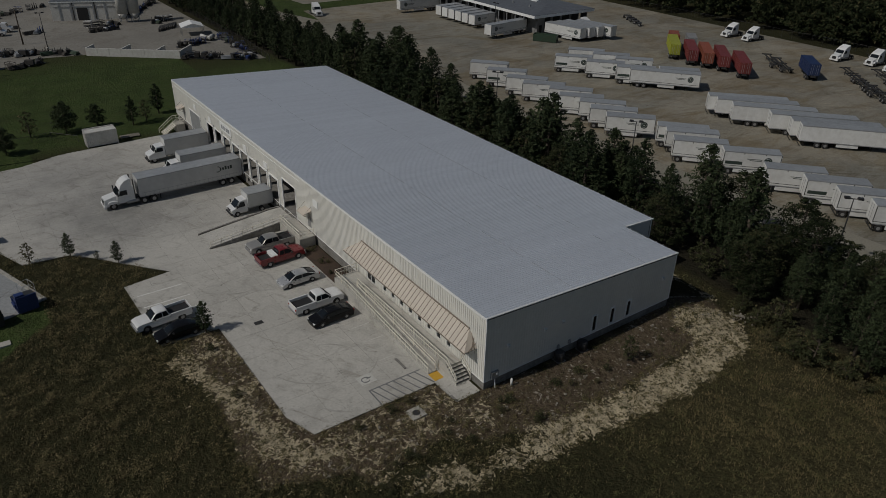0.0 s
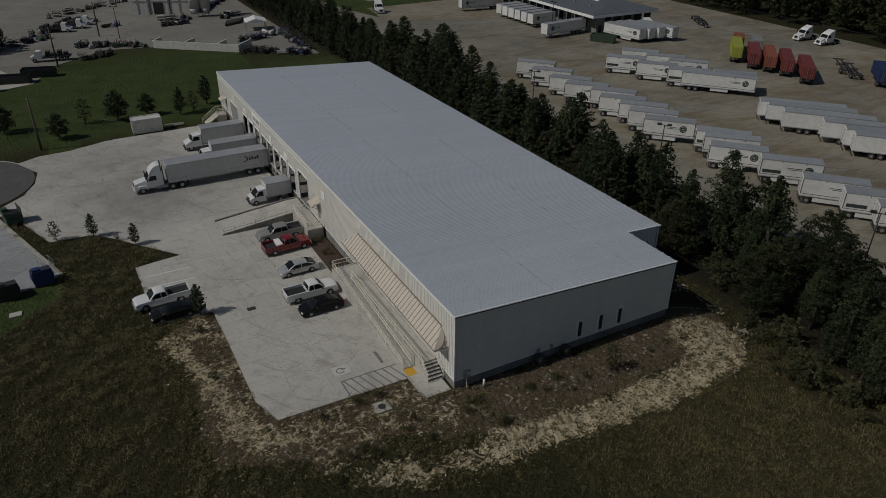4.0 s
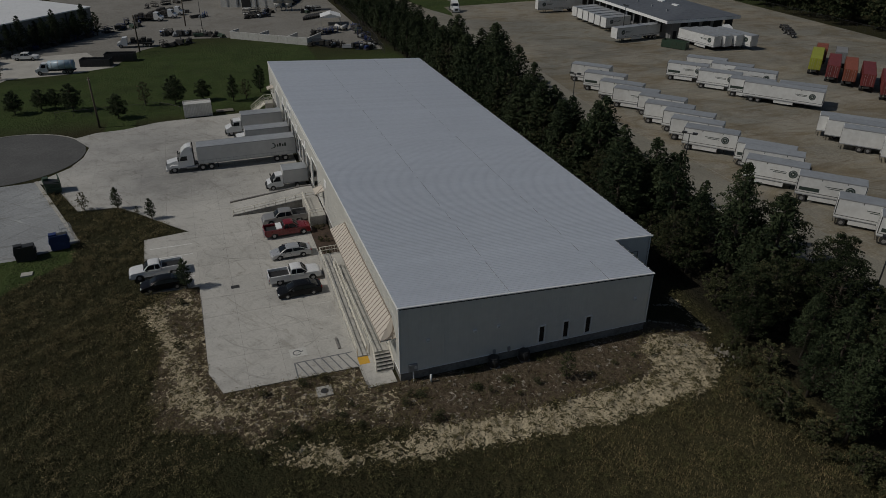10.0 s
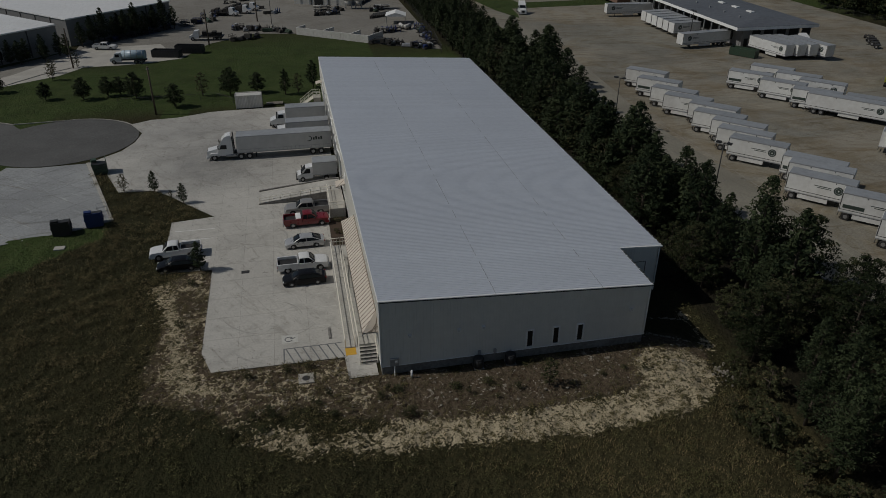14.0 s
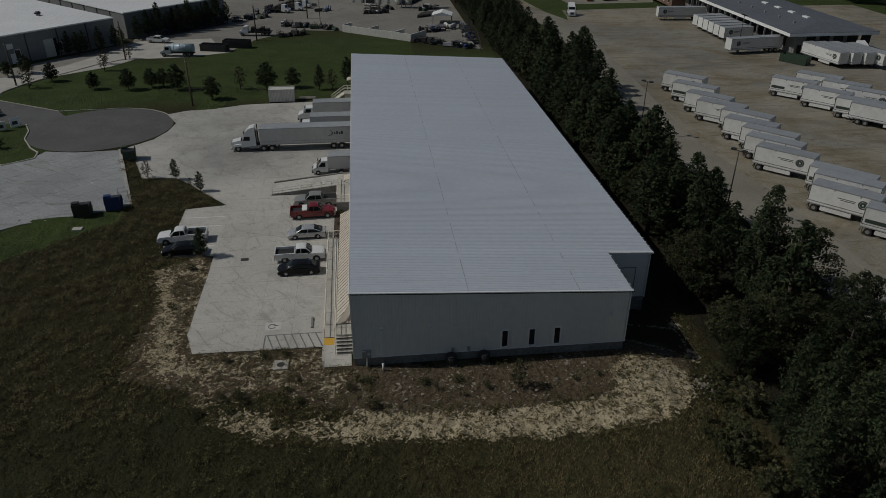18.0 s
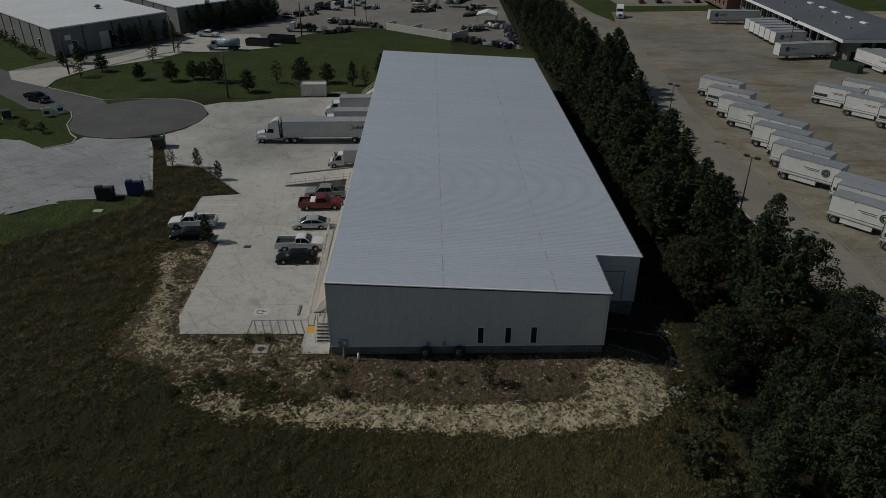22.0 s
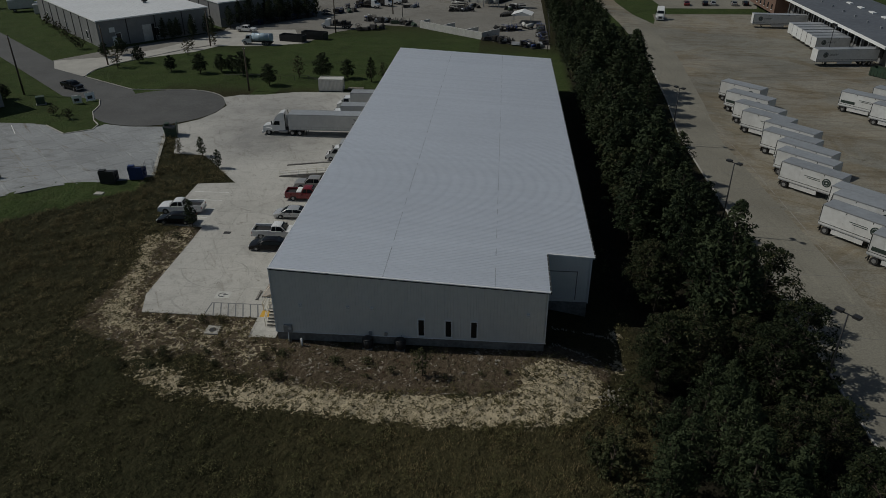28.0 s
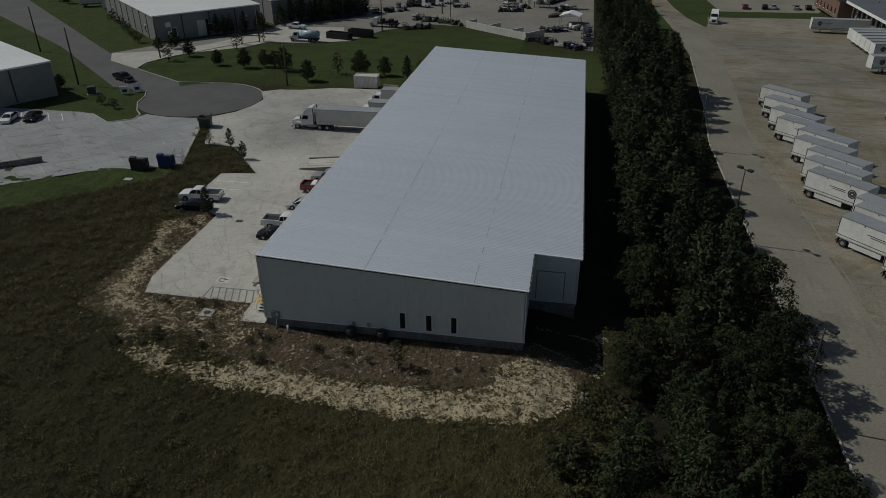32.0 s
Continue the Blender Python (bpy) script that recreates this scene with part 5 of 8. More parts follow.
arcs = random.Random(17)
for i in range(16):
    cx, cy = arcs.uniform(-14.5, -8.5), arcs.uniform(8, 35)
    a0 = arcs.uniform(0, 360)
    r = arcs.uniform(2.5, 6.0)
    if -16 < cx - r and cx + r < -3.2:
        tyre_arc(cx, cy, r, a0, a0 + arcs.uniform(35, 75), arcs.uniform(0.12, 0.3))

# joints in the truck yard
edge_rng = random.Random(4)
v = 14.0
while v < 80:
    e = v + edge_rng.uniform(2.0, 7.0)
    x0, x1 = (59.8 - 0.013 * (q - 20) + edge_rng.uniform(-0.08, 0.08) for q in (v, e))
    line("lane_edge", (x0, v), (x1, e), edge_rng.uniform(0.08, 0.17), M["damp"], z=0.012, label="worn pale edge strip of the drive lane", cat="paving joint")
    v = e + edge_rng.uniform(0.2, 1.6)
for i in range(17):
    y = -8.0 + i * 6.1
    line("lane_joint", (51.5 if y < 60 else 53.5, y + 0.4), (59.3 if y < 60 else 60.5, y), 0.06, M["stem"], z=0.008, label="dark joint in the grey drive lane", cat="paving joint")
for i in range(9):
    line("yard_joint", (60.5 + i * 0.2, 2 + i * 14.0), (118.0, -30 + i * 14.0 + 10), 0.07, M["stem"], z=0.004, label="dark joint in the yard paving", cat="paving joint")
for x0, x1 in ((60.3, 66.0), (76.0, 84.0), (108.0, 114.0)):
    line("yard_joint", (x0, -20), (x1, 160), 0.08, M["stem"], z=0.012, label="dark joint in the yard paving", cat="paving joint")


# ---- vehicles ----
def ring(bm, r, w, n=16, inner=0.0):
    """A wheel-like lathe about y, from -w/2 to w/2."""
    prof = [(inner, -w / 2), (r * 0.93, -w / 2), (r, -w / 2 + 0.04), (r, w / 2 - 0.04), (r * 0.93, w / 2), (inner, w / 2)]
    loops = []
    for rad, y in prof:
        loops.append([bm.verts.new((rad * math.cos(2 * math.pi * i / n), y, rad * math.sin(2 * math.pi * i / n))) for i in range(n)] if rad > 0 else [bm.verts.new((0, y, 0))])
    for a, b in zip(loops[:-1], loops[1:]):
        for i in range(n):
            j = (i + 1) % n
            if len(a) == 1:
                bm.faces.new((a[0], b[i], b[j]))
            elif len(b) == 1:
                bm.faces.new((a[i], b[0], a[j]))
            else:
                bm.faces.new((a[i], b[i], b[j], a[j]))
    bmesh.ops.recalc_face_normals(bm, faces=bm.faces)


WHEELS = {}


def wheel(parent, x, y, r, w=0.25):
    """A tyre with a rim on its outer side."""
    key = (r, w)
    if key not in WHEELS:
        a, b = B(), B()
        ring(a, r, w, 16)
        ring(b, r * 0.54, w + 0.03, 12)
        WHEELS[key] = (mesh_of(a, "tyre", M["rubber"]), mesh_of(b, "rim", M["steel"]))
    t = part("wheel", WHEELS[key][0], None, parent)
    t.location = (x, y, r + 0.045)
    part("rim", WHEELS[key][1], None, t)


def quad(bm, pts, thick=0.012):
    """A thin pane over four corners."""
    vs = [bm.verts.new(p) for p in pts]
    f = bm.faces.new(vs)
    f.normal_update()
    n = f.normal * thick
    b = [bm.verts.new(Vector(p) + n) for p in pts]
    bm.faces.new(b)
    bm.faces.remove(f)
    k = len(vs)
    for i in range(k):
        bm.faces.new((vs[i], vs[(i + 1) % k], b[(i + 1) % k], b[i]))
    bm.faces.new(vs[::-1])


def hull(bm, outline, half, crown=0.03, tuck=0.05, taper=0.1, split=0.7):
    """A body outline in x, z carried across y in slices that round off in plan and section."""
    if sum(a[0] * b[1] - b[0] * a[1] for a, b in zip(outline, outline[1:] + outline[:1])) < 0:
        outline = outline[::-1]
    rows = []
    for s in (-1.0, -0.96, -0.8, -0.4, 0.4, 0.8, 0.96, 1.0):
        k = abs(s) ** 5
        row = []
        for x, z in outline:
            inset = 1.0 - max(0.0, z - split) * taper - 0.05 * (abs(x) / 2.6) ** 6
            zz = z - (crown * k * 1.6 if z > split else 0.0)
            row.append(bm.verts.new((x * (1 - tuck * k), s * half * inset, zz)))
        rows.append(row)
    n = len(outline)
    for a, b in zip(rows[:-1], rows[1:]):
        for i in range(n):
            f = bm.faces.new((a[(i + 1) % n], a[i], b[i], b[(i + 1) % n]))
    bm.faces.new(rows[0]), bm.faces.new(rows[-1][::-1])
    bmesh.ops.recalc_face_normals(bm, faces=bm.faces)


def curve(points, n=4):
    """A smooth run through points in x, z."""
    out = []
    for i in range(len(points) - 1):
        p0, p1, p2, p3 = points[max(0, i - 1)], points[i], points[i + 1], points[min(len(points) - 1, i + 2)]
        for k in range(n):
            t = k / n
            out.append(tuple(0.5 * (2 * b + (c - a) * t + (2 * a - 5 * b + 4 * c - d) * t * t + (3 * b - a - 3 * c + d) * t ** 3) for a, b, c, d in zip(p0, p1, p2, p3)))
    return out + [points[-1]]


def greenhouse(t, paint, x0, xa, xb, x1, belt, top, half, taper):
    """A cabin from windscreen foot x1 back to x0, with its panes. xb, xa: roof's front and rear."""
    prof = curve([(x1, belt), ((x1 + xb) / 2 + 0.03, belt + (top - belt) * 0.56), (xb, top - 0.02), ((xa + xb) / 2, top + 0.02), (xa, top - 0.03), ((x0 + xa) / 2 - 0.03, belt + (top - belt) * 0.54), (x0, belt)])
    bm = B()
    hull(bm, prof, half, crown=0.05, tuck=0.03, taper=taper, split=belt)
    part("cabin", bm, M[paint], t)

    def width(z):
        return half * (1.0 - max(0.0, z - belt) * taper)

    def band(name, pts):
        bm = B()
        rows = [[bm.verts.new((x, s * (width(z) - 0.12), z + 0.012 - 0.03 * abs(s) ** 5)) for s in (-1, -0.6, 0, 0.6, 1)] for x, z in pts]
        for a, b in zip(rows[:-1], rows[1:]):
            for i in range(4):
                bm.faces.new((a[i], a[i + 1], b[i + 1], b[i])).smooth = True
        bmesh.ops.recalc_face_normals(bm, faces=bm.faces)
        bmesh.ops.solidify(bm, geom=bm.faces[:], thickness=0.008)
        part(name, bm, M["glass"], t)
    band("windscreen", [(x + 0.018, z) for x, z in prof[1:8]])
    band("rear_window", [(x - 0.018, z) for x, z in prof[-8:-1]])
    zb, zt = belt + 0.04, top - 0.11
    def fx(z):
        return x1 + (xb - x1) * ((z - belt) / (top - belt)) - 0.08
    def rx(z):
        return x0 + (xa - x0) * ((z - belt) / (top - belt)) + 0.1
    mid = (xa + xb) / 2
    for s in (-1, 1):
        for a, b in (((rx(zb), rx(zt)), (mid - 0.04, mid - 0.04)), ((mid + 0.04, mid + 0.04), (fx(zb), fx(zt)))):
            pts = [(a[0], s * (width(zb) + 0.004), zb), (b[0], s * (width(zb) + 0.004), zb), (b[1], s * (width(zt) + 0.004), zt), (a[1], s * (width(zt) + 0.004), zt)]
            bm = B()
            quad(bm, pts if s < 0 else pts[::-1], 0.012)
            part("side_window", bm, M["glass"], t)


def details(t, front, rear, half, zf, zr, mirror_x, mirror_z):
    for s in (-1, 1):
        part("headlight", boxed(front - 0.12, s * (half - 0.2) - 0.16, zf, front + 0.015, s * (half - 0.2) + 0.16, zf + 0.15, bevel=0.02), M["light"], t)
        part("tail_light", boxed(rear - 0.015, s * (half - 0.12) - 0.1, zr, rear + 0.1, s * (half - 0.12) + 0.1, zr + 0.22, bevel=0.02), M["tail"], t)
        part("mirror", boxed(mirror_x - 0.08, s * (half + 0.12) - 0.1, mirror_z, mirror_x + 0.08, s * (half + 0.12) + 0.1, mirror_z + 0.16, bevel=0.03), M["black"], t)
    part("grille", boxed(front - 0.02, -half + 0.45, zf - 0.12, front + 0.02, half - 0.45, zf + 0.12), M["black"], t)


def arch_profile(x0, x1, z0, z1, wheels, r, top):
    """Lower body outline with arches: bottom from x1 back to x0, then along the top points."""
    pts = []
    for w in sorted(wheels):
        for k in range(7):
            a = math.pi * (1 - k / 6)
            pts.append((w + (r + 0.07) * math.cos(a), max(z0, r + 0.045 + (r + 0.07) * math.sin(a))))
    return [(x0, z0)] + pts + [(x1, z0)] + top


def sedan(paint, label, at, wagon=False):
    t = thing("car", label, "car", "parked cars", at=at)
    h, r = 0.91, 0.33
    top = curve([(2.42, 0.42), (2.40, 0.62), (2.22, 0.75), (1.7, 0.87), (1.0, 0.95), (-0.6, 0.96), (-1.9, 1.0), (-2.3, 0.97), (-2.42, 0.8), (-2.42, 0.45)], 3)
    bm = B()
    hull(bm, arch_profile(-2.38, 2.38, 0.24, 0, (-1.4, 1.42), r, top), h, taper=0.12, split=0.62)
    part("body", bm, M[paint], t)
    greenhouse(t, paint, -2.1, -0.8 if not wagon else -0.95, 0.4, 1.4, 0.93, 1.44, 0.84, 0.36)
    for x in (-1.4, 1.42):
        for s in (-1, 1):
            wheel(t, x, s * (h - 0.12), r, 0.22)
    details(t, 2.36, -2.38, h - 0.06, 0.55, 0.7, 0.75, 0.98)
    part("underbody", boxed(-2.1, -0.75, 0.2, 2.1, 0.75, 0.45), M["black"], t)
    return t


def pickup(paint, label, at, crew=False, cargo=None):
    t = thing("pickup_truck", label, "pickup truck", "parked cars", at=at)
    h, r = 0.98, 0.39
    top = [(2.88, 0.6), (2.85, 0.98), (2.74, 1.07), (2.5, 1.13), (1.9, 1.18), (1.35, 1.2), (-0.55 if not crew else -0.95, 1.2), (-0.55 if not crew else -0.95, 0.93), (-2.85, 0.93), (-2.9, 0.6)]
    bm = B()
    hull(bm, arch_profile(-2.85, 2.85, 0.38, 0, (-1.8, 1.9), r, top), h, crown=0.02, tuck=0.03, taper=0.08, split=0.9)
    part("body", bm, M[paint], t)
    back = -0.6 if not crew else -1.0
    bed = part("cargo_bed", boxed(-2.85, -h + 0.1, 0.9, back, h - 0.1, 0.955), M["dark"], t, "dark lined cargo bed")
    for s in (-1, 1):
        bm = boxed(-2.88, s * (h - 0.05) - 0.06, 0.74, back, s * (h - 0.05) + 0.06, 1.27, bevel=0.03)
        part("bed_side", bm, M[paint], t)
    part("tailgate", boxed(-2.92, -h + 0.1, 0.6, -2.84, h - 0.1, 1.25, bevel=0.02), M[paint], t)
    part("bulkhead", boxed(back - 0.05, -h + 0.1, 0.74, back + 0.02, h - 0.1, 1.2), M[paint], t)
    greenhouse(t, paint, back + 0.02, back + 0.22, 0.65, 1.4, 1.17, 1.83, 0.9, 0.25)
    for x in (-1.8, 1.9):
        for s in (-1, 1):
            wheel(t, x, s * (h - 0.13), r, 0.26)
    details(t, 2.84, -2.92, h - 0.02, 0.78, 0.8, 1.0, 1.22)
    for x0, x1 in ((2.82, 2.96), (-3.02, -2.9)):
        part("bumper", boxed(x0, -h + 0.05, 0.42, x1, h - 0.05, 0.62, bevel=0.03), M["steel"], t)
    part("underbody", boxed(-2.6, -0.7, 0.3, 2.6, 0.7, 0.6), M["black"], t)
    if cargo == "white":
        part("tool_box", boxed(back - 0.75, -h + 0.12, 0.96, back - 0.1, h - 0.12, 1.36, bevel=0.03), M["trim"], t, "white bed box")
    return t


def van_body(t, x0, x1, z0, z1, paint, roof, half=1.28, logo=None, bars=True, doors=True, rub=False):
    """A panelled cargo box from x0 (rear) to x1 (front), with posts, rails, roof and rear doors."""
    part("box_body", boxed(x0, -half, z0, x1, half, z1 - 0.04), M[paint], t)
    part("box_roof", boxed(x0 + 0.03, -half + 0.03, z1 - 0.04, x1 - 0.03, half - 0.03, z1), M[roof], t, "grey sheet roof")
    for s in (-1, 1):
        part("top_rail", boxed(x0, s * half - 0.02, z1 - 0.12, x1, s * half + 0.02, z1 + 0.015), M["galv"], t)
        part("bottom_rail", boxed(x0, s * half - 0.02, z0 - 0.04, x1, s * half + 0.02, z0 + 0.1), M["galv"], t)
        if rub:
            part("rub_rail", boxed(x0, s * half - 0.02, z0 + 0.36, x1, s * half + 0.03, z0 + 0.42), M["frame_steel"], t, "dark rub rail")
            for x in (x0, x1 - 0.1):
                part("end_post", boxed(x, s * half - 0.02, z0 + 0.42, x + 0.1, s * half + 0.025, z1 - 0.12), M["frame_steel"], t)
            for k in (0.35, 0.72):
                part("marker_light", boxed(x0 + (x1 - x0) * k - 0.05, s * half - 0.02, z1 - 0.34, x0 + (x1 - x0) * k + 0.05, s * half + 0.03, z1 - 0.14), M["frame_steel"], t)
        n = int((x1 - x0) / 1.22)
        post = mesh_of(boxed(-0.025, -0.012, z0 + 0.1, 0.025, 0.012, z1 - 0.12), "side_post", M[paint])
        for i in range(n + 1):
            part("side_post", post, None, t).location = (x0 + (x1 - x0) * i / n, s * half, 0)
    if doors:
        for s in (-1, 1):
            d = part("rear_door", boxed(x0 - 0.04, min(0, s * (half - 0.06)) + 0.01, z0 + 0.05, x0, max(0, s * (half - 0.06)) - 0.01, z1 - 0.12), M[paint], t)
            bm = B()
            tube(bm, (x0 - 0.06, s * 0.4, z0 + 0.1), (x0 - 0.06, s * 0.4, z1 - 0.2), 0.02, n=4)
            part("lock_rod", bm, M["steel"], d)
    if logo:
        for s in (-1, 1):
            bm = B()
            tube(bm, (logo, s * (half + 0.004), (z0 + z1) / 2 + 0.15), (logo, s * (half + 0.016), (z0 + z1) / 2 + 0.15), 0.6, n=24)
            lg = part("logo_disc", bm, M["logo"], t, "dark round logo")
            bm = B()
            tube(bm, (logo, s * (half + 0.016), (z0 + z1) / 2 + 0.15), (logo, s * (half + 0.022), (z0 + z1) / 2 + 0.15), 0.16, n=3)
            part("logo_centre", bm, M["van_white"], lg)
            bm = B()
            for k in range(20):
                a0, a1 = 2 * math.pi * k / 20, 2 * math.pi * (k + 1) / 20
                tube(bm, (logo + 0.4 * math.cos(a0), s * (half + 0.014), (z0 + z1) / 2 + 0.15 + 0.4 * math.sin(a0)), (logo + 0.4 * math.cos(a1), s * (half + 0.014), (z0 + z1) / 2 + 0.15 + 0.4 * math.sin(a1)), 0.03, n=4, caps=False)
            part("logo_ring", bm, M["galv"], lg)
            if bars:
                for k, (w, dz) in enumerate(((2.2, 0.26), (1.8, 0.04))):
                    part("lettering_bar", boxed(logo - 0.9 - w, s * (half + 0.008) - 0.006, (z0 + z1) / 2 + dz, logo - 0.9, s * (half + 0.008) + 0.006, (z0 + z1) / 2 + dz + 0.09), M["logo"], t)


def pup_trailer(label="white short freight trailer with dark round logo", plate=False):
    """Rear at x = 0, nose at x = 8.5; wheels near both ends."""
    t = thing("freight_trailer", label, "trailer", "short freight trailers")
    van_body(t, 0, 8.5, 1.12, 3.8, "van_white", "van_roof", logo=6.6, rub=True)
    part("frame_rail", boxed(0.2, -0.5, 0.85, 8.3, 0.5, 1.12), M["frame_steel"], t)
    for s in (-1, 1):
        part("side_skirt", boxed(1.75, s * 1.24 - 0.02, 0.42, 5.6, s * 1.24 + 0.02, 1.0), M["van_white"], t)
        bm = B()
        tube(bm, (6.6, s * 0.6, 0.05), (6.6, s * 0.6, 1.0), 0.06)
        part("landing_leg", bm, M["frame_steel"], t)
        wheel(t, 1.0, s * 1.05, 0.5, 0.5)
        part("mudflap", boxed(0.3, s * 1.05 - 0.28, 0.25, 0.32, s * 1.05 + 0.28, 1.0), M["black"], t)
    part("underride_guard", boxed(0.0, -1.15, 0.45, 0.08, 1.15, 0.57), M["frame_steel"], t)
    if plate:
        part("side_plate", boxed(0.35, -1.3, 1.75, 2.9, -1.285, 2.25), M["logo"], t, "dark lettering panel")
    return t


def long_trailer(paint="van_white", label="white long freight trailer with dark round logo", logo=12.6, length=14.6, top=3.85, bogie=1.8, skirt=True, rub=False):
    t = thing("long_trailer", label, "trailer", "long freight trailers")
    van_body(t, 0, length, 1.12, top, paint, "van_roof", logo=logo, rub=rub)
    part("frame_rail", boxed(0.3, -0.5, 0.85, length - 0.3, 0.5, 1.12), M["frame_steel"], t)
    for s in (-1, 1):
        for x in (bogie, bogie + 1.3):
            wheel(t, x, s * 1.03, 0.5, 0.5)
        bm = B()
        tube(bm, (length - 2.8, s * 0.7, 0.05), (length - 2.8, s * 0.7, 1.0), 0.07)
        part("landing_leg", bm, M["frame_steel"], t)
        if skirt:
            part("side_skirt", boxed(6.0, s * 1.2 - 0.02, 0.5, 9.5, s * 1.2 + 0.02, 1.1), M[paint], t)
    part("underride_guard", boxed(0.0, -1.15, 0.45, 0.08, 1.15, 0.57), M["frame_steel"], t)
    return t


def tractor(label="white sleeper truck tractor", paint="white", sleeper=True):
    """Nose at x = 6.5, frame back to x = -0.6."""
    t = thing("truck_tractor", label, "truck", "truck tractors")
    part("frame_rail", boxed(-0.6, -0.45, 0.75, 6.0, 0.45, 1.0), M["frame_steel"], t)
    bm = B()
    side(bm, [(4.6, 0.6), (6.45, 0.55), (6.5, 1.0), (6.35, 1.55), (4.6, 1.95)], -0.95, 0.95, 0.12, 0.9)
    soften(bm, 0.1, 30)
    part("hood", bm, M[paint], t)
    back = 1.9 if sleeper else 2.9
    bm = B()
    side(bm, [(back, 0.8), (4.7, 0.8), (4.75, 1.9), (4.2, 2.75), (3.6, 3.15 if sleeper else 2.85), (back + 0.15, 3.75 if sleeper else 2.85), (back, 3.7 if sleeper else 2.8)], -1.18, 1.18, 0.1, 1.9)
    soften(bm, 0.08, 30)
    part("cab", bm, M[paint], t)
    bm = B()
    quad(bm, [(4.76, -1.0, 1.98), (4.76, 1.0, 1.98), (4.27, 0.92, 2.7), (4.27, -0.92, 2.7)], 0.015)
    part("windscreen", bm, M["glass"], t)
    for s in (-1, 1):
        pts = [(3.35, s * 1.19, 1.9), (4.5, s * 1.19, 1.9), (4.15, s * 1.12, 2.55), (3.35, s * 1.12, 2.55)]
        bm = B()
        quad(bm, pts if s < 0 else pts[::-1], 0.012)
        part("side_window", bm, M["glass"], t)
        for x in (-0.0, 1.3):
            wheel(t, x, s * 1.0, 0.5, 0.55)
        wheel(t, 5.4, s * 1.02, 0.5, 0.3)
        bm = B()
        side(bm, [(4.75, 0.9), (4.8, 1.15), (5.1, 1.3), (5.7, 1.3), (6.0, 1.15), (6.05, 0.9)], s * 1.05 - 0.18, s * 1.05 + 0.18)
        part("fender", bm, M[paint], t)
        bm = B()
        tube(bm, (2.0, s * 1.0, 0.75), (3.6, s * 1.0, 0.75), 0.28, n=12)
        part("fuel_tank", bm, M["steel"], t)
        part("mirror", boxed(4.55, s * 1.42 - 0.1, 2.0, 4.7, s * 1.42 + 0.1, 2.6, bevel=0.03), M["black"], t)
        part("headlight", boxed(6.25, s * 0.75 - 0.15, 0.95, 6.46, s * 0.75 + 0.15, 1.15, bevel=0.02), M["light"], t)
    part("grille", boxed(6.42, -0.5, 0.75, 6.5, 0.5, 1.4, bevel=0.02), M["black"], t)
    part("bumper", boxed(6.3, -1.15, 0.4, 6.6, 1.15, 0.75, bevel=0.06), M[paint], t)
    bm = B()
    tube(bm, (0.3, 0, 1.0), (0.3, 0, 1.12), 0.5, n=14)
    part("fifth_wheel", bm, M["frame_steel"], t)
    if not sleeper:
        bm = B()
        side(bm, [(2.6, 2.8), (4.25, 2.8), (4.05, 3.25), (3.5, 3.75), (3.0, 3.95), (2.6, 3.95)], -1.1, 1.1, 0.14, 2.8)
        soften(bm, 0.1, 30)
        part("roof_fairing", bm, M[paint], t)
        for s in (-1, 1):
            part("side_fairing", boxed(2.45, s * 1.12 - 0.03, 0.95, 2.93, s * 1.12 + 0.03, 3.0), M[paint], t, "white cab side extender")
            part("extender_edge", boxed(2.3, s * 1.1 - 0.03, 0.95, 2.45, s * 1.1 + 0.03, 3.9), M["black"], t, "dark rubber edge of the extender")
    return t


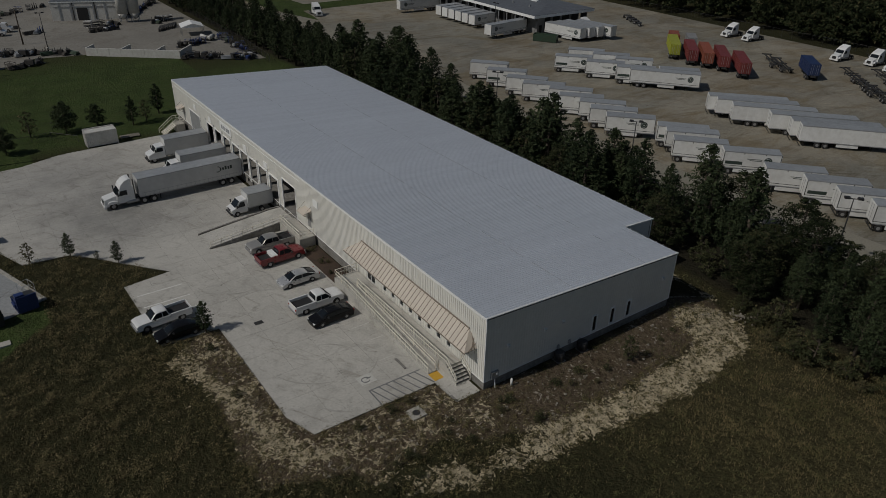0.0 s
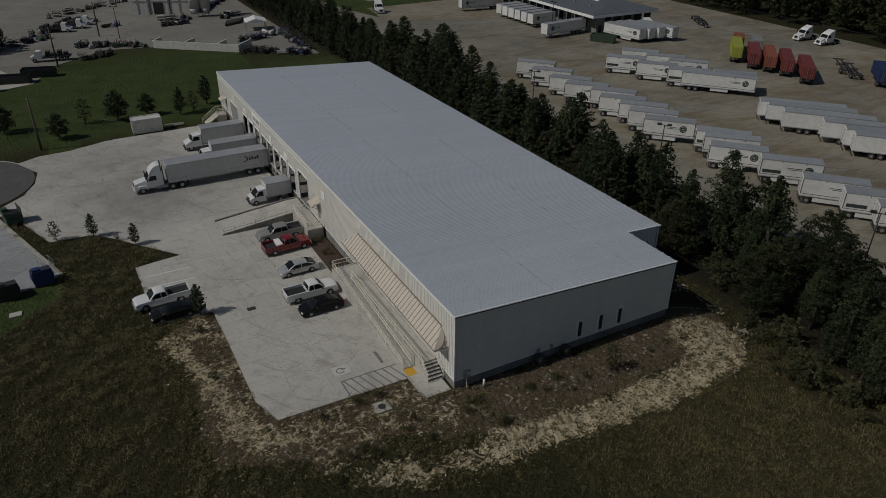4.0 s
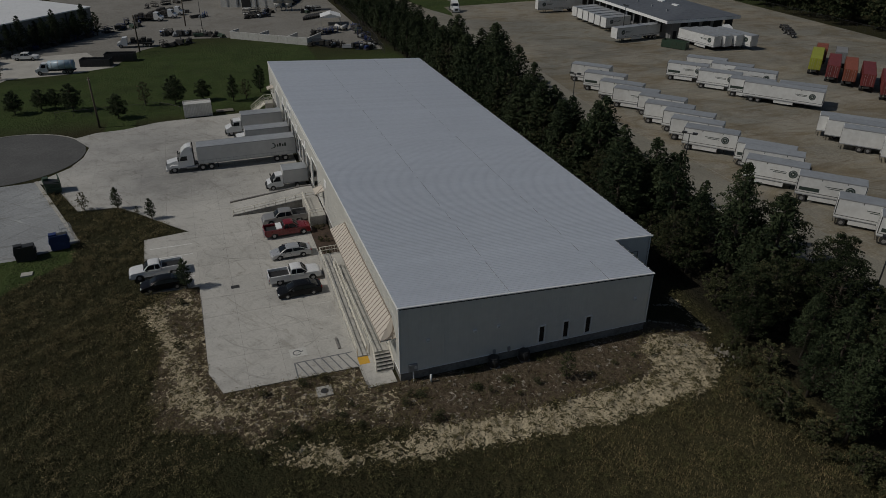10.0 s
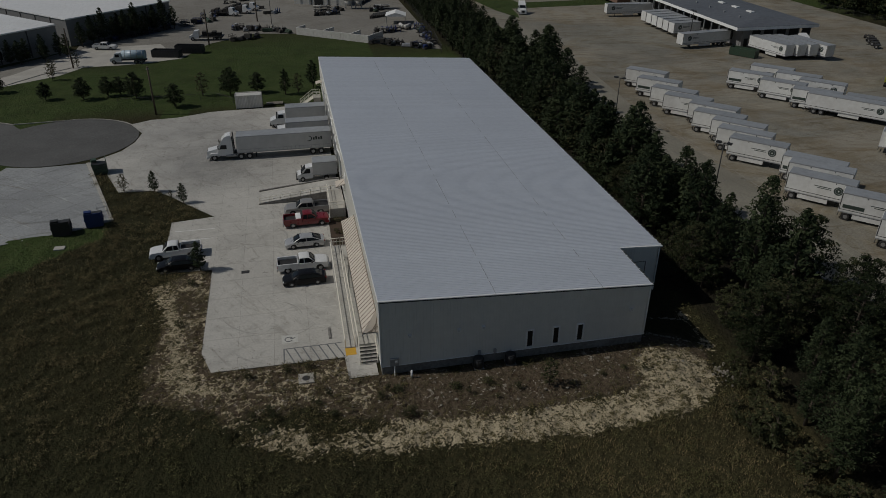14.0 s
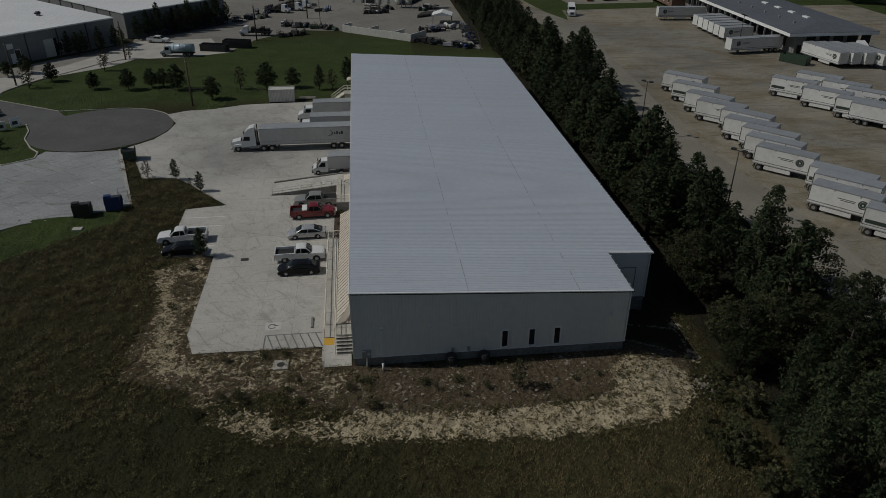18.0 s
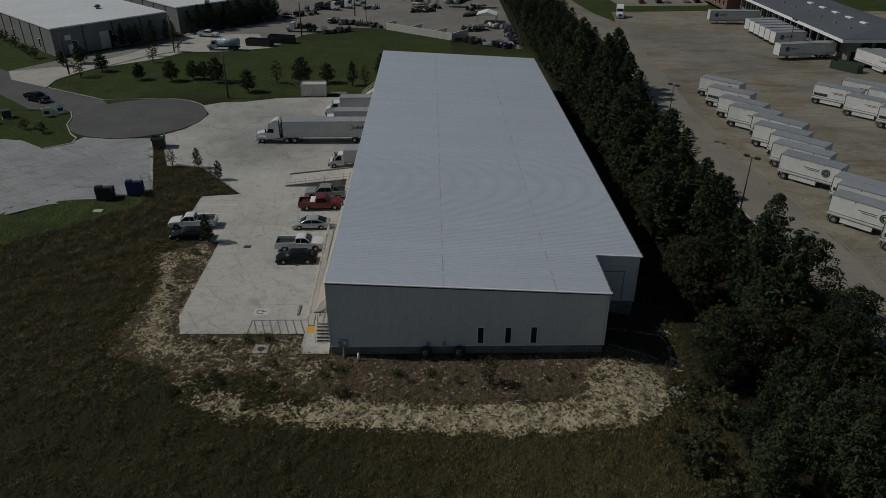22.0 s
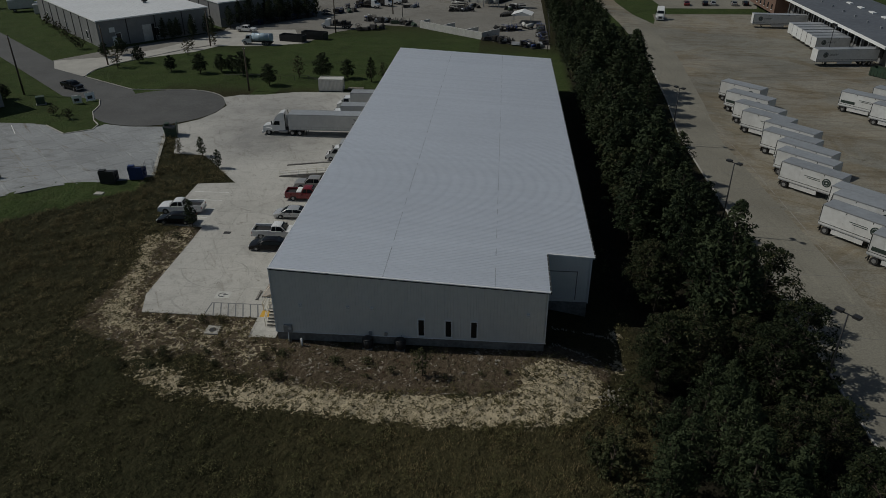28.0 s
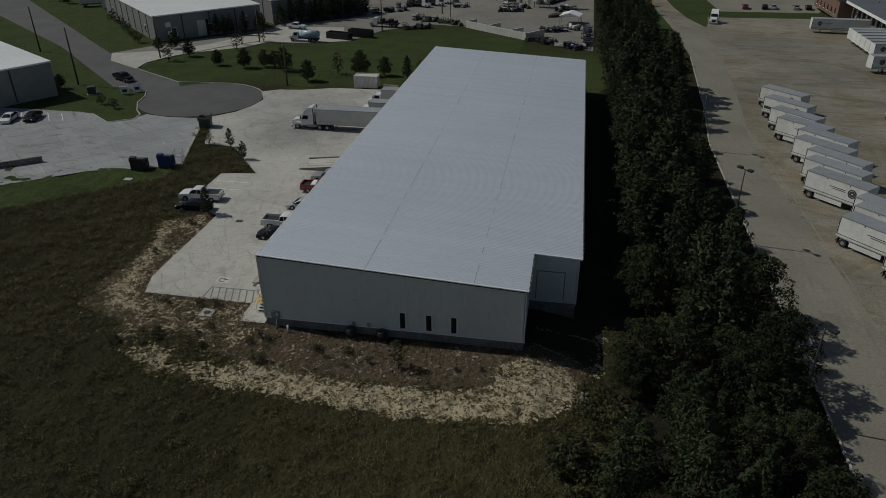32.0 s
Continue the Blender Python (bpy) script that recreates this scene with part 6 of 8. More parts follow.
def box_truck(label, at, length=6.5, top=3.7, body="van_grey", van_cab=False):
    """Rear at x = 0, nose ahead."""
    t = thing("box_truck", label, "truck", "box trucks at the docks", at=at)
    van_body(t, 0, length, 1.05, top, body, "van_roof", half=1.22)
    part("frame_rail", boxed(0.3, -0.45, 0.65, length + 1.5, 0.45, 1.0), M["frame_steel"], t)
    n = length
    if van_cab:
        bm = B()
        side(bm, [(n + 0.05, 0.5), (n + 2.3, 0.45), (n + 2.35, 1.0), (n + 1.75, 1.25), (n + 1.0, 2.1), (n + 0.05, 2.2)], -0.98, 0.98, 0.15, 1.0)
        fw, zz = n + 1.55, 0.37
    else:
        bm = B()
        side(bm, [(n + 0.1, 0.75), (n + 2.7, 0.7), (n + 2.75, 1.3), (n + 1.75, 1.75), (n + 1.35, 2.5), (n + 0.1, 2.6)], -1.1, 1.1, 0.12, 1.2)
        fw, zz = n + 1.9, 0.48
    soften(bm, 0.08, 25)
    part("cab", bm, M["white"], t)
    a, b = ((n + 1.72, 1.3), (n + 1.05, 2.05)) if van_cab else ((n + 1.74, 1.8), (n + 1.38, 2.42))
    bm = B()
    quad(bm, [(a[0] + 0.02, -0.8, a[1]), (a[0] + 0.02, 0.8, a[1]), (b[0] + 0.02, 0.74, b[1]), (b[0] + 0.02, -0.74, b[1])], 0.02)
    part("windscreen", bm, M["glass"], t)
    for s in (-1, 1):
        y0, y1 = (0.94, 0.83) if van_cab else (1.05, 0.97)
        z0, z1 = (1.3, 1.95) if van_cab else (1.75, 2.35)
        pts = [(n + 0.4, s * y0, z0), (a[0] - 0.25, s * y0, z0), (b[0] - 0.12, s * y1, z1), (n + 0.4, s * y1, z1)]
        bm = B()
        quad(bm, pts if s < 0 else pts[::-1], 0.03)
        part("side_window", bm, M["glass"], t)
        wheel(t, fw, s * 0.92, zz, 0.26)
        wheel(t, 1.6, s * 0.92, zz, 0.48)
        part("mirror", boxed(a[0] - 0.2, s * 1.25 - 0.1, z0 + 0.1, a[0] - 0.05, s * 1.25 + 0.1, z0 + 0.5, bevel=0.03), M["black"], t)
        f = n + (2.3 if van_cab else 2.7)
        part("headlight", boxed(f - 0.1, s * 0.75 - 0.14, 0.85, f + 0.06, s * 0.75 + 0.14, 1.02, bevel=0.02), M["light"], t)
    f = n + (2.32 if van_cab else 2.72)
    part("grille", boxed(f - 0.05, -0.5, 0.75, f + 0.05, 0.5, 1.05), M["black"], t)
    part("bumper", boxed(f - 0.1, -1.0, 0.4, f + 0.18, 1.0, 0.62, bevel=0.04), M["black"], t)
    return t


def at_ground(x, y, yaw):
    return pose(x, y, gz(y), 0, 0, yaw)


# cars in the lot; heading: +x towards the wall
pickup("grey", "grey extended-cab pickup truck parked nose outward", at_ground(-5.1, 36.5, 180), crew=True)
pickup("red", "red pickup truck with a white bed box", at_ground(-5.3, 32.9, 2), cargo="white")
sedan("silver", "silver four-door sedan parked nose outward", at_ground(-5.8, 27.0, 181))
pickup("white", "white extended-cab pickup truck with dark bed", at_ground(-6.2, 21.3, 1))
sedan("car_black", "glossy black hatchback parked nose outward", at_ground(-6.2, 18.1, 181), wagon=True)
pickup("white", "white pickup truck parked nose to the grass", at_ground(-20.9, 27.5, 184))
sedan("car_black", "black sedan half hidden by a sapling", at_ground(-20.2, 24.2, 181))

# semi at its dock, box trucks
semi = long_trailer("van_grey", "long grey-white trailer backed to the dock", logo=None, length=14.75, top=3.8, bogie=1.7, skirt=False)
semi.matrix_basis = at_ground(-0.1, 59.8, 180)
bm = B()
for i in range(8):
    a0, a1 = math.pi * (0.55 + 0.13 * i), math.pi * (0.55 + 0.13 * (i + 1))
    tube(bm, (3.6 + 0.55 * math.cos(a0), 1.295, 2.75 + 0.4 * math.sin(a0)), (3.6 + 0.55 * math.cos(a1), 1.295, 2.75 + 0.4 * math.sin(a1)), 0.06, n=4)
part("logo_swoosh", bm, M["logo"], semi)
for i, (w, h) in enumerate(((0.3, 0.55), (0.25, 0.4), (0.28, 0.55), (0.25, 0.4), (0.2, 0.4))):
    part("lettering_bar", boxed(1.4 + i * 0.4, 1.285, 2.5, 1.4 + i * 0.4 + w, 1.3, 2.5 + h), M["logo"], semi)
part("stripe", boxed(0.3, 1.285, 1.62, 14.4, 1.295, 1.68), M["galv"], semi)
strap = mesh_of(boxed(-0.02, 1.285, 1.2, 0.02, 1.3, 1.75), "curtain_strap", M["galv"])
for i in range(22):
    part("curtain_strap", strap, None, semi).location.x = 0.6 + i * 0.64
tr_semi = tractor("white day-cab tractor with roof fairing, coupled to the trailer", sleeper=False)
tr_semi.matrix_basis = at_ground(-13.05, 59.75, 180)
box_truck("white box truck with short van cab at the dock", at_ground(-0.15, 48.2, 180), length=3.5, top=3.0, van_cab=True)
box_truck("large grey box truck backed to the dock", at_ground(-0.1, 74.2, 180), length=6.9, top=3.6)
box_truck("grey box truck with a white cab at the dock", at_ground(-0.1, 65.9, 180), length=7.0, top=3.6)

# east yard
pup = pup_trailer()
pup_b = pup_trailer("white short freight trailer with a dark lettering panel", plate=True)
NEAR = [(63.8, 86.4), (62.8, 79.3), (62.4, 72.3), (62.3, 66.9), (64.3, 61.0), (62.6, 56.4), (63.1, 51.5), (61.6, 47.5), (60.7, 42.7), (64.2, 34.0), (63.4, 31.3), (60.9, 27.7), (63.3, 20.1), (62.3, 12.4), (63.0, 6.5), (62.8, 1.5), (62.7, -3.6)]
HEAD = -47.5
u = Vector((math.cos(radians(HEAD)), math.sin(radians(HEAD)), 0))
v = Vector((-u.y, u.x, 0))
for i, (x, y) in enumerate(NEAR + [(84.3, 80.5), (86.5, 72.8), (88.5, 65.7), (91.3, 83.8), (93.0, 77.3), (95.2, 59.2), (94.2, 71.1)]):
    p = Vector((x, y, 0)) + v * 1.28 + u * (0.15 * math.sin(i * 7.3))
    m = at_ground(p.x, p.y, HEAD + 1.2 * math.sin(i * 2.7))
    if i < 2:
        (pup, pup_b)[i].matrix_basis = m
    else:
        copy_thing(pup_b if i in (9, 12, 14, 17, 19, 20) else pup, m)
far_van = long_trailer(rub=True)
plain_van = long_trailer(label="white long freight trailer with plain ribbed sides", logo=None, bogie=3.0)
for i, (x, y) in enumerate([(89.3, 62.2), (86.8, 40.3), (86.3, 38.0), (85.3, 33.8), (86.6, 26.9), (86.3, 22.6), (85.1, 20.1)]):
    p = Vector((x, y, 0)) + v * 1.28
    m = at_ground(p.x, p.y, (-50.5 if i == 0 else -47.5) + 0.8 * math.sin(i * 1.9))
    if i < 2:
        (far_van, plain_van)[i].matrix_basis = m
    else:
        copy_thing(plain_van, m)
# trailers at the terminal
for x, y, yaw in ((91.3, 162.2, -14),):
    copy_thing(far_van, at_ground(x + 16, y - 1.0, 180 + yaw * 0.35))
for i in range(6):
    copy_thing(pup, at_ground(107.0 - i * 0.1, 149.1 - i * 3.55, 185))
copy_thing(far_van, at_ground(107.6, 118.6, 187))
dock_van = long_trailer(label="white freight trailer backed to the terminal dock", logo=10.6, length=12.2, top=3.8, rub=True)
for i, ahead in enumerate((0.0, 0.9, 1.8, 4.0)):
    m = at_ground(110.6 + i * 2.86 + 0.174 * ahead, 111.7 + i * 0.5 - 0.985 * ahead, -80)
    if i == 0:
        dock_van.matrix_basis = m
    else:
        copy_thing(dock_van, m)


def container(paint, label, at, length=6.1, high=2.6, base=1.2):
    t = thing("shipping_container", label, "container", "containers on chassis", at=at)
    n = int(length / 0.28)
    for s in (-1, 1):
        bm = B()
        zig = []
        for i in range(n):
            x = 0.08 + (length - 0.16) * i / n
            zig += [(x, 1.2), (x + 0.1, 1.2), (x + 0.13, 1.25), (x + 0.23, 1.25)]
        pairs = [(bm.verts.new((x, s * y, base + 0.13)), bm.verts.new((x, s * y, base + high - 0.1))) for x, y in zig]
        for a, b in zip(pairs[:-1], pairs[1:]):
            bm.faces.new((a[0], b[0], b[1], a[1]) if s < 0 else (b[0], a[0], a[1], b[1]))
        part("corrugated_side", bm, M[paint], t)
    if base > 0.5:
        part("shell", boxed(0.02, -1.19, base + 0.02, length - 0.02, 1.19, base + high - 0.03), M[paint], t)
    else:
        part("floor_plate", boxed(0.02, -1.19, base + 0.02, length - 0.02, 1.19, base + 0.2), M["frame_steel"], t)
        part("roof_sheet", boxed(0.05, -1.16, base + high - 0.2, length - 0.05, 1.16, base + high - 0.15), M[paint], t)
        part("end_wall", boxed(length - 0.08, -1.12, base + 0.1, length - 0.02, 1.12, base + high - 0.05), M[paint], t)
        rib = mesh_of(boxed(-0.04, -0.07, base + 0.1, 0.04, 0.07, base + high - 0.05), "end_rib", M[paint])
        for q in range(8):
            part("end_rib", rib, None, t).location = (length, -0.98 + q * 0.28, 0)
        for sy in (-1, 1):
            part("top_rail", boxed(0, sy * 1.22 - 0.06, base + high - 0.12, length, sy * 1.22 + 0.06, base + high), M[paint], t)
    for x in (0, length - 0.12):
        for s in (-1.22, 1.1):
            part("corner_post", boxed(x, s, base, x + 0.12, s + 0.12, base + high), M[paint], t)
    for s in (-1, 1):
        part("door_leaf", boxed(-0.04, min(0, s * 1.1) + 0.02, base + 0.12, 0.02, max(0, s * 1.1) - 0.02, base + high - 0.12), M[paint], t)
        for k in (0.35, 0.75):
            bm = B()
            tube(bm, (-0.06, s * k, base + 0.1), (-0.06, s * k, base + high - 0.1), 0.025, n=4)
            part("lock_rod", bm, M["galv"], t)
    if base > 0.5:
        part("chassis", boxed(-0.3, -0.5, 0.85, length + 3.0, 0.5, base), M["frame_steel"], t)
        for x in (1.2, 2.4):
            for s in (-1, 1):
                wheel(t, x, s * 1.0, 0.5, 0.5)
    return t


for x, y, paint, lab in ((117.7, 72.8, "cont_green", "lime green shipping container on a chassis"), (116.3, 66.4, "cont_red", "dark red shipping container on a chassis"), (117.1, 62.6, "cont_orange", "rust red shipping container on a chassis"),
                         (117.5, 58.3, "cont_red", "dark red shipping container on a chassis"), (116.0, 51.9, "cont_red", "dark red shipping container on a chassis"), (128.2, 42.5, "cont_blue", "dark blue shipping container on a chassis"),
                         (126.6, 80.2, "cont_orange", "rust orange shipping container behind the others"), (127.8, 75.6, "far_wall", "grey shipping container behind the others")):
    container(paint, lab, at_ground(x, y, 43), length={"cont_blue": 9.0, "far_wall": 6.1}.get(paint, 12.2 if y < 79 else 6.1))


def bare_chassis(at):
    t = thing("container_chassis", "empty dark steel container chassis", "trailer", "empty chassis", at=at)
    for s in (-1, 1):
        part("beam", boxed(0, s * 0.5 - 0.08, 0.95, 11, s * 0.5 + 0.08, 1.2), M["frame_steel"], t)
        for x in (1.2, 2.5):
            wheel(t, x, s * 1.0, 0.5, 0.5)
        part("landing_leg", boxed(8.5, s * 0.6 - 0.06, 0.04, 8.62, s * 0.6 + 0.06, 1.0), M["frame_steel"], t)
    for x in (0, 5.5, 10.8):
        part("bolster", boxed(x, -1.2, 1.0, x + 0.25, 1.2, 1.25), M["frame_steel"], t)
    return t


for x, y in ((131.0, 52.9), (129.3, 49.2), (129.0, 29.4), (126.3, 26.9), (134.3, 34.6), (138.8, 29.5), (124.1, 23.2)):
    bare_chassis(at_ground(x, y, 46))
park = tractor()
park.matrix_basis = at_ground(157.8, 82.1, 178)
for x, y in ((157.3, 75.5), (156.2, 49.5), (158.6, 42.1), (156.2, 36.4)):
    copy_thing(park, at_ground(x + 0.6, y, 178))
copy_thing(park, at_ground(124.6, 113.5, -95))
copy_thing(park, at_ground(69.4, 176.3, -100))
for i in range(5):
    t = thing("converter_dolly", "dark steel trailer dolly by the fence", "dolly", "dollies", at=at_ground(150 - i * 1.6, 117 - i * 2.6, 30 + i * 25))
    part("drawbar", boxed(0, -0.1, 0.6, 2.6, 0.1, 0.75), M["frame_steel"], t)
    part("deck", boxed(-0.7, -0.6, 0.75, 0.7, 0.6, 1.0), M["frame_steel"], t)
    for s in (-1, 1):
        wheel(t, 0, s * 1.0, 0.5, 0.5)

# terminal building
term = thing("freight_terminal", "long freight dock terminal with slate hip roof and white fascia", "building", at=pose(0, 0, gz(118)))
TX0, TX1, TY0, TY1, TH = 106.2, 129.8, 112.6, 180.0, 5.5
part("wall", boxed(TX0 + 3.2, TY0 + 3.0, 0, TX1 - 3.2, TY1, TH - 0.6), M["far_wall"], term, "grey dock wall set back under the roof")
for a, b in (((TX0, TY0, TX1, TY0 + 0.3), 0), ((TX0, TY0 + 0.3, TX0 + 0.3, TY1), 1), ((TX1 - 0.3, TY0 + 0.3, TX1, TY1), 2), ((TX0, TY1 - 0.3, TX1, TY1), 3)):
    part("fascia", boxed(a[0], a[1], TH - 0.75, a[2], a[3], TH), M["trim"], term, "white roof fascia")
part("soffit", boxed(TX0 + 0.3, TY0 + 0.3, TH - 0.6, TX1 - 0.3, TY1 - 0.3, TH - 0.5), M["far_wall"], term)
mx = (TX0 + TX1) / 2
for pts in ([(TX0, TY0, TH), (TX1, TY0, TH), (mx, TY0 + 7.5, TH + 1.1)], [(TX0, TY1, TH), (TX0, TY0, TH), (mx, TY0 + 7.5, TH + 1.1), (mx, TY1, TH + 1.1)], [(TX1, TY0, TH), (TX1, TY1, TH), (mx, TY1, TH + 1.1), (mx, TY0 + 7.5, TH + 1.1)]):
    bm = B(); quad(bm, pts, 0.06); part("roof_slope", bm, M["blue_roof"], term, "slate grey roof slope")
for i in range(9):
    part("ridge_vent", boxed(mx - 0.5, TY0 + 12 + i * 7, TH + 1.08, mx + 0.5, TY0 + 14.5 + i * 7, TH + 1.4, bevel=0.05), M["trim"], term, "pale ridge vent")
    part("roof_vent", boxed(TX0 + 6.0, TY0 + 9 + i * 7.3, TH + 0.5, TX0 + 6.4, TY0 + 9.4 + i * 7.3, TH + 1.1), M["galv"], term)
for i in range(16):
    part("dock_door", boxed(TX0 + 3.1, TY0 + 6.2 + i * 3.75, 1.2, TX0 + 3.2, TY0 + 8.8 + i * 3.75, 4.2), M["dark"], term, "dark dock door")
    part("post", boxed(TX0 + 0.4, TY0 + 4.9 + i * 3.75, 0, TX0 + 0.65, TY0 + 5.15 + i * 3.75, TH - 0.6), M["galv"], term)
for i in range(5):
    part("dock_door", boxed(TX0 + 6.3 + i * 3.7, TY0 + 2.9, 1.2, TX0 + 8.9 + i * 3.7, TY0 + 3.0, 4.2), M["dark"], term)
part("corner_office", boxed(TX0 + 3.3, TY0 + 2.2, 0, TX0 + 6.0, TY0 + 5.0, TH - 0.6), M["far_wall"], term, "small grey office at the corner")
part("office_door", boxed(TX0 + 4.0, TY0 + 2.1, 0.1, TX0 + 5.0, TY0 + 2.2, 2.2), M["dark"], term)
part("office_wing", boxed(TX0 - 1.5, TY1 + 0.05, 0, TX0 + 18, TY1 + 24, 5.2), M["brick"], term, "brown brick office wing")
part("wing_roof", boxed(TX0 - 1.9, TY1 + 0.05, 5.2, TX0 + 18.4, TY1 + 24.4, 5.6), M["blue_roof"], term)
for i in range(6):
    w = part("window", boxed(TX0 - 1.56, TY1 + 2.2 + i * 3.6, 1.0, TX0 - 1.48, TY1 + 3.2 + i * 3.6, 2.6), M["glass"], term, "narrow dark office window")
    part("window_sill", boxed(TX0 - 1.64, TY1 + 2.1 + i * 3.6, 0.9, TX0 - 1.5, TY1 + 3.3 + i * 3.6, 1.0), M["trim"], w)


def waste_bin(name, paint, label, at, l, w, h, lid=True, ribs=4):
    t = thing(name, label, "dumpster", at=at)
    bm = B()
    if lid:
        side(bm, [(-l / 2, 0.12), (l / 2, 0.12), (l / 2, h * 0.75), (-l / 2, h)], -w / 2, w / 2)
    else:
        box(bm, -l / 2, -w / 2, 0.12, l / 2, w / 2, 0.3)
    part("bin", bm, M[paint], t)
    for q in () if lid else ((-l / 2, -w / 2, l / 2, -w / 2 + 0.1), (-l / 2, w / 2 - 0.1, l / 2, w / 2), (-l / 2, -w / 2 + 0.1, -l / 2 + 0.1, w / 2 - 0.1), (l / 2 - 0.1, -w / 2 + 0.1, l / 2, w / 2 - 0.1)):
        part("bin_side", boxed(q[0], q[1], 0.3, q[2], q[3], h), M[paint], t)
    for s in (-1, 1):
        for i in range(ribs):
            x = -l / 2 + l * (i + 0.5) / ribs
            part("rib", boxed(x - 0.05, s * w / 2 - 0.05, 0.2, x + 0.05, s * w / 2 + 0.05, h * 0.8), M[paint], t)
    part("skid", boxed(-l / 2, -w / 2 + 0.1, 0.03, l / 2, w / 2 - 0.1, 0.12), M["frame_steel"], t)
    if lid:
        for s in (-1, 1):
            bm = B()
            side(bm, [(-l / 2 - 0.05, h), (l / 2 + 0.05, h * 0.75), (l / 2 + 0.05, h * 0.75 + 0.06), (-l / 2 - 0.05, h + 0.06)], min(0, s * w / 2) + 0.02, max(0, s * w / 2) - 0.02)
            part("lid", bm, M["black"], t, "black plastic lid")
            part("fork_pocket", boxed(-0.5, s * (w / 2 + 0.08) - 0.08, h * 0.42, 0.5, s * (w / 2 + 0.08) + 0.08, h * 0.56, bevel=0.01), M[paint], t)
        part("back_rail", boxed(-l / 2 - 0.12, -w / 2, h * 0.8, -l / 2, w / 2, h + 0.12, bevel=0.02), M[paint], t)
        part("hopper_hood", boxed(-l / 2, 0.1, h, -l / 2 + 0.7, w / 2 - 0.05, h + 0.32, bevel=0.06), M[paint], t)
    return t


waste_bin("dumpster", "navy", "navy blue waste dumpster with black lids", at_ground(-32.1, 38.4, 100), 1.9, 2.0, 1.9)
waste_bin("dumpster", "black", "dark waste dumpster with sloped lid", at_ground(-35.6, 36.7, 100), 1.9, 2.1, 1.8)
gbin = waste_bin("dumpster", "green_bin", "dark green waste dumpster on a grass strip", at_ground(-35.0, 57.1, 15), 1.9, 2.0, 1.8)
bm = B()
prism(bm, [(-0.85, 0.0), (0.85, 0.0), (0.85, 0.9), (0.6, 1.2), (-0.6, 1.2), (-0.85, 0.9)], 0.0, 0.1)
part("open_lid", bm, M["green_bin"], gbin, "rounded dark lid swung open").matrix_basis = pose(0.2, -1.02, 0.5, 72)
waste_bin("roll_off_container", "green_bin", "green open roll-off container at the terminal", at_ground(104.7, 105.9, -58), 6.5, 2.4, 1.9, lid=False, ribs=9)
waste_bin("roll_off_container", "black", "black open roll-off container on the driveway edge", at_ground(-34.5, 133.9, -14), 6.8, 2.4, 1.7, lid=False, ribs=9)
waste_bin("roll_off_container", "black", "black roll-off container on the driveway edge", at_ground(-29.4, 137.3, -14), 6.8, 2.4, 1.9, lid=False, ribs=9)
cg = thing("wire_cage", "open galvanised wire cage rack", "cage", at=at_ground(-31.6, 41.1, 18))
for x in (-0.6, 0.6):
    for y in (-0.7, 0.7):
        bm = B(); tube(bm, (x, y, 0.04), (x, y, 1.6), 0.03, n=4); part("upright", bm, M["galv"], cg)
    for z in (0.15, 0.85, 1.55):
        bm = B(); tube(bm, (x, -0.7, z), (x, 0.7, z), 0.025, n=4); part("bar", bm, M["galv"], cg)
for y in (-0.7, 0.7):
    for z in (0.15, 0.85, 1.55):
        bm = B(); tube(bm, (-0.6, y, z), (0.6, y, z), 0.025, n=4); part("bar", bm, M["galv"], cg)
container("cont_white", "white corrugated storage container at the lot's rear edge", at_ground(-11.35, 87.2, 180), length=4.9, high=2.6, base=0.03)
pl = thing("pallet_stack", "low pale timber platform beside the container", "pallet", at=at_ground(-10.6, 87.4, 0))
for i in range(5):
    part("board", boxed(0, i * 0.3, 0.2, 3.2, i * 0.3 + 0.25, 0.26), M["stone"], pl)
for x in (0, 1.5, 3.0):
    part("bearer", boxed(x, 0, 0, x + 0.15, 1.5, 0.2), M["wood"], pl)

# small things by the front wall
def ac_unit(x, y):
    t = thing("air_conditioner", "round dark outdoor air-conditioning unit on a pad", "air conditioner", "air conditioners", at=at_ground(x, y, 0))
    part("pad", boxed(-0.48, -0.48, -0.08, 0.48, 0.48, 0.05), M["stem"], t)
    bm = B(); tube(bm, (0, 0, 0.06), (0, 0, 0.95), 0.5, n=18); part("cabinet", bm, M["black"], t)
    for k in range(10):
        a = k * math.pi / 5
        part("fin", boxed(0.49, -0.03, 0.1, 0.53, 0.03, 0.9, m=pose(0, 0, 0, 0, 0, math.degrees(a))), M["frame_steel"], t)
    bm = B(); tube(bm, (0, 0, 0.95), (0, 0, 1.02), 0.52, 0.4, n=18); part("fan_guard", bm, M["black"], t)
    bm = B(); tube(bm, (0.1, 0.35, 0.5), (0.1, -y - 0.08 + 0.0, 1.1), 0.03); part("pipe", bm, M["galv"], t)


ac_unit(8.9, -0.62)
ac_unit(12.0, -0.62)
bo = thing("bollard", "short white marker post by the front wall", "bollard", at=at_ground(2.6, -0.9, 0))
bm = B(); tube(bm, (0, 0, -0.1), (0, 0, 0.75), 0.11, n=10); part("post", bm, M["trim"], bo)
bm = B(); tube(bm, (0, 0, 0.75), (0, 0, 0.8), 0.11, 0.05, n=10); part("cap", bm, M["trim"], bo)

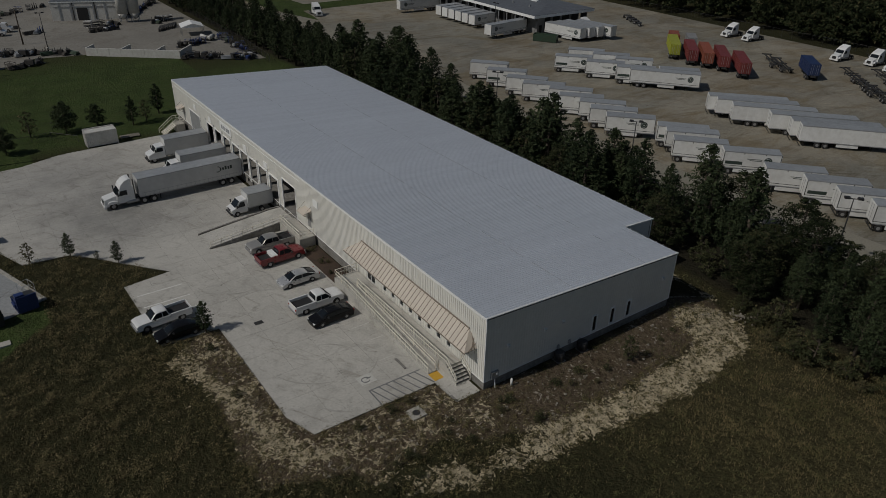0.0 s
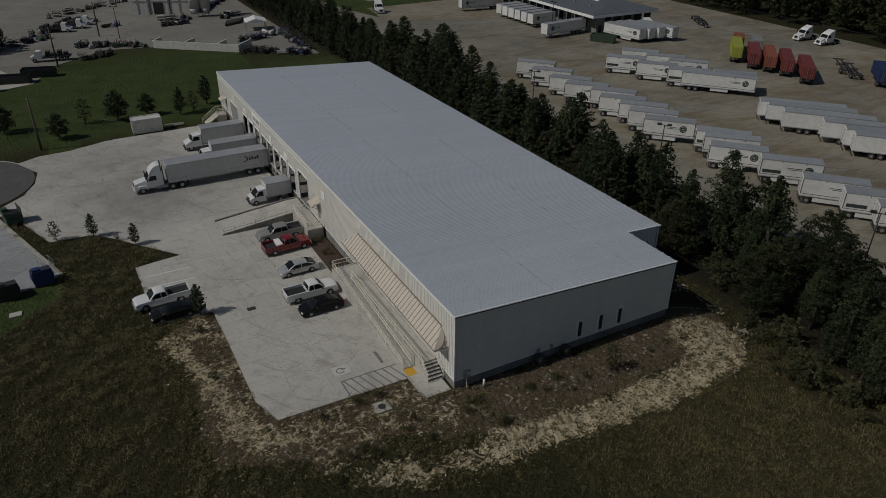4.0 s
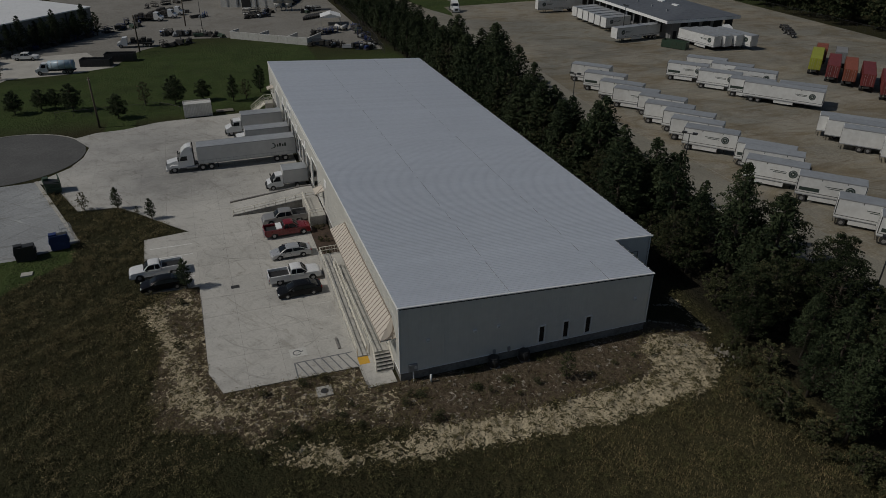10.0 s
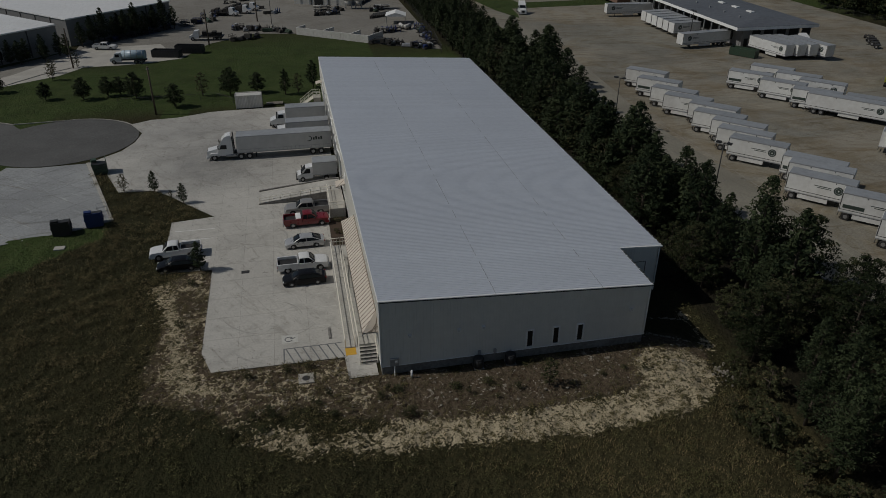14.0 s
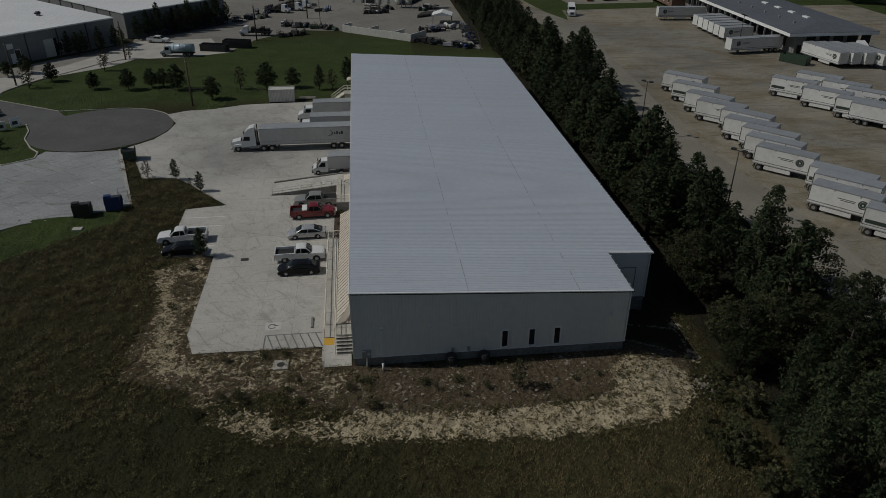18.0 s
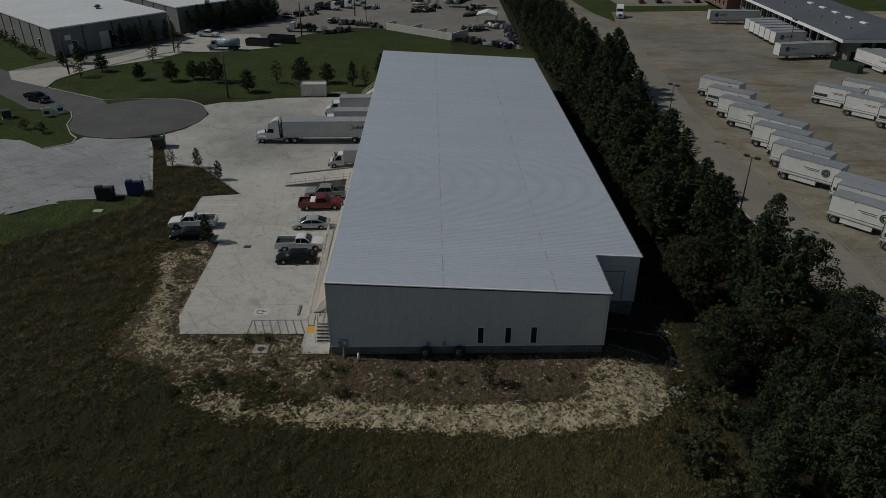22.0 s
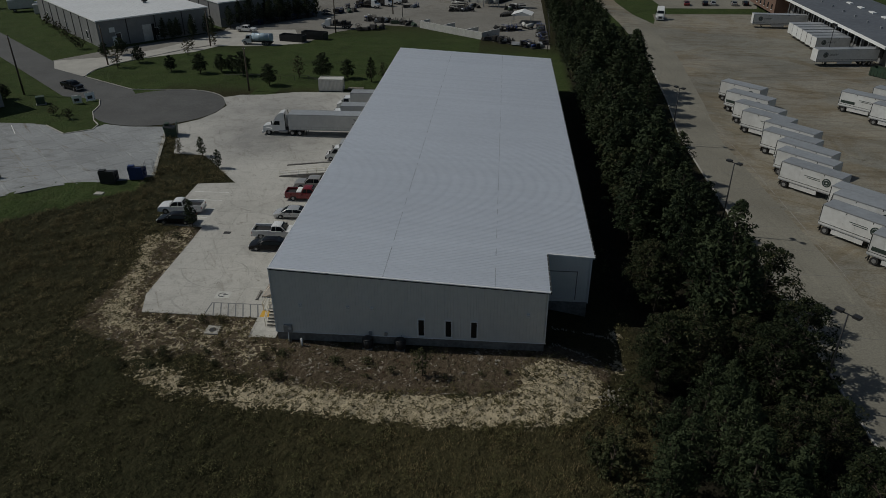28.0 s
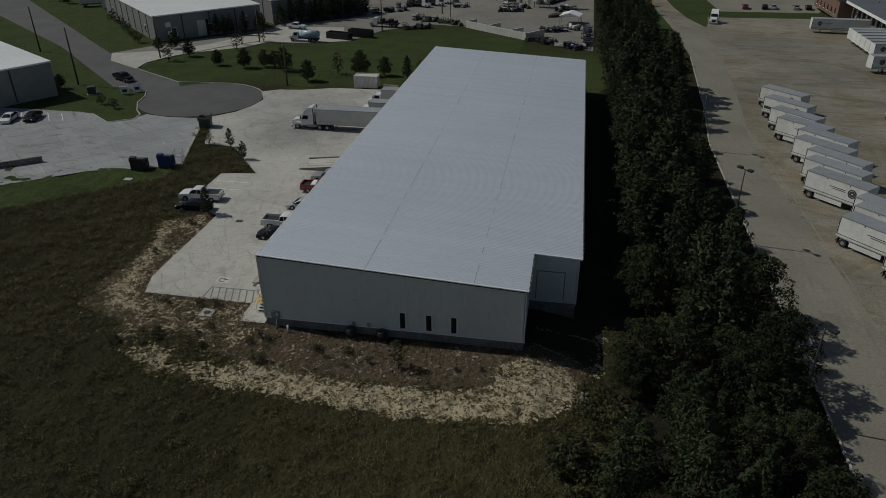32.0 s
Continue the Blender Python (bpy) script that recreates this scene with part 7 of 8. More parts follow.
# ---- neighbouring buildings ----
def shed_building(name, label, outline, h, wall, roof, windows=0, ridge=0.0):
    t = thing(name, label, "building", "neighbouring buildings", at=pose(0, 0, gz(outline[0][1])))
    bm = B(); prism(bm, outline, -0.2, h); part("wall", bm, M[wall], t)
    c = sum((Vector(q) for q in outline), Vector((0, 0))) / len(outline)
    big = [tuple(c + (Vector(q) - c) * 1.012) for q in outline]
    bm = B(); prism(bm, big, h, h + 0.25); part("fascia", bm, M["trim"], t)
    # ribbed roof
    a, b, d = Vector(big[0]), Vector(big[1]), Vector(big[-1])
    rf = part("roof", boxed(0, 0, h + 0.25, 0.1, 0.1, h + 0.26), M[roof], t, "pale ribbed metal roof")
    rf.location = (c.x, c.y, 0)
    n = max(8, int((b - a).length / 0.9))
    ang = math.degrees(math.atan2((d - a).y, (d - a).x))
    me = boxed(0, 0, 0, (d - a).length, (b - a).length / n - 0.06, 0.05)
    me = mesh_of(me, "roof_panel", M[roof])
    cross = 1 if (d - a).x * (b - a).y - (d - a).y * (b - a).x > 0 else -1
    for i in range(n):
        p = a.lerp(b, i / n) if cross > 0 else a.lerp(b, (i + 1) / n)
        ob = part("roof_panel", me, None, t)
        ob.matrix_basis = pose(p.x, p.y, h + 0.26, 0, 0, ang)
    for e0, e1 in ((outline[0], outline[1]), (outline[-1], outline[0])):
        e0, e1 = Vector(e0), Vector(e1)
        w = e1 - e0
        rot = math.degrees(math.atan2(w.y, w.x))
        k = max(3, int(w.length / 6.5))
        for i in range(1, k):
            p = e0.lerp(e1, i / k)
            ob = part("downpipe", boxed(-0.12, -0.12, 0, 0.12, 0.12, h), M["frame_steel"], t)
            ob.matrix_basis = pose(p.x, p.y, 0, 0, 0, rot)
        for i in range(windows):
            p = e0.lerp(e1, (i + 0.5) / windows)
            ob = part("window", boxed(-0.6, -0.09, 1.0, 0.6, 0.09, 3.0), M["glass"], t)
            ob.matrix_basis = pose(p.x, p.y, 0, 0, 0, rot)
            for q in ((-0.7, 0.9, -0.6, 3.1), (0.6, 0.9, 0.7, 3.1), (-0.6, 0.9, 0.6, 1.0), (-0.6, 3.0, 0.6, 3.1)):
                part("window_frame", boxed(q[0], -0.11, q[1], q[2], 0.11, q[3]), M["trim"], ob)
    return t


def rect(p, q, depth):
    """Outline with the edge p to q and the given depth to its left."""
    p, q = Vector(p), Vector(q)
    n = Vector((-(q - p).y, (q - p).x)).normalized() * depth
    return [tuple(p), tuple(q), tuple(q + n), tuple(p + n)]


shed_building("neighbour_warehouse", "grey metal warehouse with white ribbed roof across the lawn", rect((-81.5, 122.0), (-60.8, 143.6), 52), 6.4, "far_wall", "far_roof", windows=3)
shed_building("neighbour_warehouse", "grey metal warehouse with white roof beside the equipment yard", rect((-60.1, 150.6), (-37.6, 173.2), 55), 6.6, "far_wall", "far_roof", windows=0)
shed_building("neighbour_warehouse", "grey metal building with pale roof on the next lot", rect((-90.5, 44.6), (-74.0, 70.8), 46), 6.5, "far_wall", "far_roof", windows=0)
shed_building("equipment_shop", "white workshop with slate roof in the equipment yard", rect((-1.7, 204.9), (15.3, 198.0), 22), 5.2, "cont_white", "blue_roof", windows=0)

vent = thing("roof_ventilator", "small dark roof ventilator on the grey warehouse", "roof vent", at=pose(-80.5, 148.0, gz(122) + 6.5))
bm = B(); tube(bm, (0, 0, 0), (0, 0, 0.7), 0.5, n=12); part("stack", bm, M["galv"], vent)
bm = B(); tube(bm, (0, 0, 0.7), (0, 0, 1.2), 0.9, 0.5, n=12); part("cowl", bm, M["frame_steel"], vent)
box_truck("white box truck parked beside the grey warehouse", at_ground(-124.0, 163.0, 33), length=7.5, top=3.7, body="cont_white")
box_truck("white box truck parked beside the grey warehouse", at_ground(-137.0, 170.0, 33), length=7.5, top=3.7, body="cont_white")
fl = part("open_lid", boxed(0.95, -1.0, 1.2, 1.05, 1.0, 2.3), M["green_bin"], next(o for o in bpy.data.objects if o.get("label", "").startswith("dark green waste")), "open dark green lid")

wh = next(o for o in bpy.data.objects if o.get("label", "").startswith("grey metal warehouse with white ribbed"))
e0, e1 = Vector((-81.5, 122.0)), Vector((-60.8, 143.6))
for f, z0, z1, w, mm, nm in ((0.13, 0.0, 2.3, 1.1, "trim", "entrance_door"), (0.12, 3.4, 4.6, 1.4, "trim", "wall_sign"), (0.42, 0.0, 4.2, 2.4, "cont_white", "roll_up_door"), (0.84, 2.6, 4.2, 1.3, "cont_white", "vent_panel"), (0.47, 0.0, 4.2, 0.9, "glass", "glazed_strip")):
    q = e0.lerp(e1, f)
    ob = part(nm, boxed(-w / 2, -0.14, z0, w / 2, 0.1, z1), M[mm], wh)
    ob.matrix_basis = pose(q.x, q.y, 0, 0, 0, 46.2)


# ---- equipment yard ----
bay = thing("storage_bay_wall", "long white concrete block wall with bay dividers", "wall")
p, q = Vector((-2.6, 154.4)), Vector((15.7, 139.3))
ang = math.degrees(math.atan2(q.y - p.y, q.x - p.x))
for i in range(8):
    a = p.lerp(q, i / 8)
    ob = part("wall_panel", boxed(0.02, -0.15, 0, (q - p).length / 8 - 0.03, 0.15, 1.9), M["cont_white"], bay)
    ob.matrix_basis = pose(a.x, a.y, gz(a.y), 0, 0, ang)
for i, ln in ((0, 4), (3, 5), (6, 5), (8, 7)):
    a = p.lerp(q, i / 8)
    ob = part("divider", boxed(0.16, -0.15, 0, ln, 0.15, 1.9), M["cont_white"], bay)
    ob.matrix_basis = pose(a.x, a.y, gz(a.y), 0, 0, ang + 90)
for x, y in ((15.5, 192.6), (18.7, 191.9)):
    t = thing("silo", "tall white cylindrical storage silo on legs", "silo", "silos", at=at_ground(x, y, 0))
    bm = B(); tube(bm, (0, 0, 2.5), (0, 0, 13), 1.5, n=20); part("shell", bm, M["cont_white"], t)
    bm = B(); tube(bm, (0, 0, 13), (0, 0, 13.8), 1.5, 0.3, n=20); part("dome", bm, M["cont_white"], t)
    bm = B(); tube(bm, (0, 0, 0.8), (0, 0, 2.5), 0.3, 1.5, n=20); part("hopper", bm, M["cont_white"], t)
    for k in range(4):
        a = math.pi / 4 + k * math.pi / 2
        bm = B(); tube(bm, (1.3 * math.cos(a), 1.3 * math.sin(a), -0.1), (1.3 * math.cos(a), 1.3 * math.sin(a), 3.0), 0.1); part("leg", bm, M["galv"], t)
cp = thing("carport", "white gabled canopy on thin posts", "canopy", at=at_ground(27.0, 165.5, 80))
for s in (-1, 1):
    bm = B(); quad(bm, [(-2.8, 0, 3.3), (2.8, 0, 3.3), (2.8, s * 3.0, 2.4), (-2.8, s * 3.0, 2.4)][::s], 0.08); part("roof_slope", bm, M["trim"], cp)
    for x in (-2.6, 0.0, 2.6):
        bm = B(); tube(bm, (x, s * 2.8, 0), (x, s * 2.8, 2.5), 0.07); part("post", bm, M["galv"], cp)
for x in (-2.82, 2.78):
    bm = B()
    side(bm, [(-2.9, 2.3), (2.9, 2.3), (0, 3.25)], 0, 0.04)
    me = mesh_of(bm, "gable", M["trim"])
    me.transform(Matrix(((0, 1, 0, x), (1, 0, 0, 0), (0, 0, 1, 0), (0, 0, 0, 1))))
    me.flip_normals()
    part("gable", me, None, cp)

shop = next(o for o in bpy.data.objects if o.name.startswith("equipment_shop"))
e0, e1 = Vector((-1.7, 204.9)), Vector((15.3, 198.0))
ang = math.degrees(math.atan2(e1.y - e0.y, e1.x - e0.x))
# the open doorway is a solid panel, the shade inside given as near-black
for f, z0, z1, w, mm, nm in ((0.47, 0.0, 3.6, 3.0, "dark", "open_doorway"), (0.13, 0.0, 5.0, 0.4, "galv", "pilaster"), (0.30, 0.0, 5.0, 0.4, "galv", "pilaster"), (0.64, 0.0, 5.0, 0.4, "galv", "pilaster"), (0.82, 0.0, 5.0, 0.4, "galv", "pilaster"), (0.5, 3.9, 4.1, 16.5, "galv", "wall_rail")):
    q = e0.lerp(e1, f)
    ob = part(nm, boxed(-w / 2, -0.12, z0, w / 2, 0.08, z1), M[mm], shop)
    ob.matrix_basis = pose(q.x, q.y, 0, 0, 0, ang)

rng = random.Random(4)
def frame_bars(bm, l, w, h, r=0.05):
    """The twelve edges of a box as bars."""
    c = [(x, y, z) for x in (-l / 2, l / 2) for y in (-w / 2, w / 2) for z in (0.02, h)]
    for p in range(8):
        for q in range(p + 1, 8):
            if sum(abs(a - b) > 0.01 for a, b in zip(c[p], c[q])) == 1:
                tube(bm, c[p], c[q], r, n=4)


PAINTS = ("rust", "frame_steel", "rust", "rust", "frame_steel", "green_bin", "rust", "navy", "frame_steel", "galv")


def machine(x, y, yaw, k, group="yard machinery"):
    """Oilfield-like yard equipment; k picks the make-up and the paint."""
    paint, other = PAINTS[k % 10], PAINTS[(k * 3 + 1) % 10]
    at = at_ground(x, y, yaw)
    kind = k % 6
    if kind == 0:
        t = thing("pump_skid", "weathered pump skid with engine and tank", "machinery", group, at=at)
        part("skid", boxed(-1.2, -0.7, 0.0, 1.2, 0.7, 0.2), M["frame_steel"], t)
        part("engine", boxed(-1.1, -0.5, 0.2, -0.1, 0.5, 1.25, bevel=0.06), M[paint], t)
        bm = B(); tube(bm, (0.0, 0, 0.75), (1.15, 0, 0.75), 0.4, n=10); part("tank", bm, M[other], t)
        bm = B(); tube(bm, (-0.8, 0.2, 1.2), (-0.8, 0.2, 1.9), 0.06, n=5); part("exhaust", bm, M["frame_steel"], t)
    elif kind == 1:
        t = thing("equipment_rack", "open steel rack with pipes on it", "rack", group, at=at)
        bm = B(); frame_bars(bm, 2.2, 1.2, 1.6); part("rack_frame", bm, M[paint], t)
        for i, z in enumerate((0.3, 1.05)):
            bm = B()
            for q in range(3):
                tube(bm, (-1.25, -0.35 + q * 0.35, z), (1.25, -0.35 + q * 0.35, z), 0.14, n=6)
            part("pipe_layer", bm, M[other], t)["kind"] = "stuff"
    elif kind == 2:
        t = thing("storage_tank", "horizontal tank lying on saddles", "tank", group, at=at)
        bm = B(); tube(bm, (-1.3, 0, 0.95), (1.3, 0, 0.95), 0.55, n=14)
        for sx in (-1, 1):
            tube(bm, (sx * 1.3, 0, 0.95), (sx * 1.55, 0, 0.95), 0.55, 0.25, n=14)
        part("tank", bm, M["cont_white" if k % 4 else "galv"], t)
        for sx in (-0.8, 0.8):
            part("saddle", boxed(sx - 0.1, -0.5, 0, sx + 0.1, 0.5, 0.5), M["frame_steel"], t)
    elif kind == 3:
        t = thing("pipe_stack", "stack of pipes on timber bearers", "pipe stack", group, at=at)
        bm = B()
        for row in range(3):
            for q in range(5 - row):
                tube(bm, (-1.6, -0.56 + row * 0.14 + q * 0.28, 0.28 + row * 0.24), (1.6, -0.56 + row * 0.14 + q * 0.28, 0.28 + row * 0.24), 0.13, n=6)
        part("pipe_load", bm, M[paint], t)["kind"] = "stuff"
        for sx in (-1.0, 1.0):
            part("bearer", boxed(sx - 0.08, -0.8, 0, sx + 0.08, 0.8, 0.14), M["wood"], t)
    elif kind == 4:
        t = thing("generator_trailer", "small wheeled generator trailer", "machinery", group, at=at)
        part("housing", boxed(-0.9, -0.55, 0.45, 0.9, 0.55, 1.5, bevel=0.08), M[other], t)
        part("drawbar", boxed(0.9, -0.05, 0.45, 2.0, 0.05, 0.55), M["frame_steel"], t)
        for sy in (-1, 1):
            wheel(t, 0, sy * 0.65, 0.33, 0.2)
    else:
        t = thing("valve_stand", "upright valve stands on a dark pallet", "machinery", group, at=at)
        part("pallet", boxed(-0.9, -0.6, 0.0, 0.9, 0.6, 0.16), M["frame_steel"], t)
        bm = B()
        for q in range(3):
            tube(bm, (-0.6 + q * 0.6, 0, 0.16), (-0.6 + q * 0.6, 0, 1.5 + 0.25 * (q % 2)), 0.16, 0.1, n=7)
            tube(bm, (-0.6 + q * 0.6, -0.4, 1.0), (-0.6 + q * 0.6, 0.4, 1.0), 0.12, n=6)
        part("valve_rack", bm, M[paint], t)["kind"] = "stuff"
    return t


protos = {}


def place_machine(x, y, yaw, k):
    if k not in protos:
        protos[k] = machine(x, y, yaw, k)
    else:
        copy_thing(protos[k], at_ground(x, y, yaw))


def row_of(p, q, n, jitter=0.5, kinds=None):
    for i in range(n):
        t = (i + rng.uniform(0.2, 0.8)) / n
        place_machine(p[0] + (q[0] - p[0]) * t + rng.uniform(-jitter, jitter), p[1] + (q[1] - p[1]) * t + rng.uniform(-jitter, jitter), rng.uniform(0, 360), rng.choice(kinds or (0, 1, 3, 4, 5, 6, 7, 9, 10, 11, 12, 13, 15, 17, 19, 21, 23)))


row_of((16.8, 139.4), (29.9, 129.4), 13)
row_of((31.4, 132.0), (32.0, 158.0), 12)
row_of((18.4, 151.4), (26.0, 152.4), 9, kinds=(5, 11, 0, 17, 1, 7))
row_of((26.8, 156.5), (29.6, 155.0), 2, 0.2, kinds=(2,))
row_of((21.0, 186.5), (28.0, 188.5), 7, 1.2)
row_of((3.8, 183.0), (11.1, 182.6), 9)
row_of((4.0, 191.0), (13.5, 190.2), 5)
row_of((-20.0, 148.9), (-12.4, 152.6), 7)
row_of((-20.7, 165.1), (-4.8, 157.6), 17, 0.7)
row_of((-51.9, 154.1), (-37.5, 169.9), 16)
row_of((-31.4, 183.3), (-12.0, 199.6), 13)
row_of((-35.5, 172.1), (-25.1, 181.2), 8)
row_of((-10.6, 188.0), (-7.0, 189.0), 3)
row_of((-25.3, 209.5), (0.1, 233.0), 12)
row_of((19.1, 199.0), (32.1, 222.2), 12)
drum_mesh = None
for row in range(4):
    for i in range(8):
        if drum_mesh is None:
            bm = B(); tube(bm, (0, 0, 0), (0, 0, 0.88), 0.3, n=10)
            for z in (0.0, 0.29, 0.58, 0.86):
                tube(bm, (0, 0, z), (0, 0, z + 0.03), 0.325, n=10)
            drum_mesh = mesh_of(bm, "oil_drum", M["frame_steel"])
        ob = tagged(new("oil_drum", drum_mesh), "dark steel drum in a row on the yard", "drum", "oil drums")
        ob.matrix_basis = at_ground(20.4 + i * 0.72 + row * 0.5, 173.6 + i * 0.42 + row * 1.25, rng.uniform(0, 90))

tk = thing("tanker_truck", "white truck with pale blue cylindrical tank", "truck", at=at_ground(-38.8, 128.6, 175))
part("frame_rail", boxed(-0.5, -0.45, 0.7, 6.8, 0.45, 0.95), M["frame_steel"], tk)
bm = B(); tube(bm, (-0.3, 0, 1.95), (4.9, 0, 1.95), 1.0, n=18); part("tank", bm, M["tank_blue"], tk, "pale blue tank")
for x in (0.2, 1.5, 2.8, 4.2):
    bm = B(); tube(bm, (x - 0.05, 0, 1.95), (x + 0.05, 0, 1.95), 1.03, n=18); part("band", bm, M["steel"], tk)
bm = B(); side(bm, [(5.1, 0.6), (7.6, 0.6), (7.65, 1.25), (6.7, 1.6), (6.35, 2.5), (5.1, 2.6)], -1.1, 1.1, 0.1, 1.2); soften(bm, 0.08, 25); part("cab", bm, M["white"], tk)
bm = B(); quad(bm, [(6.72, -0.85, 1.65), (6.72, 0.85, 1.65), (6.4, 0.8, 2.4), (6.4, -0.8, 2.4)], 0.02); part("windscreen", bm, M["glass"], tk)
for s in (-1, 1):
    bm = B(); pts = [(5.4, s * 1.07, 1.65), (6.4, s * 1.07, 1.65), (6.2, s * 1.0, 2.3), (5.4, s * 1.0, 2.3)]
    quad(bm, pts if s < 0 else pts[::-1], 0.02); part("side_window", bm, M["glass"], tk)
    for x in (0.6, 1.8, 6.8):
        wheel(tk, x, s * 0.95, 0.48, 0.4)


def flat_truck(x, y, yaw, label):
    t = thing("flatbed_truck", label, "truck", "yard trucks", at=at_ground(x, y, yaw))
    part("deck", boxed(-0.5, -1.2, 1.0, 5.6, 1.2, 1.15), M["frame_steel"], t)
    part("frame_rail", boxed(-0.3, -0.45, 0.7, 6.8, 0.45, 1.0), M["frame_steel"], t)
    bm = B(); side(bm, [(5.9, 0.6), (8.3, 0.6), (8.35, 1.25), (7.4, 1.6), (7.05, 2.5), (5.9, 2.6)], -1.1, 1.1, 0.1, 1.2); soften(bm, 0.08, 25); part("cab", bm, M["white"], t)
    bm = B(); quad(bm, [(7.42, -0.85, 1.65), (7.42, 0.85, 1.65), (7.1, 0.8, 2.4), (7.1, -0.8, 2.4)], 0.02); part("windscreen", bm, M["glass"], t)
    for i in range(4):
        part("crate", boxed(0.1 + i * 1.3, -0.9, 1.15, 1.1 + i * 1.3, 0.8, 1.9 + 0.4 * (i % 2), bevel=0.03), M["rust"], t)
    for s in (-1, 1):
        for xx in (0.6, 1.8, 7.5):
            wheel(t, xx, s * 0.95, 0.48, 0.4)


flat_truck(-22.4, 151.4, 174, "white flatbed truck loaded with equipment")
pickup("white", "white service pickup by the grey warehouse", at_ground(-50.8, 145.2, -14), crew=True)
for x, y, lab in ((-27.5, 189.0, "white flatbed truck in the equipment yard"), (-23.5, 192.6, "white work truck in the equipment yard"), (-21.4, 197.2, "white work truck in the equipment yard")):
    flat_truck(x, y, -20, lab)
pickup("car_black", "black pickup truck standing in the street", at_ground(-67.7, 84.1, -30), crew=True)
sedan("white", "white car parked on the next lot", at_ground(-72.2, 54.6, -75))
sedan("car_black", "black car parked on the next lot", at_ground(-68.5, 56.0, -75))
for i, (paint, lab) in enumerate((("red", "red car by the far lawn"), ("car_black", "dark car by the far lawn"), ("silver", "silver car by the far lawn"), ("grey", "grey car by the far lawn"), ("car_black", "black car by the far lawn"))):
    sedan(paint, lab, at_ground((82.8, 88.9, 91.6, 98.6, 102.5)[i], 200.0 + 0.3 * i, 80))

# transformer, and white panels standing in for pipe cages, by the turning circle
tf = thing("transformer_box", "dark green pad-mounted transformer in the grass", "transformer", at=at_ground(-68.2, 73.4, 30))
part("pad", boxed(-0.9, -0.9, -0.1, 0.9, 0.9, 0.08), M["kerb"], tf)
part("cabinet", boxed(-0.75, -0.7, 0.08, 0.75, 0.7, 1.5, bevel=0.05), M["green_bin"], tf)
part("door", boxed(-0.7, -0.74, 0.15, 0.7, -0.7, 1.3), M["green_bin"], tf)
for dx, lean, yaw in ((-0.9, 14, 25), (0.9, -10, 40)):
    sg = thing("sign_board", "white leaning panel with dark markings, standing in for a pipe cage in a rock bed", "sign", "sign boards", at=at_ground(-60.3 + dx, 75.0 + dx * 0.9, yaw))
    ob = part("panel", boxed(-0.85, -0.04, 0.1, 0.85, 0.04, 1.75, bevel=0.02), M["trim"], sg)
    ob.matrix_basis = pose(0, 0, 0, lean)
    part("marking", boxed(-0.5, -0.05, 0.5, 0.4, -0.04, 1.1), M["frame_steel"], ob)
    for x in (-0.7, 0.7):
        part("post", boxed(x - 0.05, -0.05, -0.1, x + 0.05, 0.05, 0.6), M["galv"], sg)
rw = thing("retaining_wall", "low grey block retaining wall at the lot's edge", "wall", at=at_ground(-60.7, 30.5, 37))
for i in range(7):
    part("block", boxed(i * 1.5 + 0.01, -0.15, 0, i * 1.5 + 1.49, 0.15, 0.9, bevel=0.02), M["stem"], rw)

# fences
def fence(points, label, h=1.9, posts=3.0):
    t = thing("chain_link_fence", label, "fence")
    for a, b in zip(points[:-1], points[1:]):
        a, b = Vector((*a, gz(a[1]))), Vector((*b, gz(b[1])))
        n = max(1, int((b - a).length / posts))
        for i in range(n + 1):
            c = a.lerp(b, i / n)
            bm = B(); tube(bm, c, c + Vector((0, 0, h)), 0.035, n=4); part("post", bm, M["frame_steel"], t)
        bm = B()
        tube(bm, a + Vector((0, 0, h)), b + Vector((0, 0, h)), 0.03, n=4)
        part("top_rail", bm, M["frame_steel"], t)
        bm = B()
        d = (b - a)
        k = int(d.length / 0.6)
        for i in range(k):
            p0, p1 = a + d * (i / k), a + d * ((i + 1) / k)
            tube(bm, p0, p1 + Vector((0, 0, h)), 0.008, n=3, caps=False)
            tube(bm, p1, p0 + Vector((0, 0, h)), 0.008, n=3, caps=False)
        part("mesh", bm, M["frame_steel"], t)


fence([(32.2, 124.0), (33.8, 142.0), (35.0, 175.0), (36.6, 207.0)], "chain link fence beside the tree strip")
fence([(164.6, 21.3), (167.2, 116.7), (167.5, 160.0)], "dark chain link fence below the woods", h=2.2)
fence([(-38.8, 93.5), (-20.4, 94.2), (-16.9, 90.0)], "thin wire fence across the lawn", h=1.2)


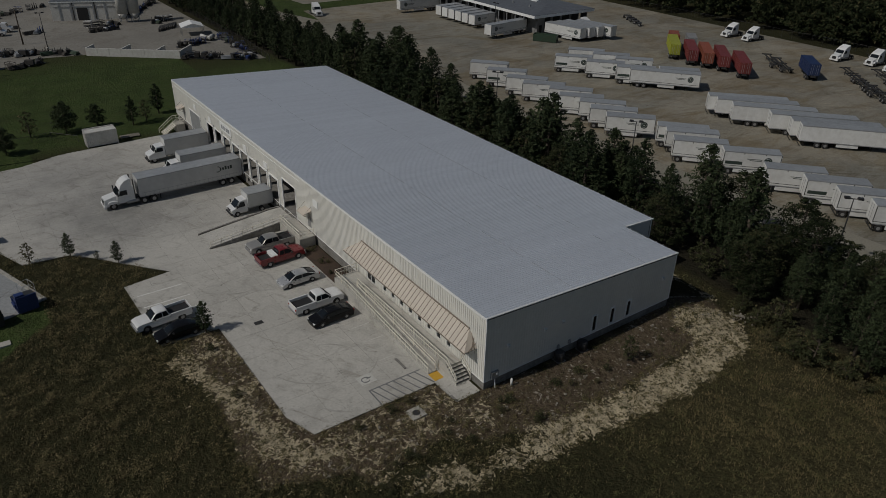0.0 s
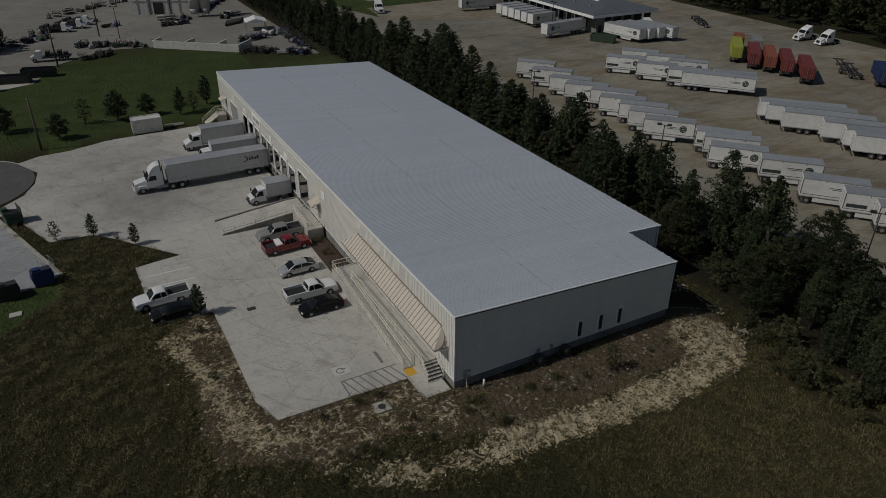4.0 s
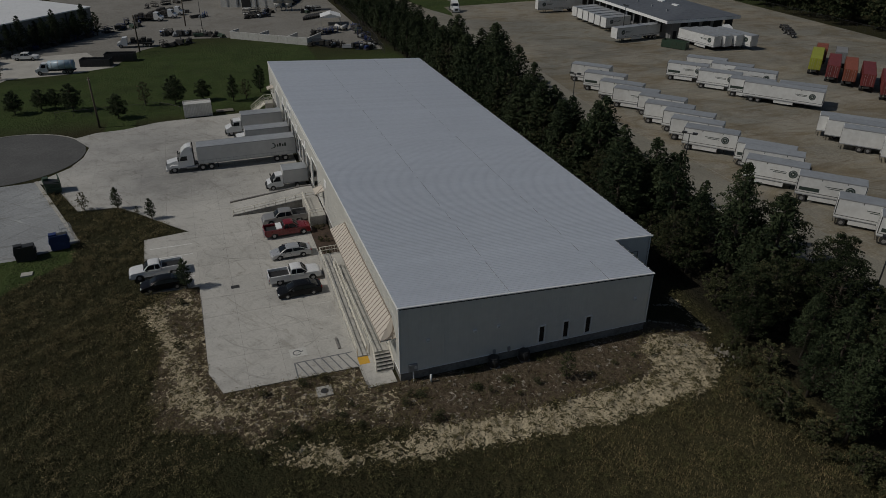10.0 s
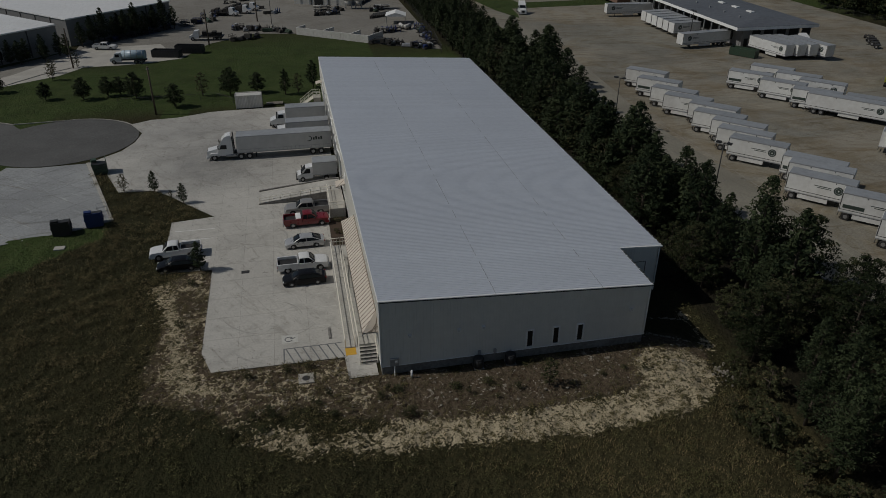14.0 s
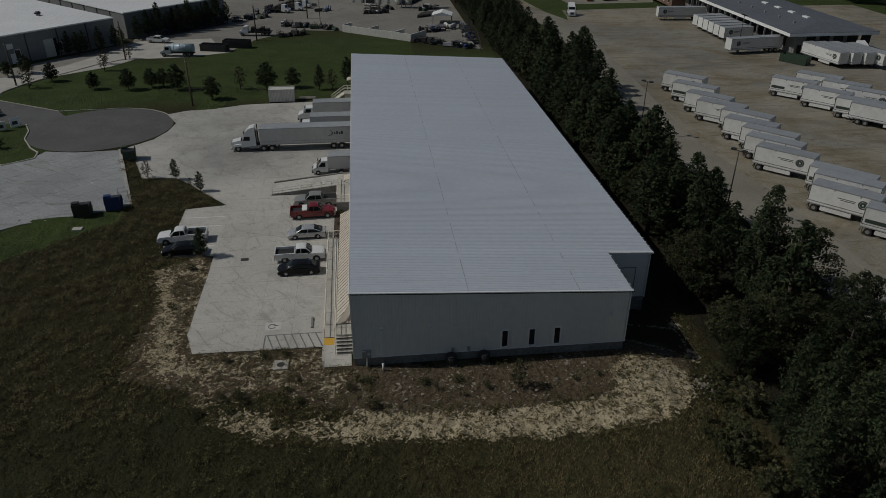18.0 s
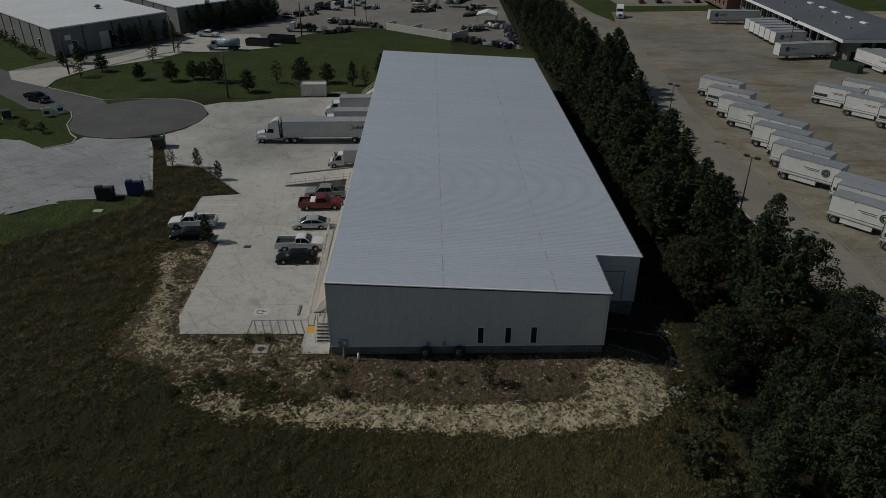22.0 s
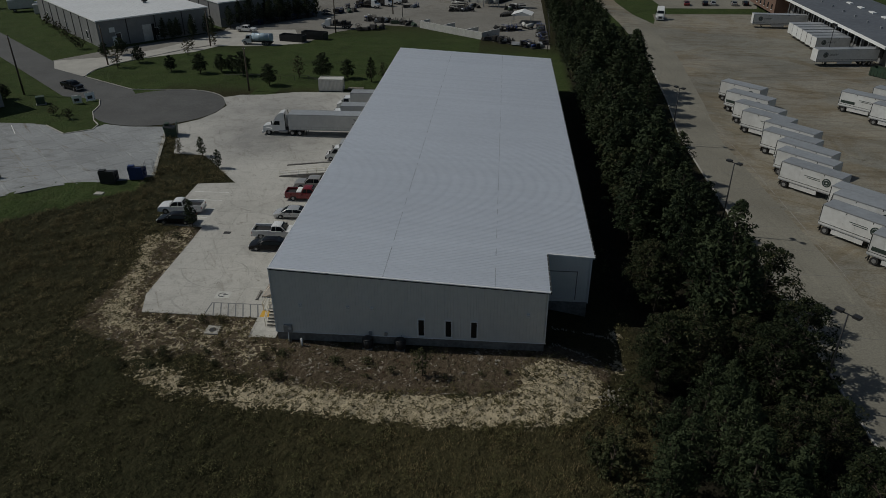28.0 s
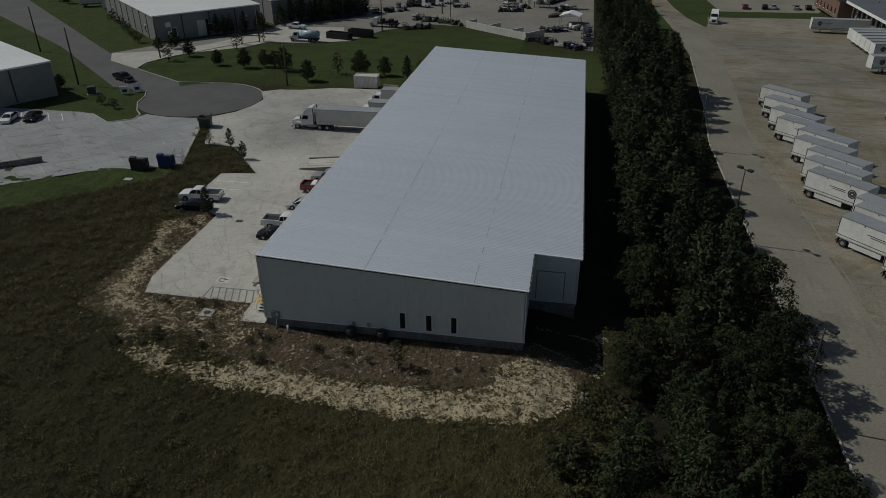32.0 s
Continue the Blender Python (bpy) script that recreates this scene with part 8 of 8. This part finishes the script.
# ---- trees ----
def leaves(centres, radii, n_each, size, rng, loose=0.55, thin=0.55, lift=0.45):
    """Leaf quads on the outside of clumps, facing outward and up with some scatter; returns vertices and quads."""
    k = len(centres)
    c = np.repeat(centres, n_each, 0)
    r = np.repeat(radii, n_each)
    d = rng.normal(size=(k * n_each, 3))
    d /= np.linalg.norm(d, axis=1)[:, None]
    d[:, 2] = np.where(d[:, 2] < -0.45, -d[:, 2], d[:, 2])
    p = c + d * (r * rng.uniform(0.45, 1.0, k * n_each) ** 0.6)[:, None] * np.array([1.0, 1.0, 0.8])
    n = d + np.array([0, 0, lift]) + loose * rng.normal(size=p.shape)
    n /= np.linalg.norm(n, axis=1)[:, None]
    a = np.cross(n, rng.normal(size=p.shape)); a /= np.linalg.norm(a, axis=1)[:, None]
    b = np.cross(n, a)
    s = size * rng.uniform(0.6, 1.4, len(p))[:, None]
    a, b = a * s, b * s * thin
    v = np.stack([p - a, p + b, p + a, p - b], 1).reshape(-1, 3)
    return v, np.arange(len(v)).reshape(-1, 4)


def pine_meshes(seed, height, spread, whorls, n_each, leaf):
    """A pine: whorls of rising limbs that carry needle tufts, with a thin pointed leader."""
    r = np.random.default_rng(seed)
    pr = random.Random(seed)
    bm = B()
    lean = Vector((pr.uniform(-0.03, 0.03), pr.uniform(-0.03, 0.03), 1))
    tube(bm, (0, 0, -0.3), lean * height * 0.5, 0.024 * height, 0.015 * height, n=7)
    tube(bm, lean * height * 0.5, lean * height * 0.98, 0.015 * height, 0.02, n=6)
    cs, rs = [], []
    for i in range(whorls):
        t = i / (whorls - 1)
        h = height * (0.16 + 0.80 * t)
        belly = 0.10 + 1.0 * (1 - t) ** 0.8 * min(1.0, 0.45 + 2.2 * t)
        k = 6 if t < 0.75 else 4
        turn = pr.uniform(0, 6.28)
        for j in range(k):
            if pr.random() < 0.14:
                continue
            a = turn + j * 6.283 / k + pr.uniform(-0.3, 0.3)
            reach = spread * belly * pr.uniform(0.6, 1.15)
            tip = lean * h + Vector((math.cos(a) * reach, math.sin(a) * reach, 0.32 * reach + pr.uniform(-0.1, 0.2)))
            root = lean * (h - 0.1 * reach)
            if (i + j) % 2 == 0:
                tube(bm, root, tip, 0.012 + 0.004 * height * (1 - t), 0.01, n=3, caps=False)
            for f in ((0.42, 0.72, 1.0) if reach > 0.9 else (0.6, 1.0)):
                q = root.lerp(tip, f) + Vector((pr.uniform(-0.12, 0.12), pr.uniform(-0.12, 0.12), pr.uniform(-0.05, 0.12)))
                cs.append(tuple(q))
                rs.append((0.20 + 0.11 * spread * (1 - 0.55 * t)) * pr.uniform(0.75, 1.25))
    cs.append(tuple(lean * height)); rs.append(0.2)
    v, f = leaves(np.array(cs), np.array(rs), n_each, leaf, r, loose=0.75, thin=0.34, lift=0.35)
    return mesh_of(bm, "trunk", M["bark"]), v, f


def tree_meshes(kind, seed, height, spread, clumps, n_each, leaf):
    r = np.random.default_rng(seed)
    pr = random.Random(seed)
    bm = B()
    cs, rs = [], []
    lean = Vector((pr.uniform(-0.04, 0.04), pr.uniform(-0.04, 0.04), 1))
    tube(bm, (0, 0, -0.3), lean * height * 0.5, 0.03 * height ** 0.9, 0.018 * height, n=7)
    tube(bm, lean * height * 0.5, lean * height * 0.93, 0.018 * height, 0.02, n=6)
    for i in range(clumps):
        t = (i + 0.5) / clumps
        if kind == "pine":
            h = height * (0.30 + 0.68 * t)
            reach = spread * (0.12 + 1.0 * (1 - t) ** 0.75) * pr.uniform(0.5, 1.15)
        elif kind == "cone":
            h = height * (0.12 + 0.86 * t)
            reach = spread * (1.0 - 0.92 * t) * pr.uniform(0.5, 1.1)
        else:
            h = height * (0.22 + 0.74 * t)
            reach = spread * math.sqrt(max(0.05, 1 - (2 * t - 0.85) ** 2 * 0.75)) * pr.uniform(0.35, 1.1)
        a = i * 2.399 + pr.uniform(-0.6, 0.6)
        q = Vector((math.cos(a) * reach, math.sin(a) * reach, h + pr.uniform(-0.4, 0.4)))
        s = lean * (h - reach * 0.35)
        if i % 3 == 0:
            tube(bm, s, q, 0.009 * height * (1.1 - 0.8 * t) + 0.012, 0.012, n=4, caps=False)
        cs.append(q)
        rs.append(spread * pr.uniform(0.14, 0.30) * (1.15 - (0.62 if kind == "pine" else 0.5) * t))
    v, f = leaves(np.array([tuple(c) for c in cs]), np.array(rs), n_each, leaf, r)
    v[:, 2] = np.maximum(v[:, 2], 0.15)
    return mesh_of(bm, "trunk", M["bark"]), v, f


KINDS = []
for kind, seed, height, spread, clumps, n_each, leaf, mt in (
        ("broad", 1, 9.0, 3.1, 170, 46, 0.115, "leaf"), ("broad", 2, 8.0, 2.8, 160, 46, 0.11, "leaf"), ("broad", 3, 10.0, 3.3, 180, 46, 0.12, "leaf"),
        ("pine", 4, 12.0, 2.9, 20, 9, 0.27, "leaf2"), ("pine", 5, 10.5, 2.6, 18, 9, 0.26, "leaf2"), ("broad", 6, 6.0, 2.3, 70, 46, 0.14, "leaf"), ("broad", 7, 4.0, 1.9, 50, 40, 0.12, "leaf3"), ("broad", 8, 3.4, 1.0, 60, 20, 0.085, "leaf3"), ("pine", 9, 6.5, 1.9, 12, 11, 0.2, "leaf2"), ("broad", 10, 3.6, 1.35, 160, 34, 0.085, "leaf2"), ("broad", 11, 10.0, 3.3, 90, 30, 0.22, "leaf"), ("cone", 12, 8.0, 2.3, 230, 40, 0.10, "leaf2"), ("pine", 13, 11.0, 2.8, 22, 13, 0.19, "leaf2")):
    trunk, v3, f3 = (pine_meshes(seed, height, spread, clumps, n_each, leaf) if kind == "pine" else tree_meshes(kind, seed, height, spread, clumps, n_each, leaf))
    KINDS.append((trunk, bulk("crown", v3, f3, M[mt]), "tree"))


def tree(k, x, y, s, label, group, yaw=None, sz=None):
    t = thing("tree", label, "tree", group, at=pose(x, y, gz(y) - float(dip(x, y)) - 0.05, 0, 0, rng.uniform(0, 360) if yaw is None else yaw))
    wide = 1.28 if group == "tree belt" and k in (3, 4, 12) and y > 20 else 1.0
    t.scale = (s * wide, s * wide, sz or s)
    part("trunk", KINDS[k][0], None, t)
    part("crown", KINDS[k][1], None, t)
    return t


LAB = ["dark green broadleaf tree in a dense belt", "leafy green tree in a dense belt", "tall broadleaf tree in a dense belt", "tall dark pine in a dense belt", "dark pine in a dense belt", "young broadleaf tree at the belt's edge", "low bushy shrub at the belt's edge", "slender sapling", "narrow dark conifer", "small dense round tree", "tall broadleaf tree in a dense belt", "dense dark cedar in the tree belt", "dark pine in a dense belt"]
trng = random.Random(11)
y = -46.0
rows = 0
while y < 240:
    near = y < 60
    x0 = 37.2 if y > 4 else (36.0 if y > 0 else (34.2 if y > -6 else (32.4 if y > -9.5 else 29.8)))
    if y > 88:
        x0 = 37.5 - min(1.8, (y - 88) * 0.06)
    x1 = 49.4 if y < -9 else 47.8 if y < 3 else (48.6 if y < 13 else 46.8 if y < 58 else (47.0 if y < 84 else 48.6))
    x = x0 + trng.uniform(0, 1.5)
    while x < x1:
        edge = x - x0 < 2.2 or x1 - x < 2.0
        k = 6 if y < 0 and x < 33 else trng.choice([5, 5, 0, 1, 6]) if edge and y < 20 else trng.choice([5, 4, 12]) if x1 - x < 1.6 and y > 34 else trng.choice([0, 1, 12, 12, 4, 11] if y < 10 else ([12, 12, 4, 0, 12] if y < 34 else [3, 4, 12, 3, 10]))
        grow = (1.0 if y < 62 else (1.12 if y < 98 else 0.76)) * (0.78 if x1 - x < 3.2 and 13 < y < 72 else 1.15 if 1 < y < 13 and x > 42 else 1.0)
        tree(k, x + trng.uniform(-0.7, 0.7), y + trng.uniform(-1.2, 1.2), grow * ((trng.uniform(0.72, 1.12) if k in (3, 4, 12) else trng.uniform(0.62, 0.92)) if y > 8 else trng.uniform(0.6, 0.94) * (1.1 if x > 43 else 1.0)), LAB[k], "tree belt")
        x += trng.uniform(3.2, 4.7) if near else trng.uniform(3.6, 5.2)
    y += 3.4 if near else 4.2
# saplings and lawn trees
for x, y, k, s in ((-30.3, 48.9, 7, 0.75), (-26.0, 47.8, 8, 0.5), (-21.6, 43.0, 8, 0.46), (-17.8, 23.2, 8, 0.58), (31.8, -7.2, 6, 0.55), (33.0, -4.6, 6, 0.5), (14.5, -4.4, 7, 0.8), (-23.5, 45.2, 7, 0.35)):
    tree(k, x, y, s, "small young tree with sparse crown", "saplings")
shr = random.Random(8)
for i in range(26):
    x, y = shr.uniform(-14, 26), shr.uniform(-6.5, -1.6)
    tree(6, x, y, shr.uniform(0.12, 0.3), "small dark shrub on bare soil", "shrubs", sz=shr.uniform(0.1, 0.22))
for i in range(12):
    tree(6, shr.uniform(28.6, 33.0), shr.uniform(-22, -9.5), shr.uniform(0.2, 0.55), "low bushy shrub at the belt's edge", "shrubs")
for i in range(9):
    tree(6, shr.uniform(-2.2, -0.5), shr.uniform(24.5, 33.5), shr.uniform(0.1, 0.2), "small dark shrub in the mulch bed", "shrubs")
for x, y in ((-6.5, 2.4), (-8.5, 2.2), (-12, 2.0), (-18.5, 20), (-19, 12)):
    tree(6, x, y, 0.25, "small dark shrub beside the lot", "shrubs", sz=0.2)
for x, y, k, s in ((-67.3, 102.5, 7, 1.35), (-64.5, 107.5, 9, 1.05), (-53.5, 100.1, 9, 0.95), (-56.1, 116.0, 7, 1.1), (-46.2, 98.8, 9, 1.15), (-41.9, 100.4, 9, 1.05), (-39.5, 100.6, 9, 1.0), (-36.2, 98.1, 9, 1.35), (-27.8, 90.1, 9, 1.2), (-23.2, 97.0, 7, 1.3), (-17.7, 96.1, 9, 1.45),
                   (-12.4, 97.0, 9, 1.1), (-6.8, 94.5, 8, 0.8), (-4.2, 95.5, 7, 1.1), (-1.0, 98.9, 8, 0.86), (-75.5, 112.5, 9, 0.9), (-72.5, 115.0, 9, 1.1), (-66.8, 132.2, 8, 0.85), (-62.1, 134.3, 8, 0.8), (-57.8, 137.3, 8, 0.85), (-55.5, 157.0, 8, 0.9), (-49.9, 160.5, 8, 0.95), (-46.0, 164.0, 8, 0.95), (-42.0, 168.0, 8, 0.9),
                   (-61.8, 66.8, 6, 0.5), (-57.7, 64.7, 6, 0.5), (-77.1, 76.0, 9, 0.8), (-53.6, 127.2, 7, 1.0), (-57.6, 122.3, 7, 0.9), (-86.0, 120.5, 6, 0.7), (-91.0, 126.0, 6, 0.6), (-97.0, 133.0, 6, 0.7), (-104.0, 141.0, 6, 0.7), (-111.0, 148.0, 6, 0.8), (-152.0, 180.0, 9, 1.2), (-146.0, 176.0, 9, 1.2)):
    tree(k, x, y, s, "small leafy tree on the mown lawn" if k != 6 else "low shrub on the mown lawn", "lawn trees")


def woods(name, spots, label, leaf=0.36, n_each=32, clumps=26):
    vs, fs, base = [], [], 0
    for i, (x, y, h) in enumerate(spots):
        r = np.random.default_rng(500 + i)
        t = r.uniform(0, 1, clumps)
        reach = 2.9 * np.sqrt(np.clip(1 - (2 * t - 0.9) ** 2 * 0.7, 0.05, 1)) * r.uniform(0.3, 1.1, clumps)
        a = r.uniform(0, 6.28, clumps)
        c = np.stack([x + reach * np.cos(a), y + reach * np.sin(a), h * (0.15 + 0.8 * t) + gz(y)], 1)
        v, f = leaves(c, r.uniform(0.8, 1.5, clumps), n_each, leaf, r)
        vs.append(v), fs.append(f + base)
        base += len(v)
    tagged(new(name, bulk(name, np.concatenate(vs), np.concatenate(fs), M["leaf"])), label, "woods", kind="stuff")


wr = random.Random(21)
woods("far_woods", [(wr.uniform(169, 205), wr.uniform(0, 200), wr.uniform(8, 13)) for i in range(330)], "dense dark woods behind the truck yard")
woods("roadside_woods", [(wr.uniform(37, 50), wr.uniform(240, 330), wr.uniform(8, 12)) for i in range(90)], "dark tree belt continuing into the distance")

for i in range(10):
    q = Vector((-60.1, 150.6)).lerp(Vector((-37.6, 173.2)), (i + 0.4) / 10)
    tree(3 if i % 3 else 8, q.x + 2.2, q.y - 2.2, 0.5 + 0.12 * (i % 3) if i % 3 else 0.95, "dark tree along the grey warehouse wall", "lawn trees")
for i in range(4):
    q = Vector((-72.0, 131.9)).lerp(Vector((-60.8, 143.6)), (i + 0.5) / 4)
    tree(8 if i % 2 else 3, q.x + 1.8, q.y - 1.8, 0.85 if i % 2 else 0.5, "dark tree along the grey warehouse wall", "lawn trees")

# ---- weeds, rocks ----
wg = np.random.default_rng(9)
def weeds(name, n, x0, x1, y0, y1, size, material, label, keep):
    px, py = wg.uniform(x0, x1, n), wg.uniform(y0, y1, n)
    ok = keep(px, py)
    px, py = px[ok], py[ok]
    m = len(px)
    a = wg.uniform(0, 6.283, (m, 3))
    h = wg.uniform(0.5, 1.3, (m, 3)) * size
    lean = wg.uniform(0.15, 0.9, (m, 3)) * h
    bx, by = px[:, None] + wg.normal(0, 0.1, (m, 3)), py[:, None] + wg.normal(0, 0.1, (m, 3))
    z = np.zeros((m, 3)) - 0.04 + ground_h(px, py)[:, None]
    w = 0.055 * size
    v0 = np.stack([bx - w * np.sin(a), by + w * np.cos(a), z], -1)
    v1 = np.stack([bx + w * np.sin(a), by - w * np.cos(a), z], -1)
    v2 = np.stack([bx + lean * np.cos(a), by + lean * np.sin(a), z + h], -1)
    v = np.stack([v0, v1, v2], 2).reshape(-1, 3)
    tagged(new(name, bulk(name, v, np.arange(len(v)).reshape(-1, 3), material)), label, "weeds", kind="stuff")


def tussock(px, py):
    """Where the rough ground bulges, so that the weeds stand in lumps with dark gaps between."""
    return np.array([noise.noise((x * 0.55, y * 0.55, 4.0)) + 0.5 * noise.noise((x * 1.3, y * 1.3, 2.0)) for x, y in zip(px, py)]) > -0.06


def wild(px, py):
    sandy = sand_level(px, py)
    lot = inside(px, py, LOT) | inside(px, py, LOT_C) | (px > -0.5) & (py > -0.3) & (px < 33)
    patch = np.array([noise.noise((x * 0.25, y * 0.25, 5.0)) for x, y in zip(px, py)])
    mown = (px < -30.5) & (py - 0.91 * px > 62) & (py < 39)
    soil = np.clip(seg_dist(px, py, BARE) / 4.0 - 0.25, 0.07, 1)
    lump = np.where(tussock(px, py), 1.0, 0.4)
    return ~lot & ~mown & (wg.uniform(0, 1, len(px)) < lump) & (wg.uniform(0, 1, len(px)) < soil) & ((py < 37) | (px > -37.5) & (py < 62)) & (wg.uniform(0, 1, len(px)) < np.clip(1.08 - sandy * 1.5, 0.05, 1)) & (wg.uniform(0, 1, len(px)) < np.clip(0.75 + patch, 0.3, 1))


weeds("weeds", 95000, -58, 34, -46, 37, 0.36, M["weed"], "dry knee-high weeds over the field", lambda px, py: wild(px, py) & (((px < wg.normal(7, 4, len(px))) | (py > -6)) & ~((px < wg.normal(-17, 2, len(px))) & (py > wg.normal(-5, 3, len(px))))))
weeds("brown_weeds", 75000, -58, -12, -8, 58, 0.34, M["weed_brown"], "brown dry weeds beside the lot", lambda px, py: wild(px, py) & (px < wg.normal(-17, 2, len(px))) & (py > wg.normal(-5, 3, len(px))))
weeds("olive_weeds", 80000, -20, 34, -46, -6, 0.32, M["weed_dry"], "yellowish olive weeds on the near field", lambda px, py: wild(px, py) & (px > wg.normal(7, 4, len(px))))
weeds("low_weeds", 9000, -24, 30, -12, 22, 0.24, M["leaf3"], "low green weeds on bare soil", lambda px, py: ~(inside(px, py, LOT) | (px > -0.4) & (py > -0.2)) & (seg_dist(px, py, BARE) < 5))


def clumps(name, n, x0, x1, y0, y1, material, label, keep, size, each, leaf=0.19):
    """Low bushy tufts of small leaves."""
    px, py = wg.uniform(x0, x1, n), wg.uniform(y0, y1, n)
    ok = keep(px, py)
    px, py = px[ok], py[ok]
    r = size * wg.uniform(0.4, 1.3, len(px))
    c = np.stack([px, py, r * 0.4 + ground_h(px, py)], -1)
    v, f = leaves(c, r, each, size * leaf, wg, loose=0.7, thin=0.30)
    tagged(new(name, bulk(name, v, f, material)), label, "weeds", kind="stuff")


def patchy(px, py):
    p = np.array([noise.noise((x * 0.16, y * 0.16, 9.0)) for x, y in zip(px, py)])
    return wild(px, py) & (wg.uniform(0, 1, len(px)) < np.clip(0.7 + p * 1.1, 0.4, 1))


clumps("field_bushes", 42000, -58, 34, -46, 37, M["bush"], "low bushy weeds over the field", lambda px, py: patchy(px, py) & tussock(px, py) & ~((px < -17) & (py > -5)), 0.52, 24, 0.15)
clumps("brown_bushes", 26000, -58, -15, -6, 58, M["weed_brown"], "brown bushy weeds beside the lot", lambda px, py: patchy(px, py) & tussock(px, py) & (px < -16), 0.52, 24, 0.15)
clumps("soil_tufts", 3600, -22, 29, -7, 22, M["bush"], "small dark weed tufts on bare soil", lambda px, py: ~(inside(px, py, LOT) | (px > -0.4) & (py > -0.6)) & (seg_dist(px, py, BARE) < 4.5), 0.27, 14)
clumps("sand_tufts", 7500, -24, 31, -13, 24, M["weed_dry"], "small weed tufts on sandy soil", lambda px, py: ~(inside(px, py, LOT) | (px > -0.4) & (py > -0.2)) & (sand_level(px, py) > 0.25), 0.33, 24, 0.22)
rr = random.Random(3)
bm = B()
for i in range(130):
    x, y = rr.uniform(-19, 29), rr.uniform(-8, 2.2)
    if inside(np.array([x]), np.array([y]), LOT)[0] or (x > -3.5 and y > -1.2) or seg_dist(np.array([x]), np.array([y]), BARE)[0] > 3.6:
        continue
    s = rr.uniform(0.04, 0.17)
    vs = bmesh.ops.create_icosphere(bm, subdivisions=1, radius=s, matrix=pose(x, y, 0.0, rr.uniform(0, 90), rr.uniform(0, 90), rr.uniform(0, 360)))["verts"]
    for q in vs:
        q.co.z = q.co.z * 0.35 + 0.01
        q.co.x += rr.uniform(-0.3, 0.3) * s
for i in range(70):
    a, d = rr.uniform(0, 6.28), abs(rr.gauss(0, 1.0))
    s = rr.uniform(0.05, 0.16)
    x, y = 31.2 + d * math.cos(a), -5.6 + d * math.sin(a)
    bmesh.ops.create_icosphere(bm, subdivisions=1, radius=s, matrix=pose(x, y, -0.8 + max(0, 0.3 - d * 0.2), rr.uniform(0, 90), rr.uniform(0, 90), 0))
for (ax, ay), (bx, by) in (((26.4, 3.9), (33.0, 4.2)), ((26.4, 1.2), (33.1, -0.7))):
    for i in range(60):
        f, s = rr.random(), rr.uniform(0.04, 0.1)
        x, y = ax + (bx - ax) * f + rr.gauss(0, 0.06), ay + (by - ay) * f + rr.gauss(0, 0.1)
        bmesh.ops.create_icosphere(bm, subdivisions=1, radius=s, matrix=pose(x, y, float(ground_h(np.array(x), np.array(y))) + 0.02, rr.uniform(0, 90), 0, 0))
tagged(part("rocks", bm, M["stone"]), "scattered pale stones and rubble on the verge", "rocks", kind="stuff")

# ---- paving slabs ----
slabs("pavement_lot", LOT, 0.045, 3.4, "pale jointed concrete parking lot", ox=-2.8, oy=1.06, gap=0.010, step_y=3.82)
slabs("pavement_next_lot", LOT_C, 0.035, 3.6, "pale stained concrete lot next door", ox=0.0, oy=-7.7, gap=0.022, material="cool_concrete", turn=-45.0)
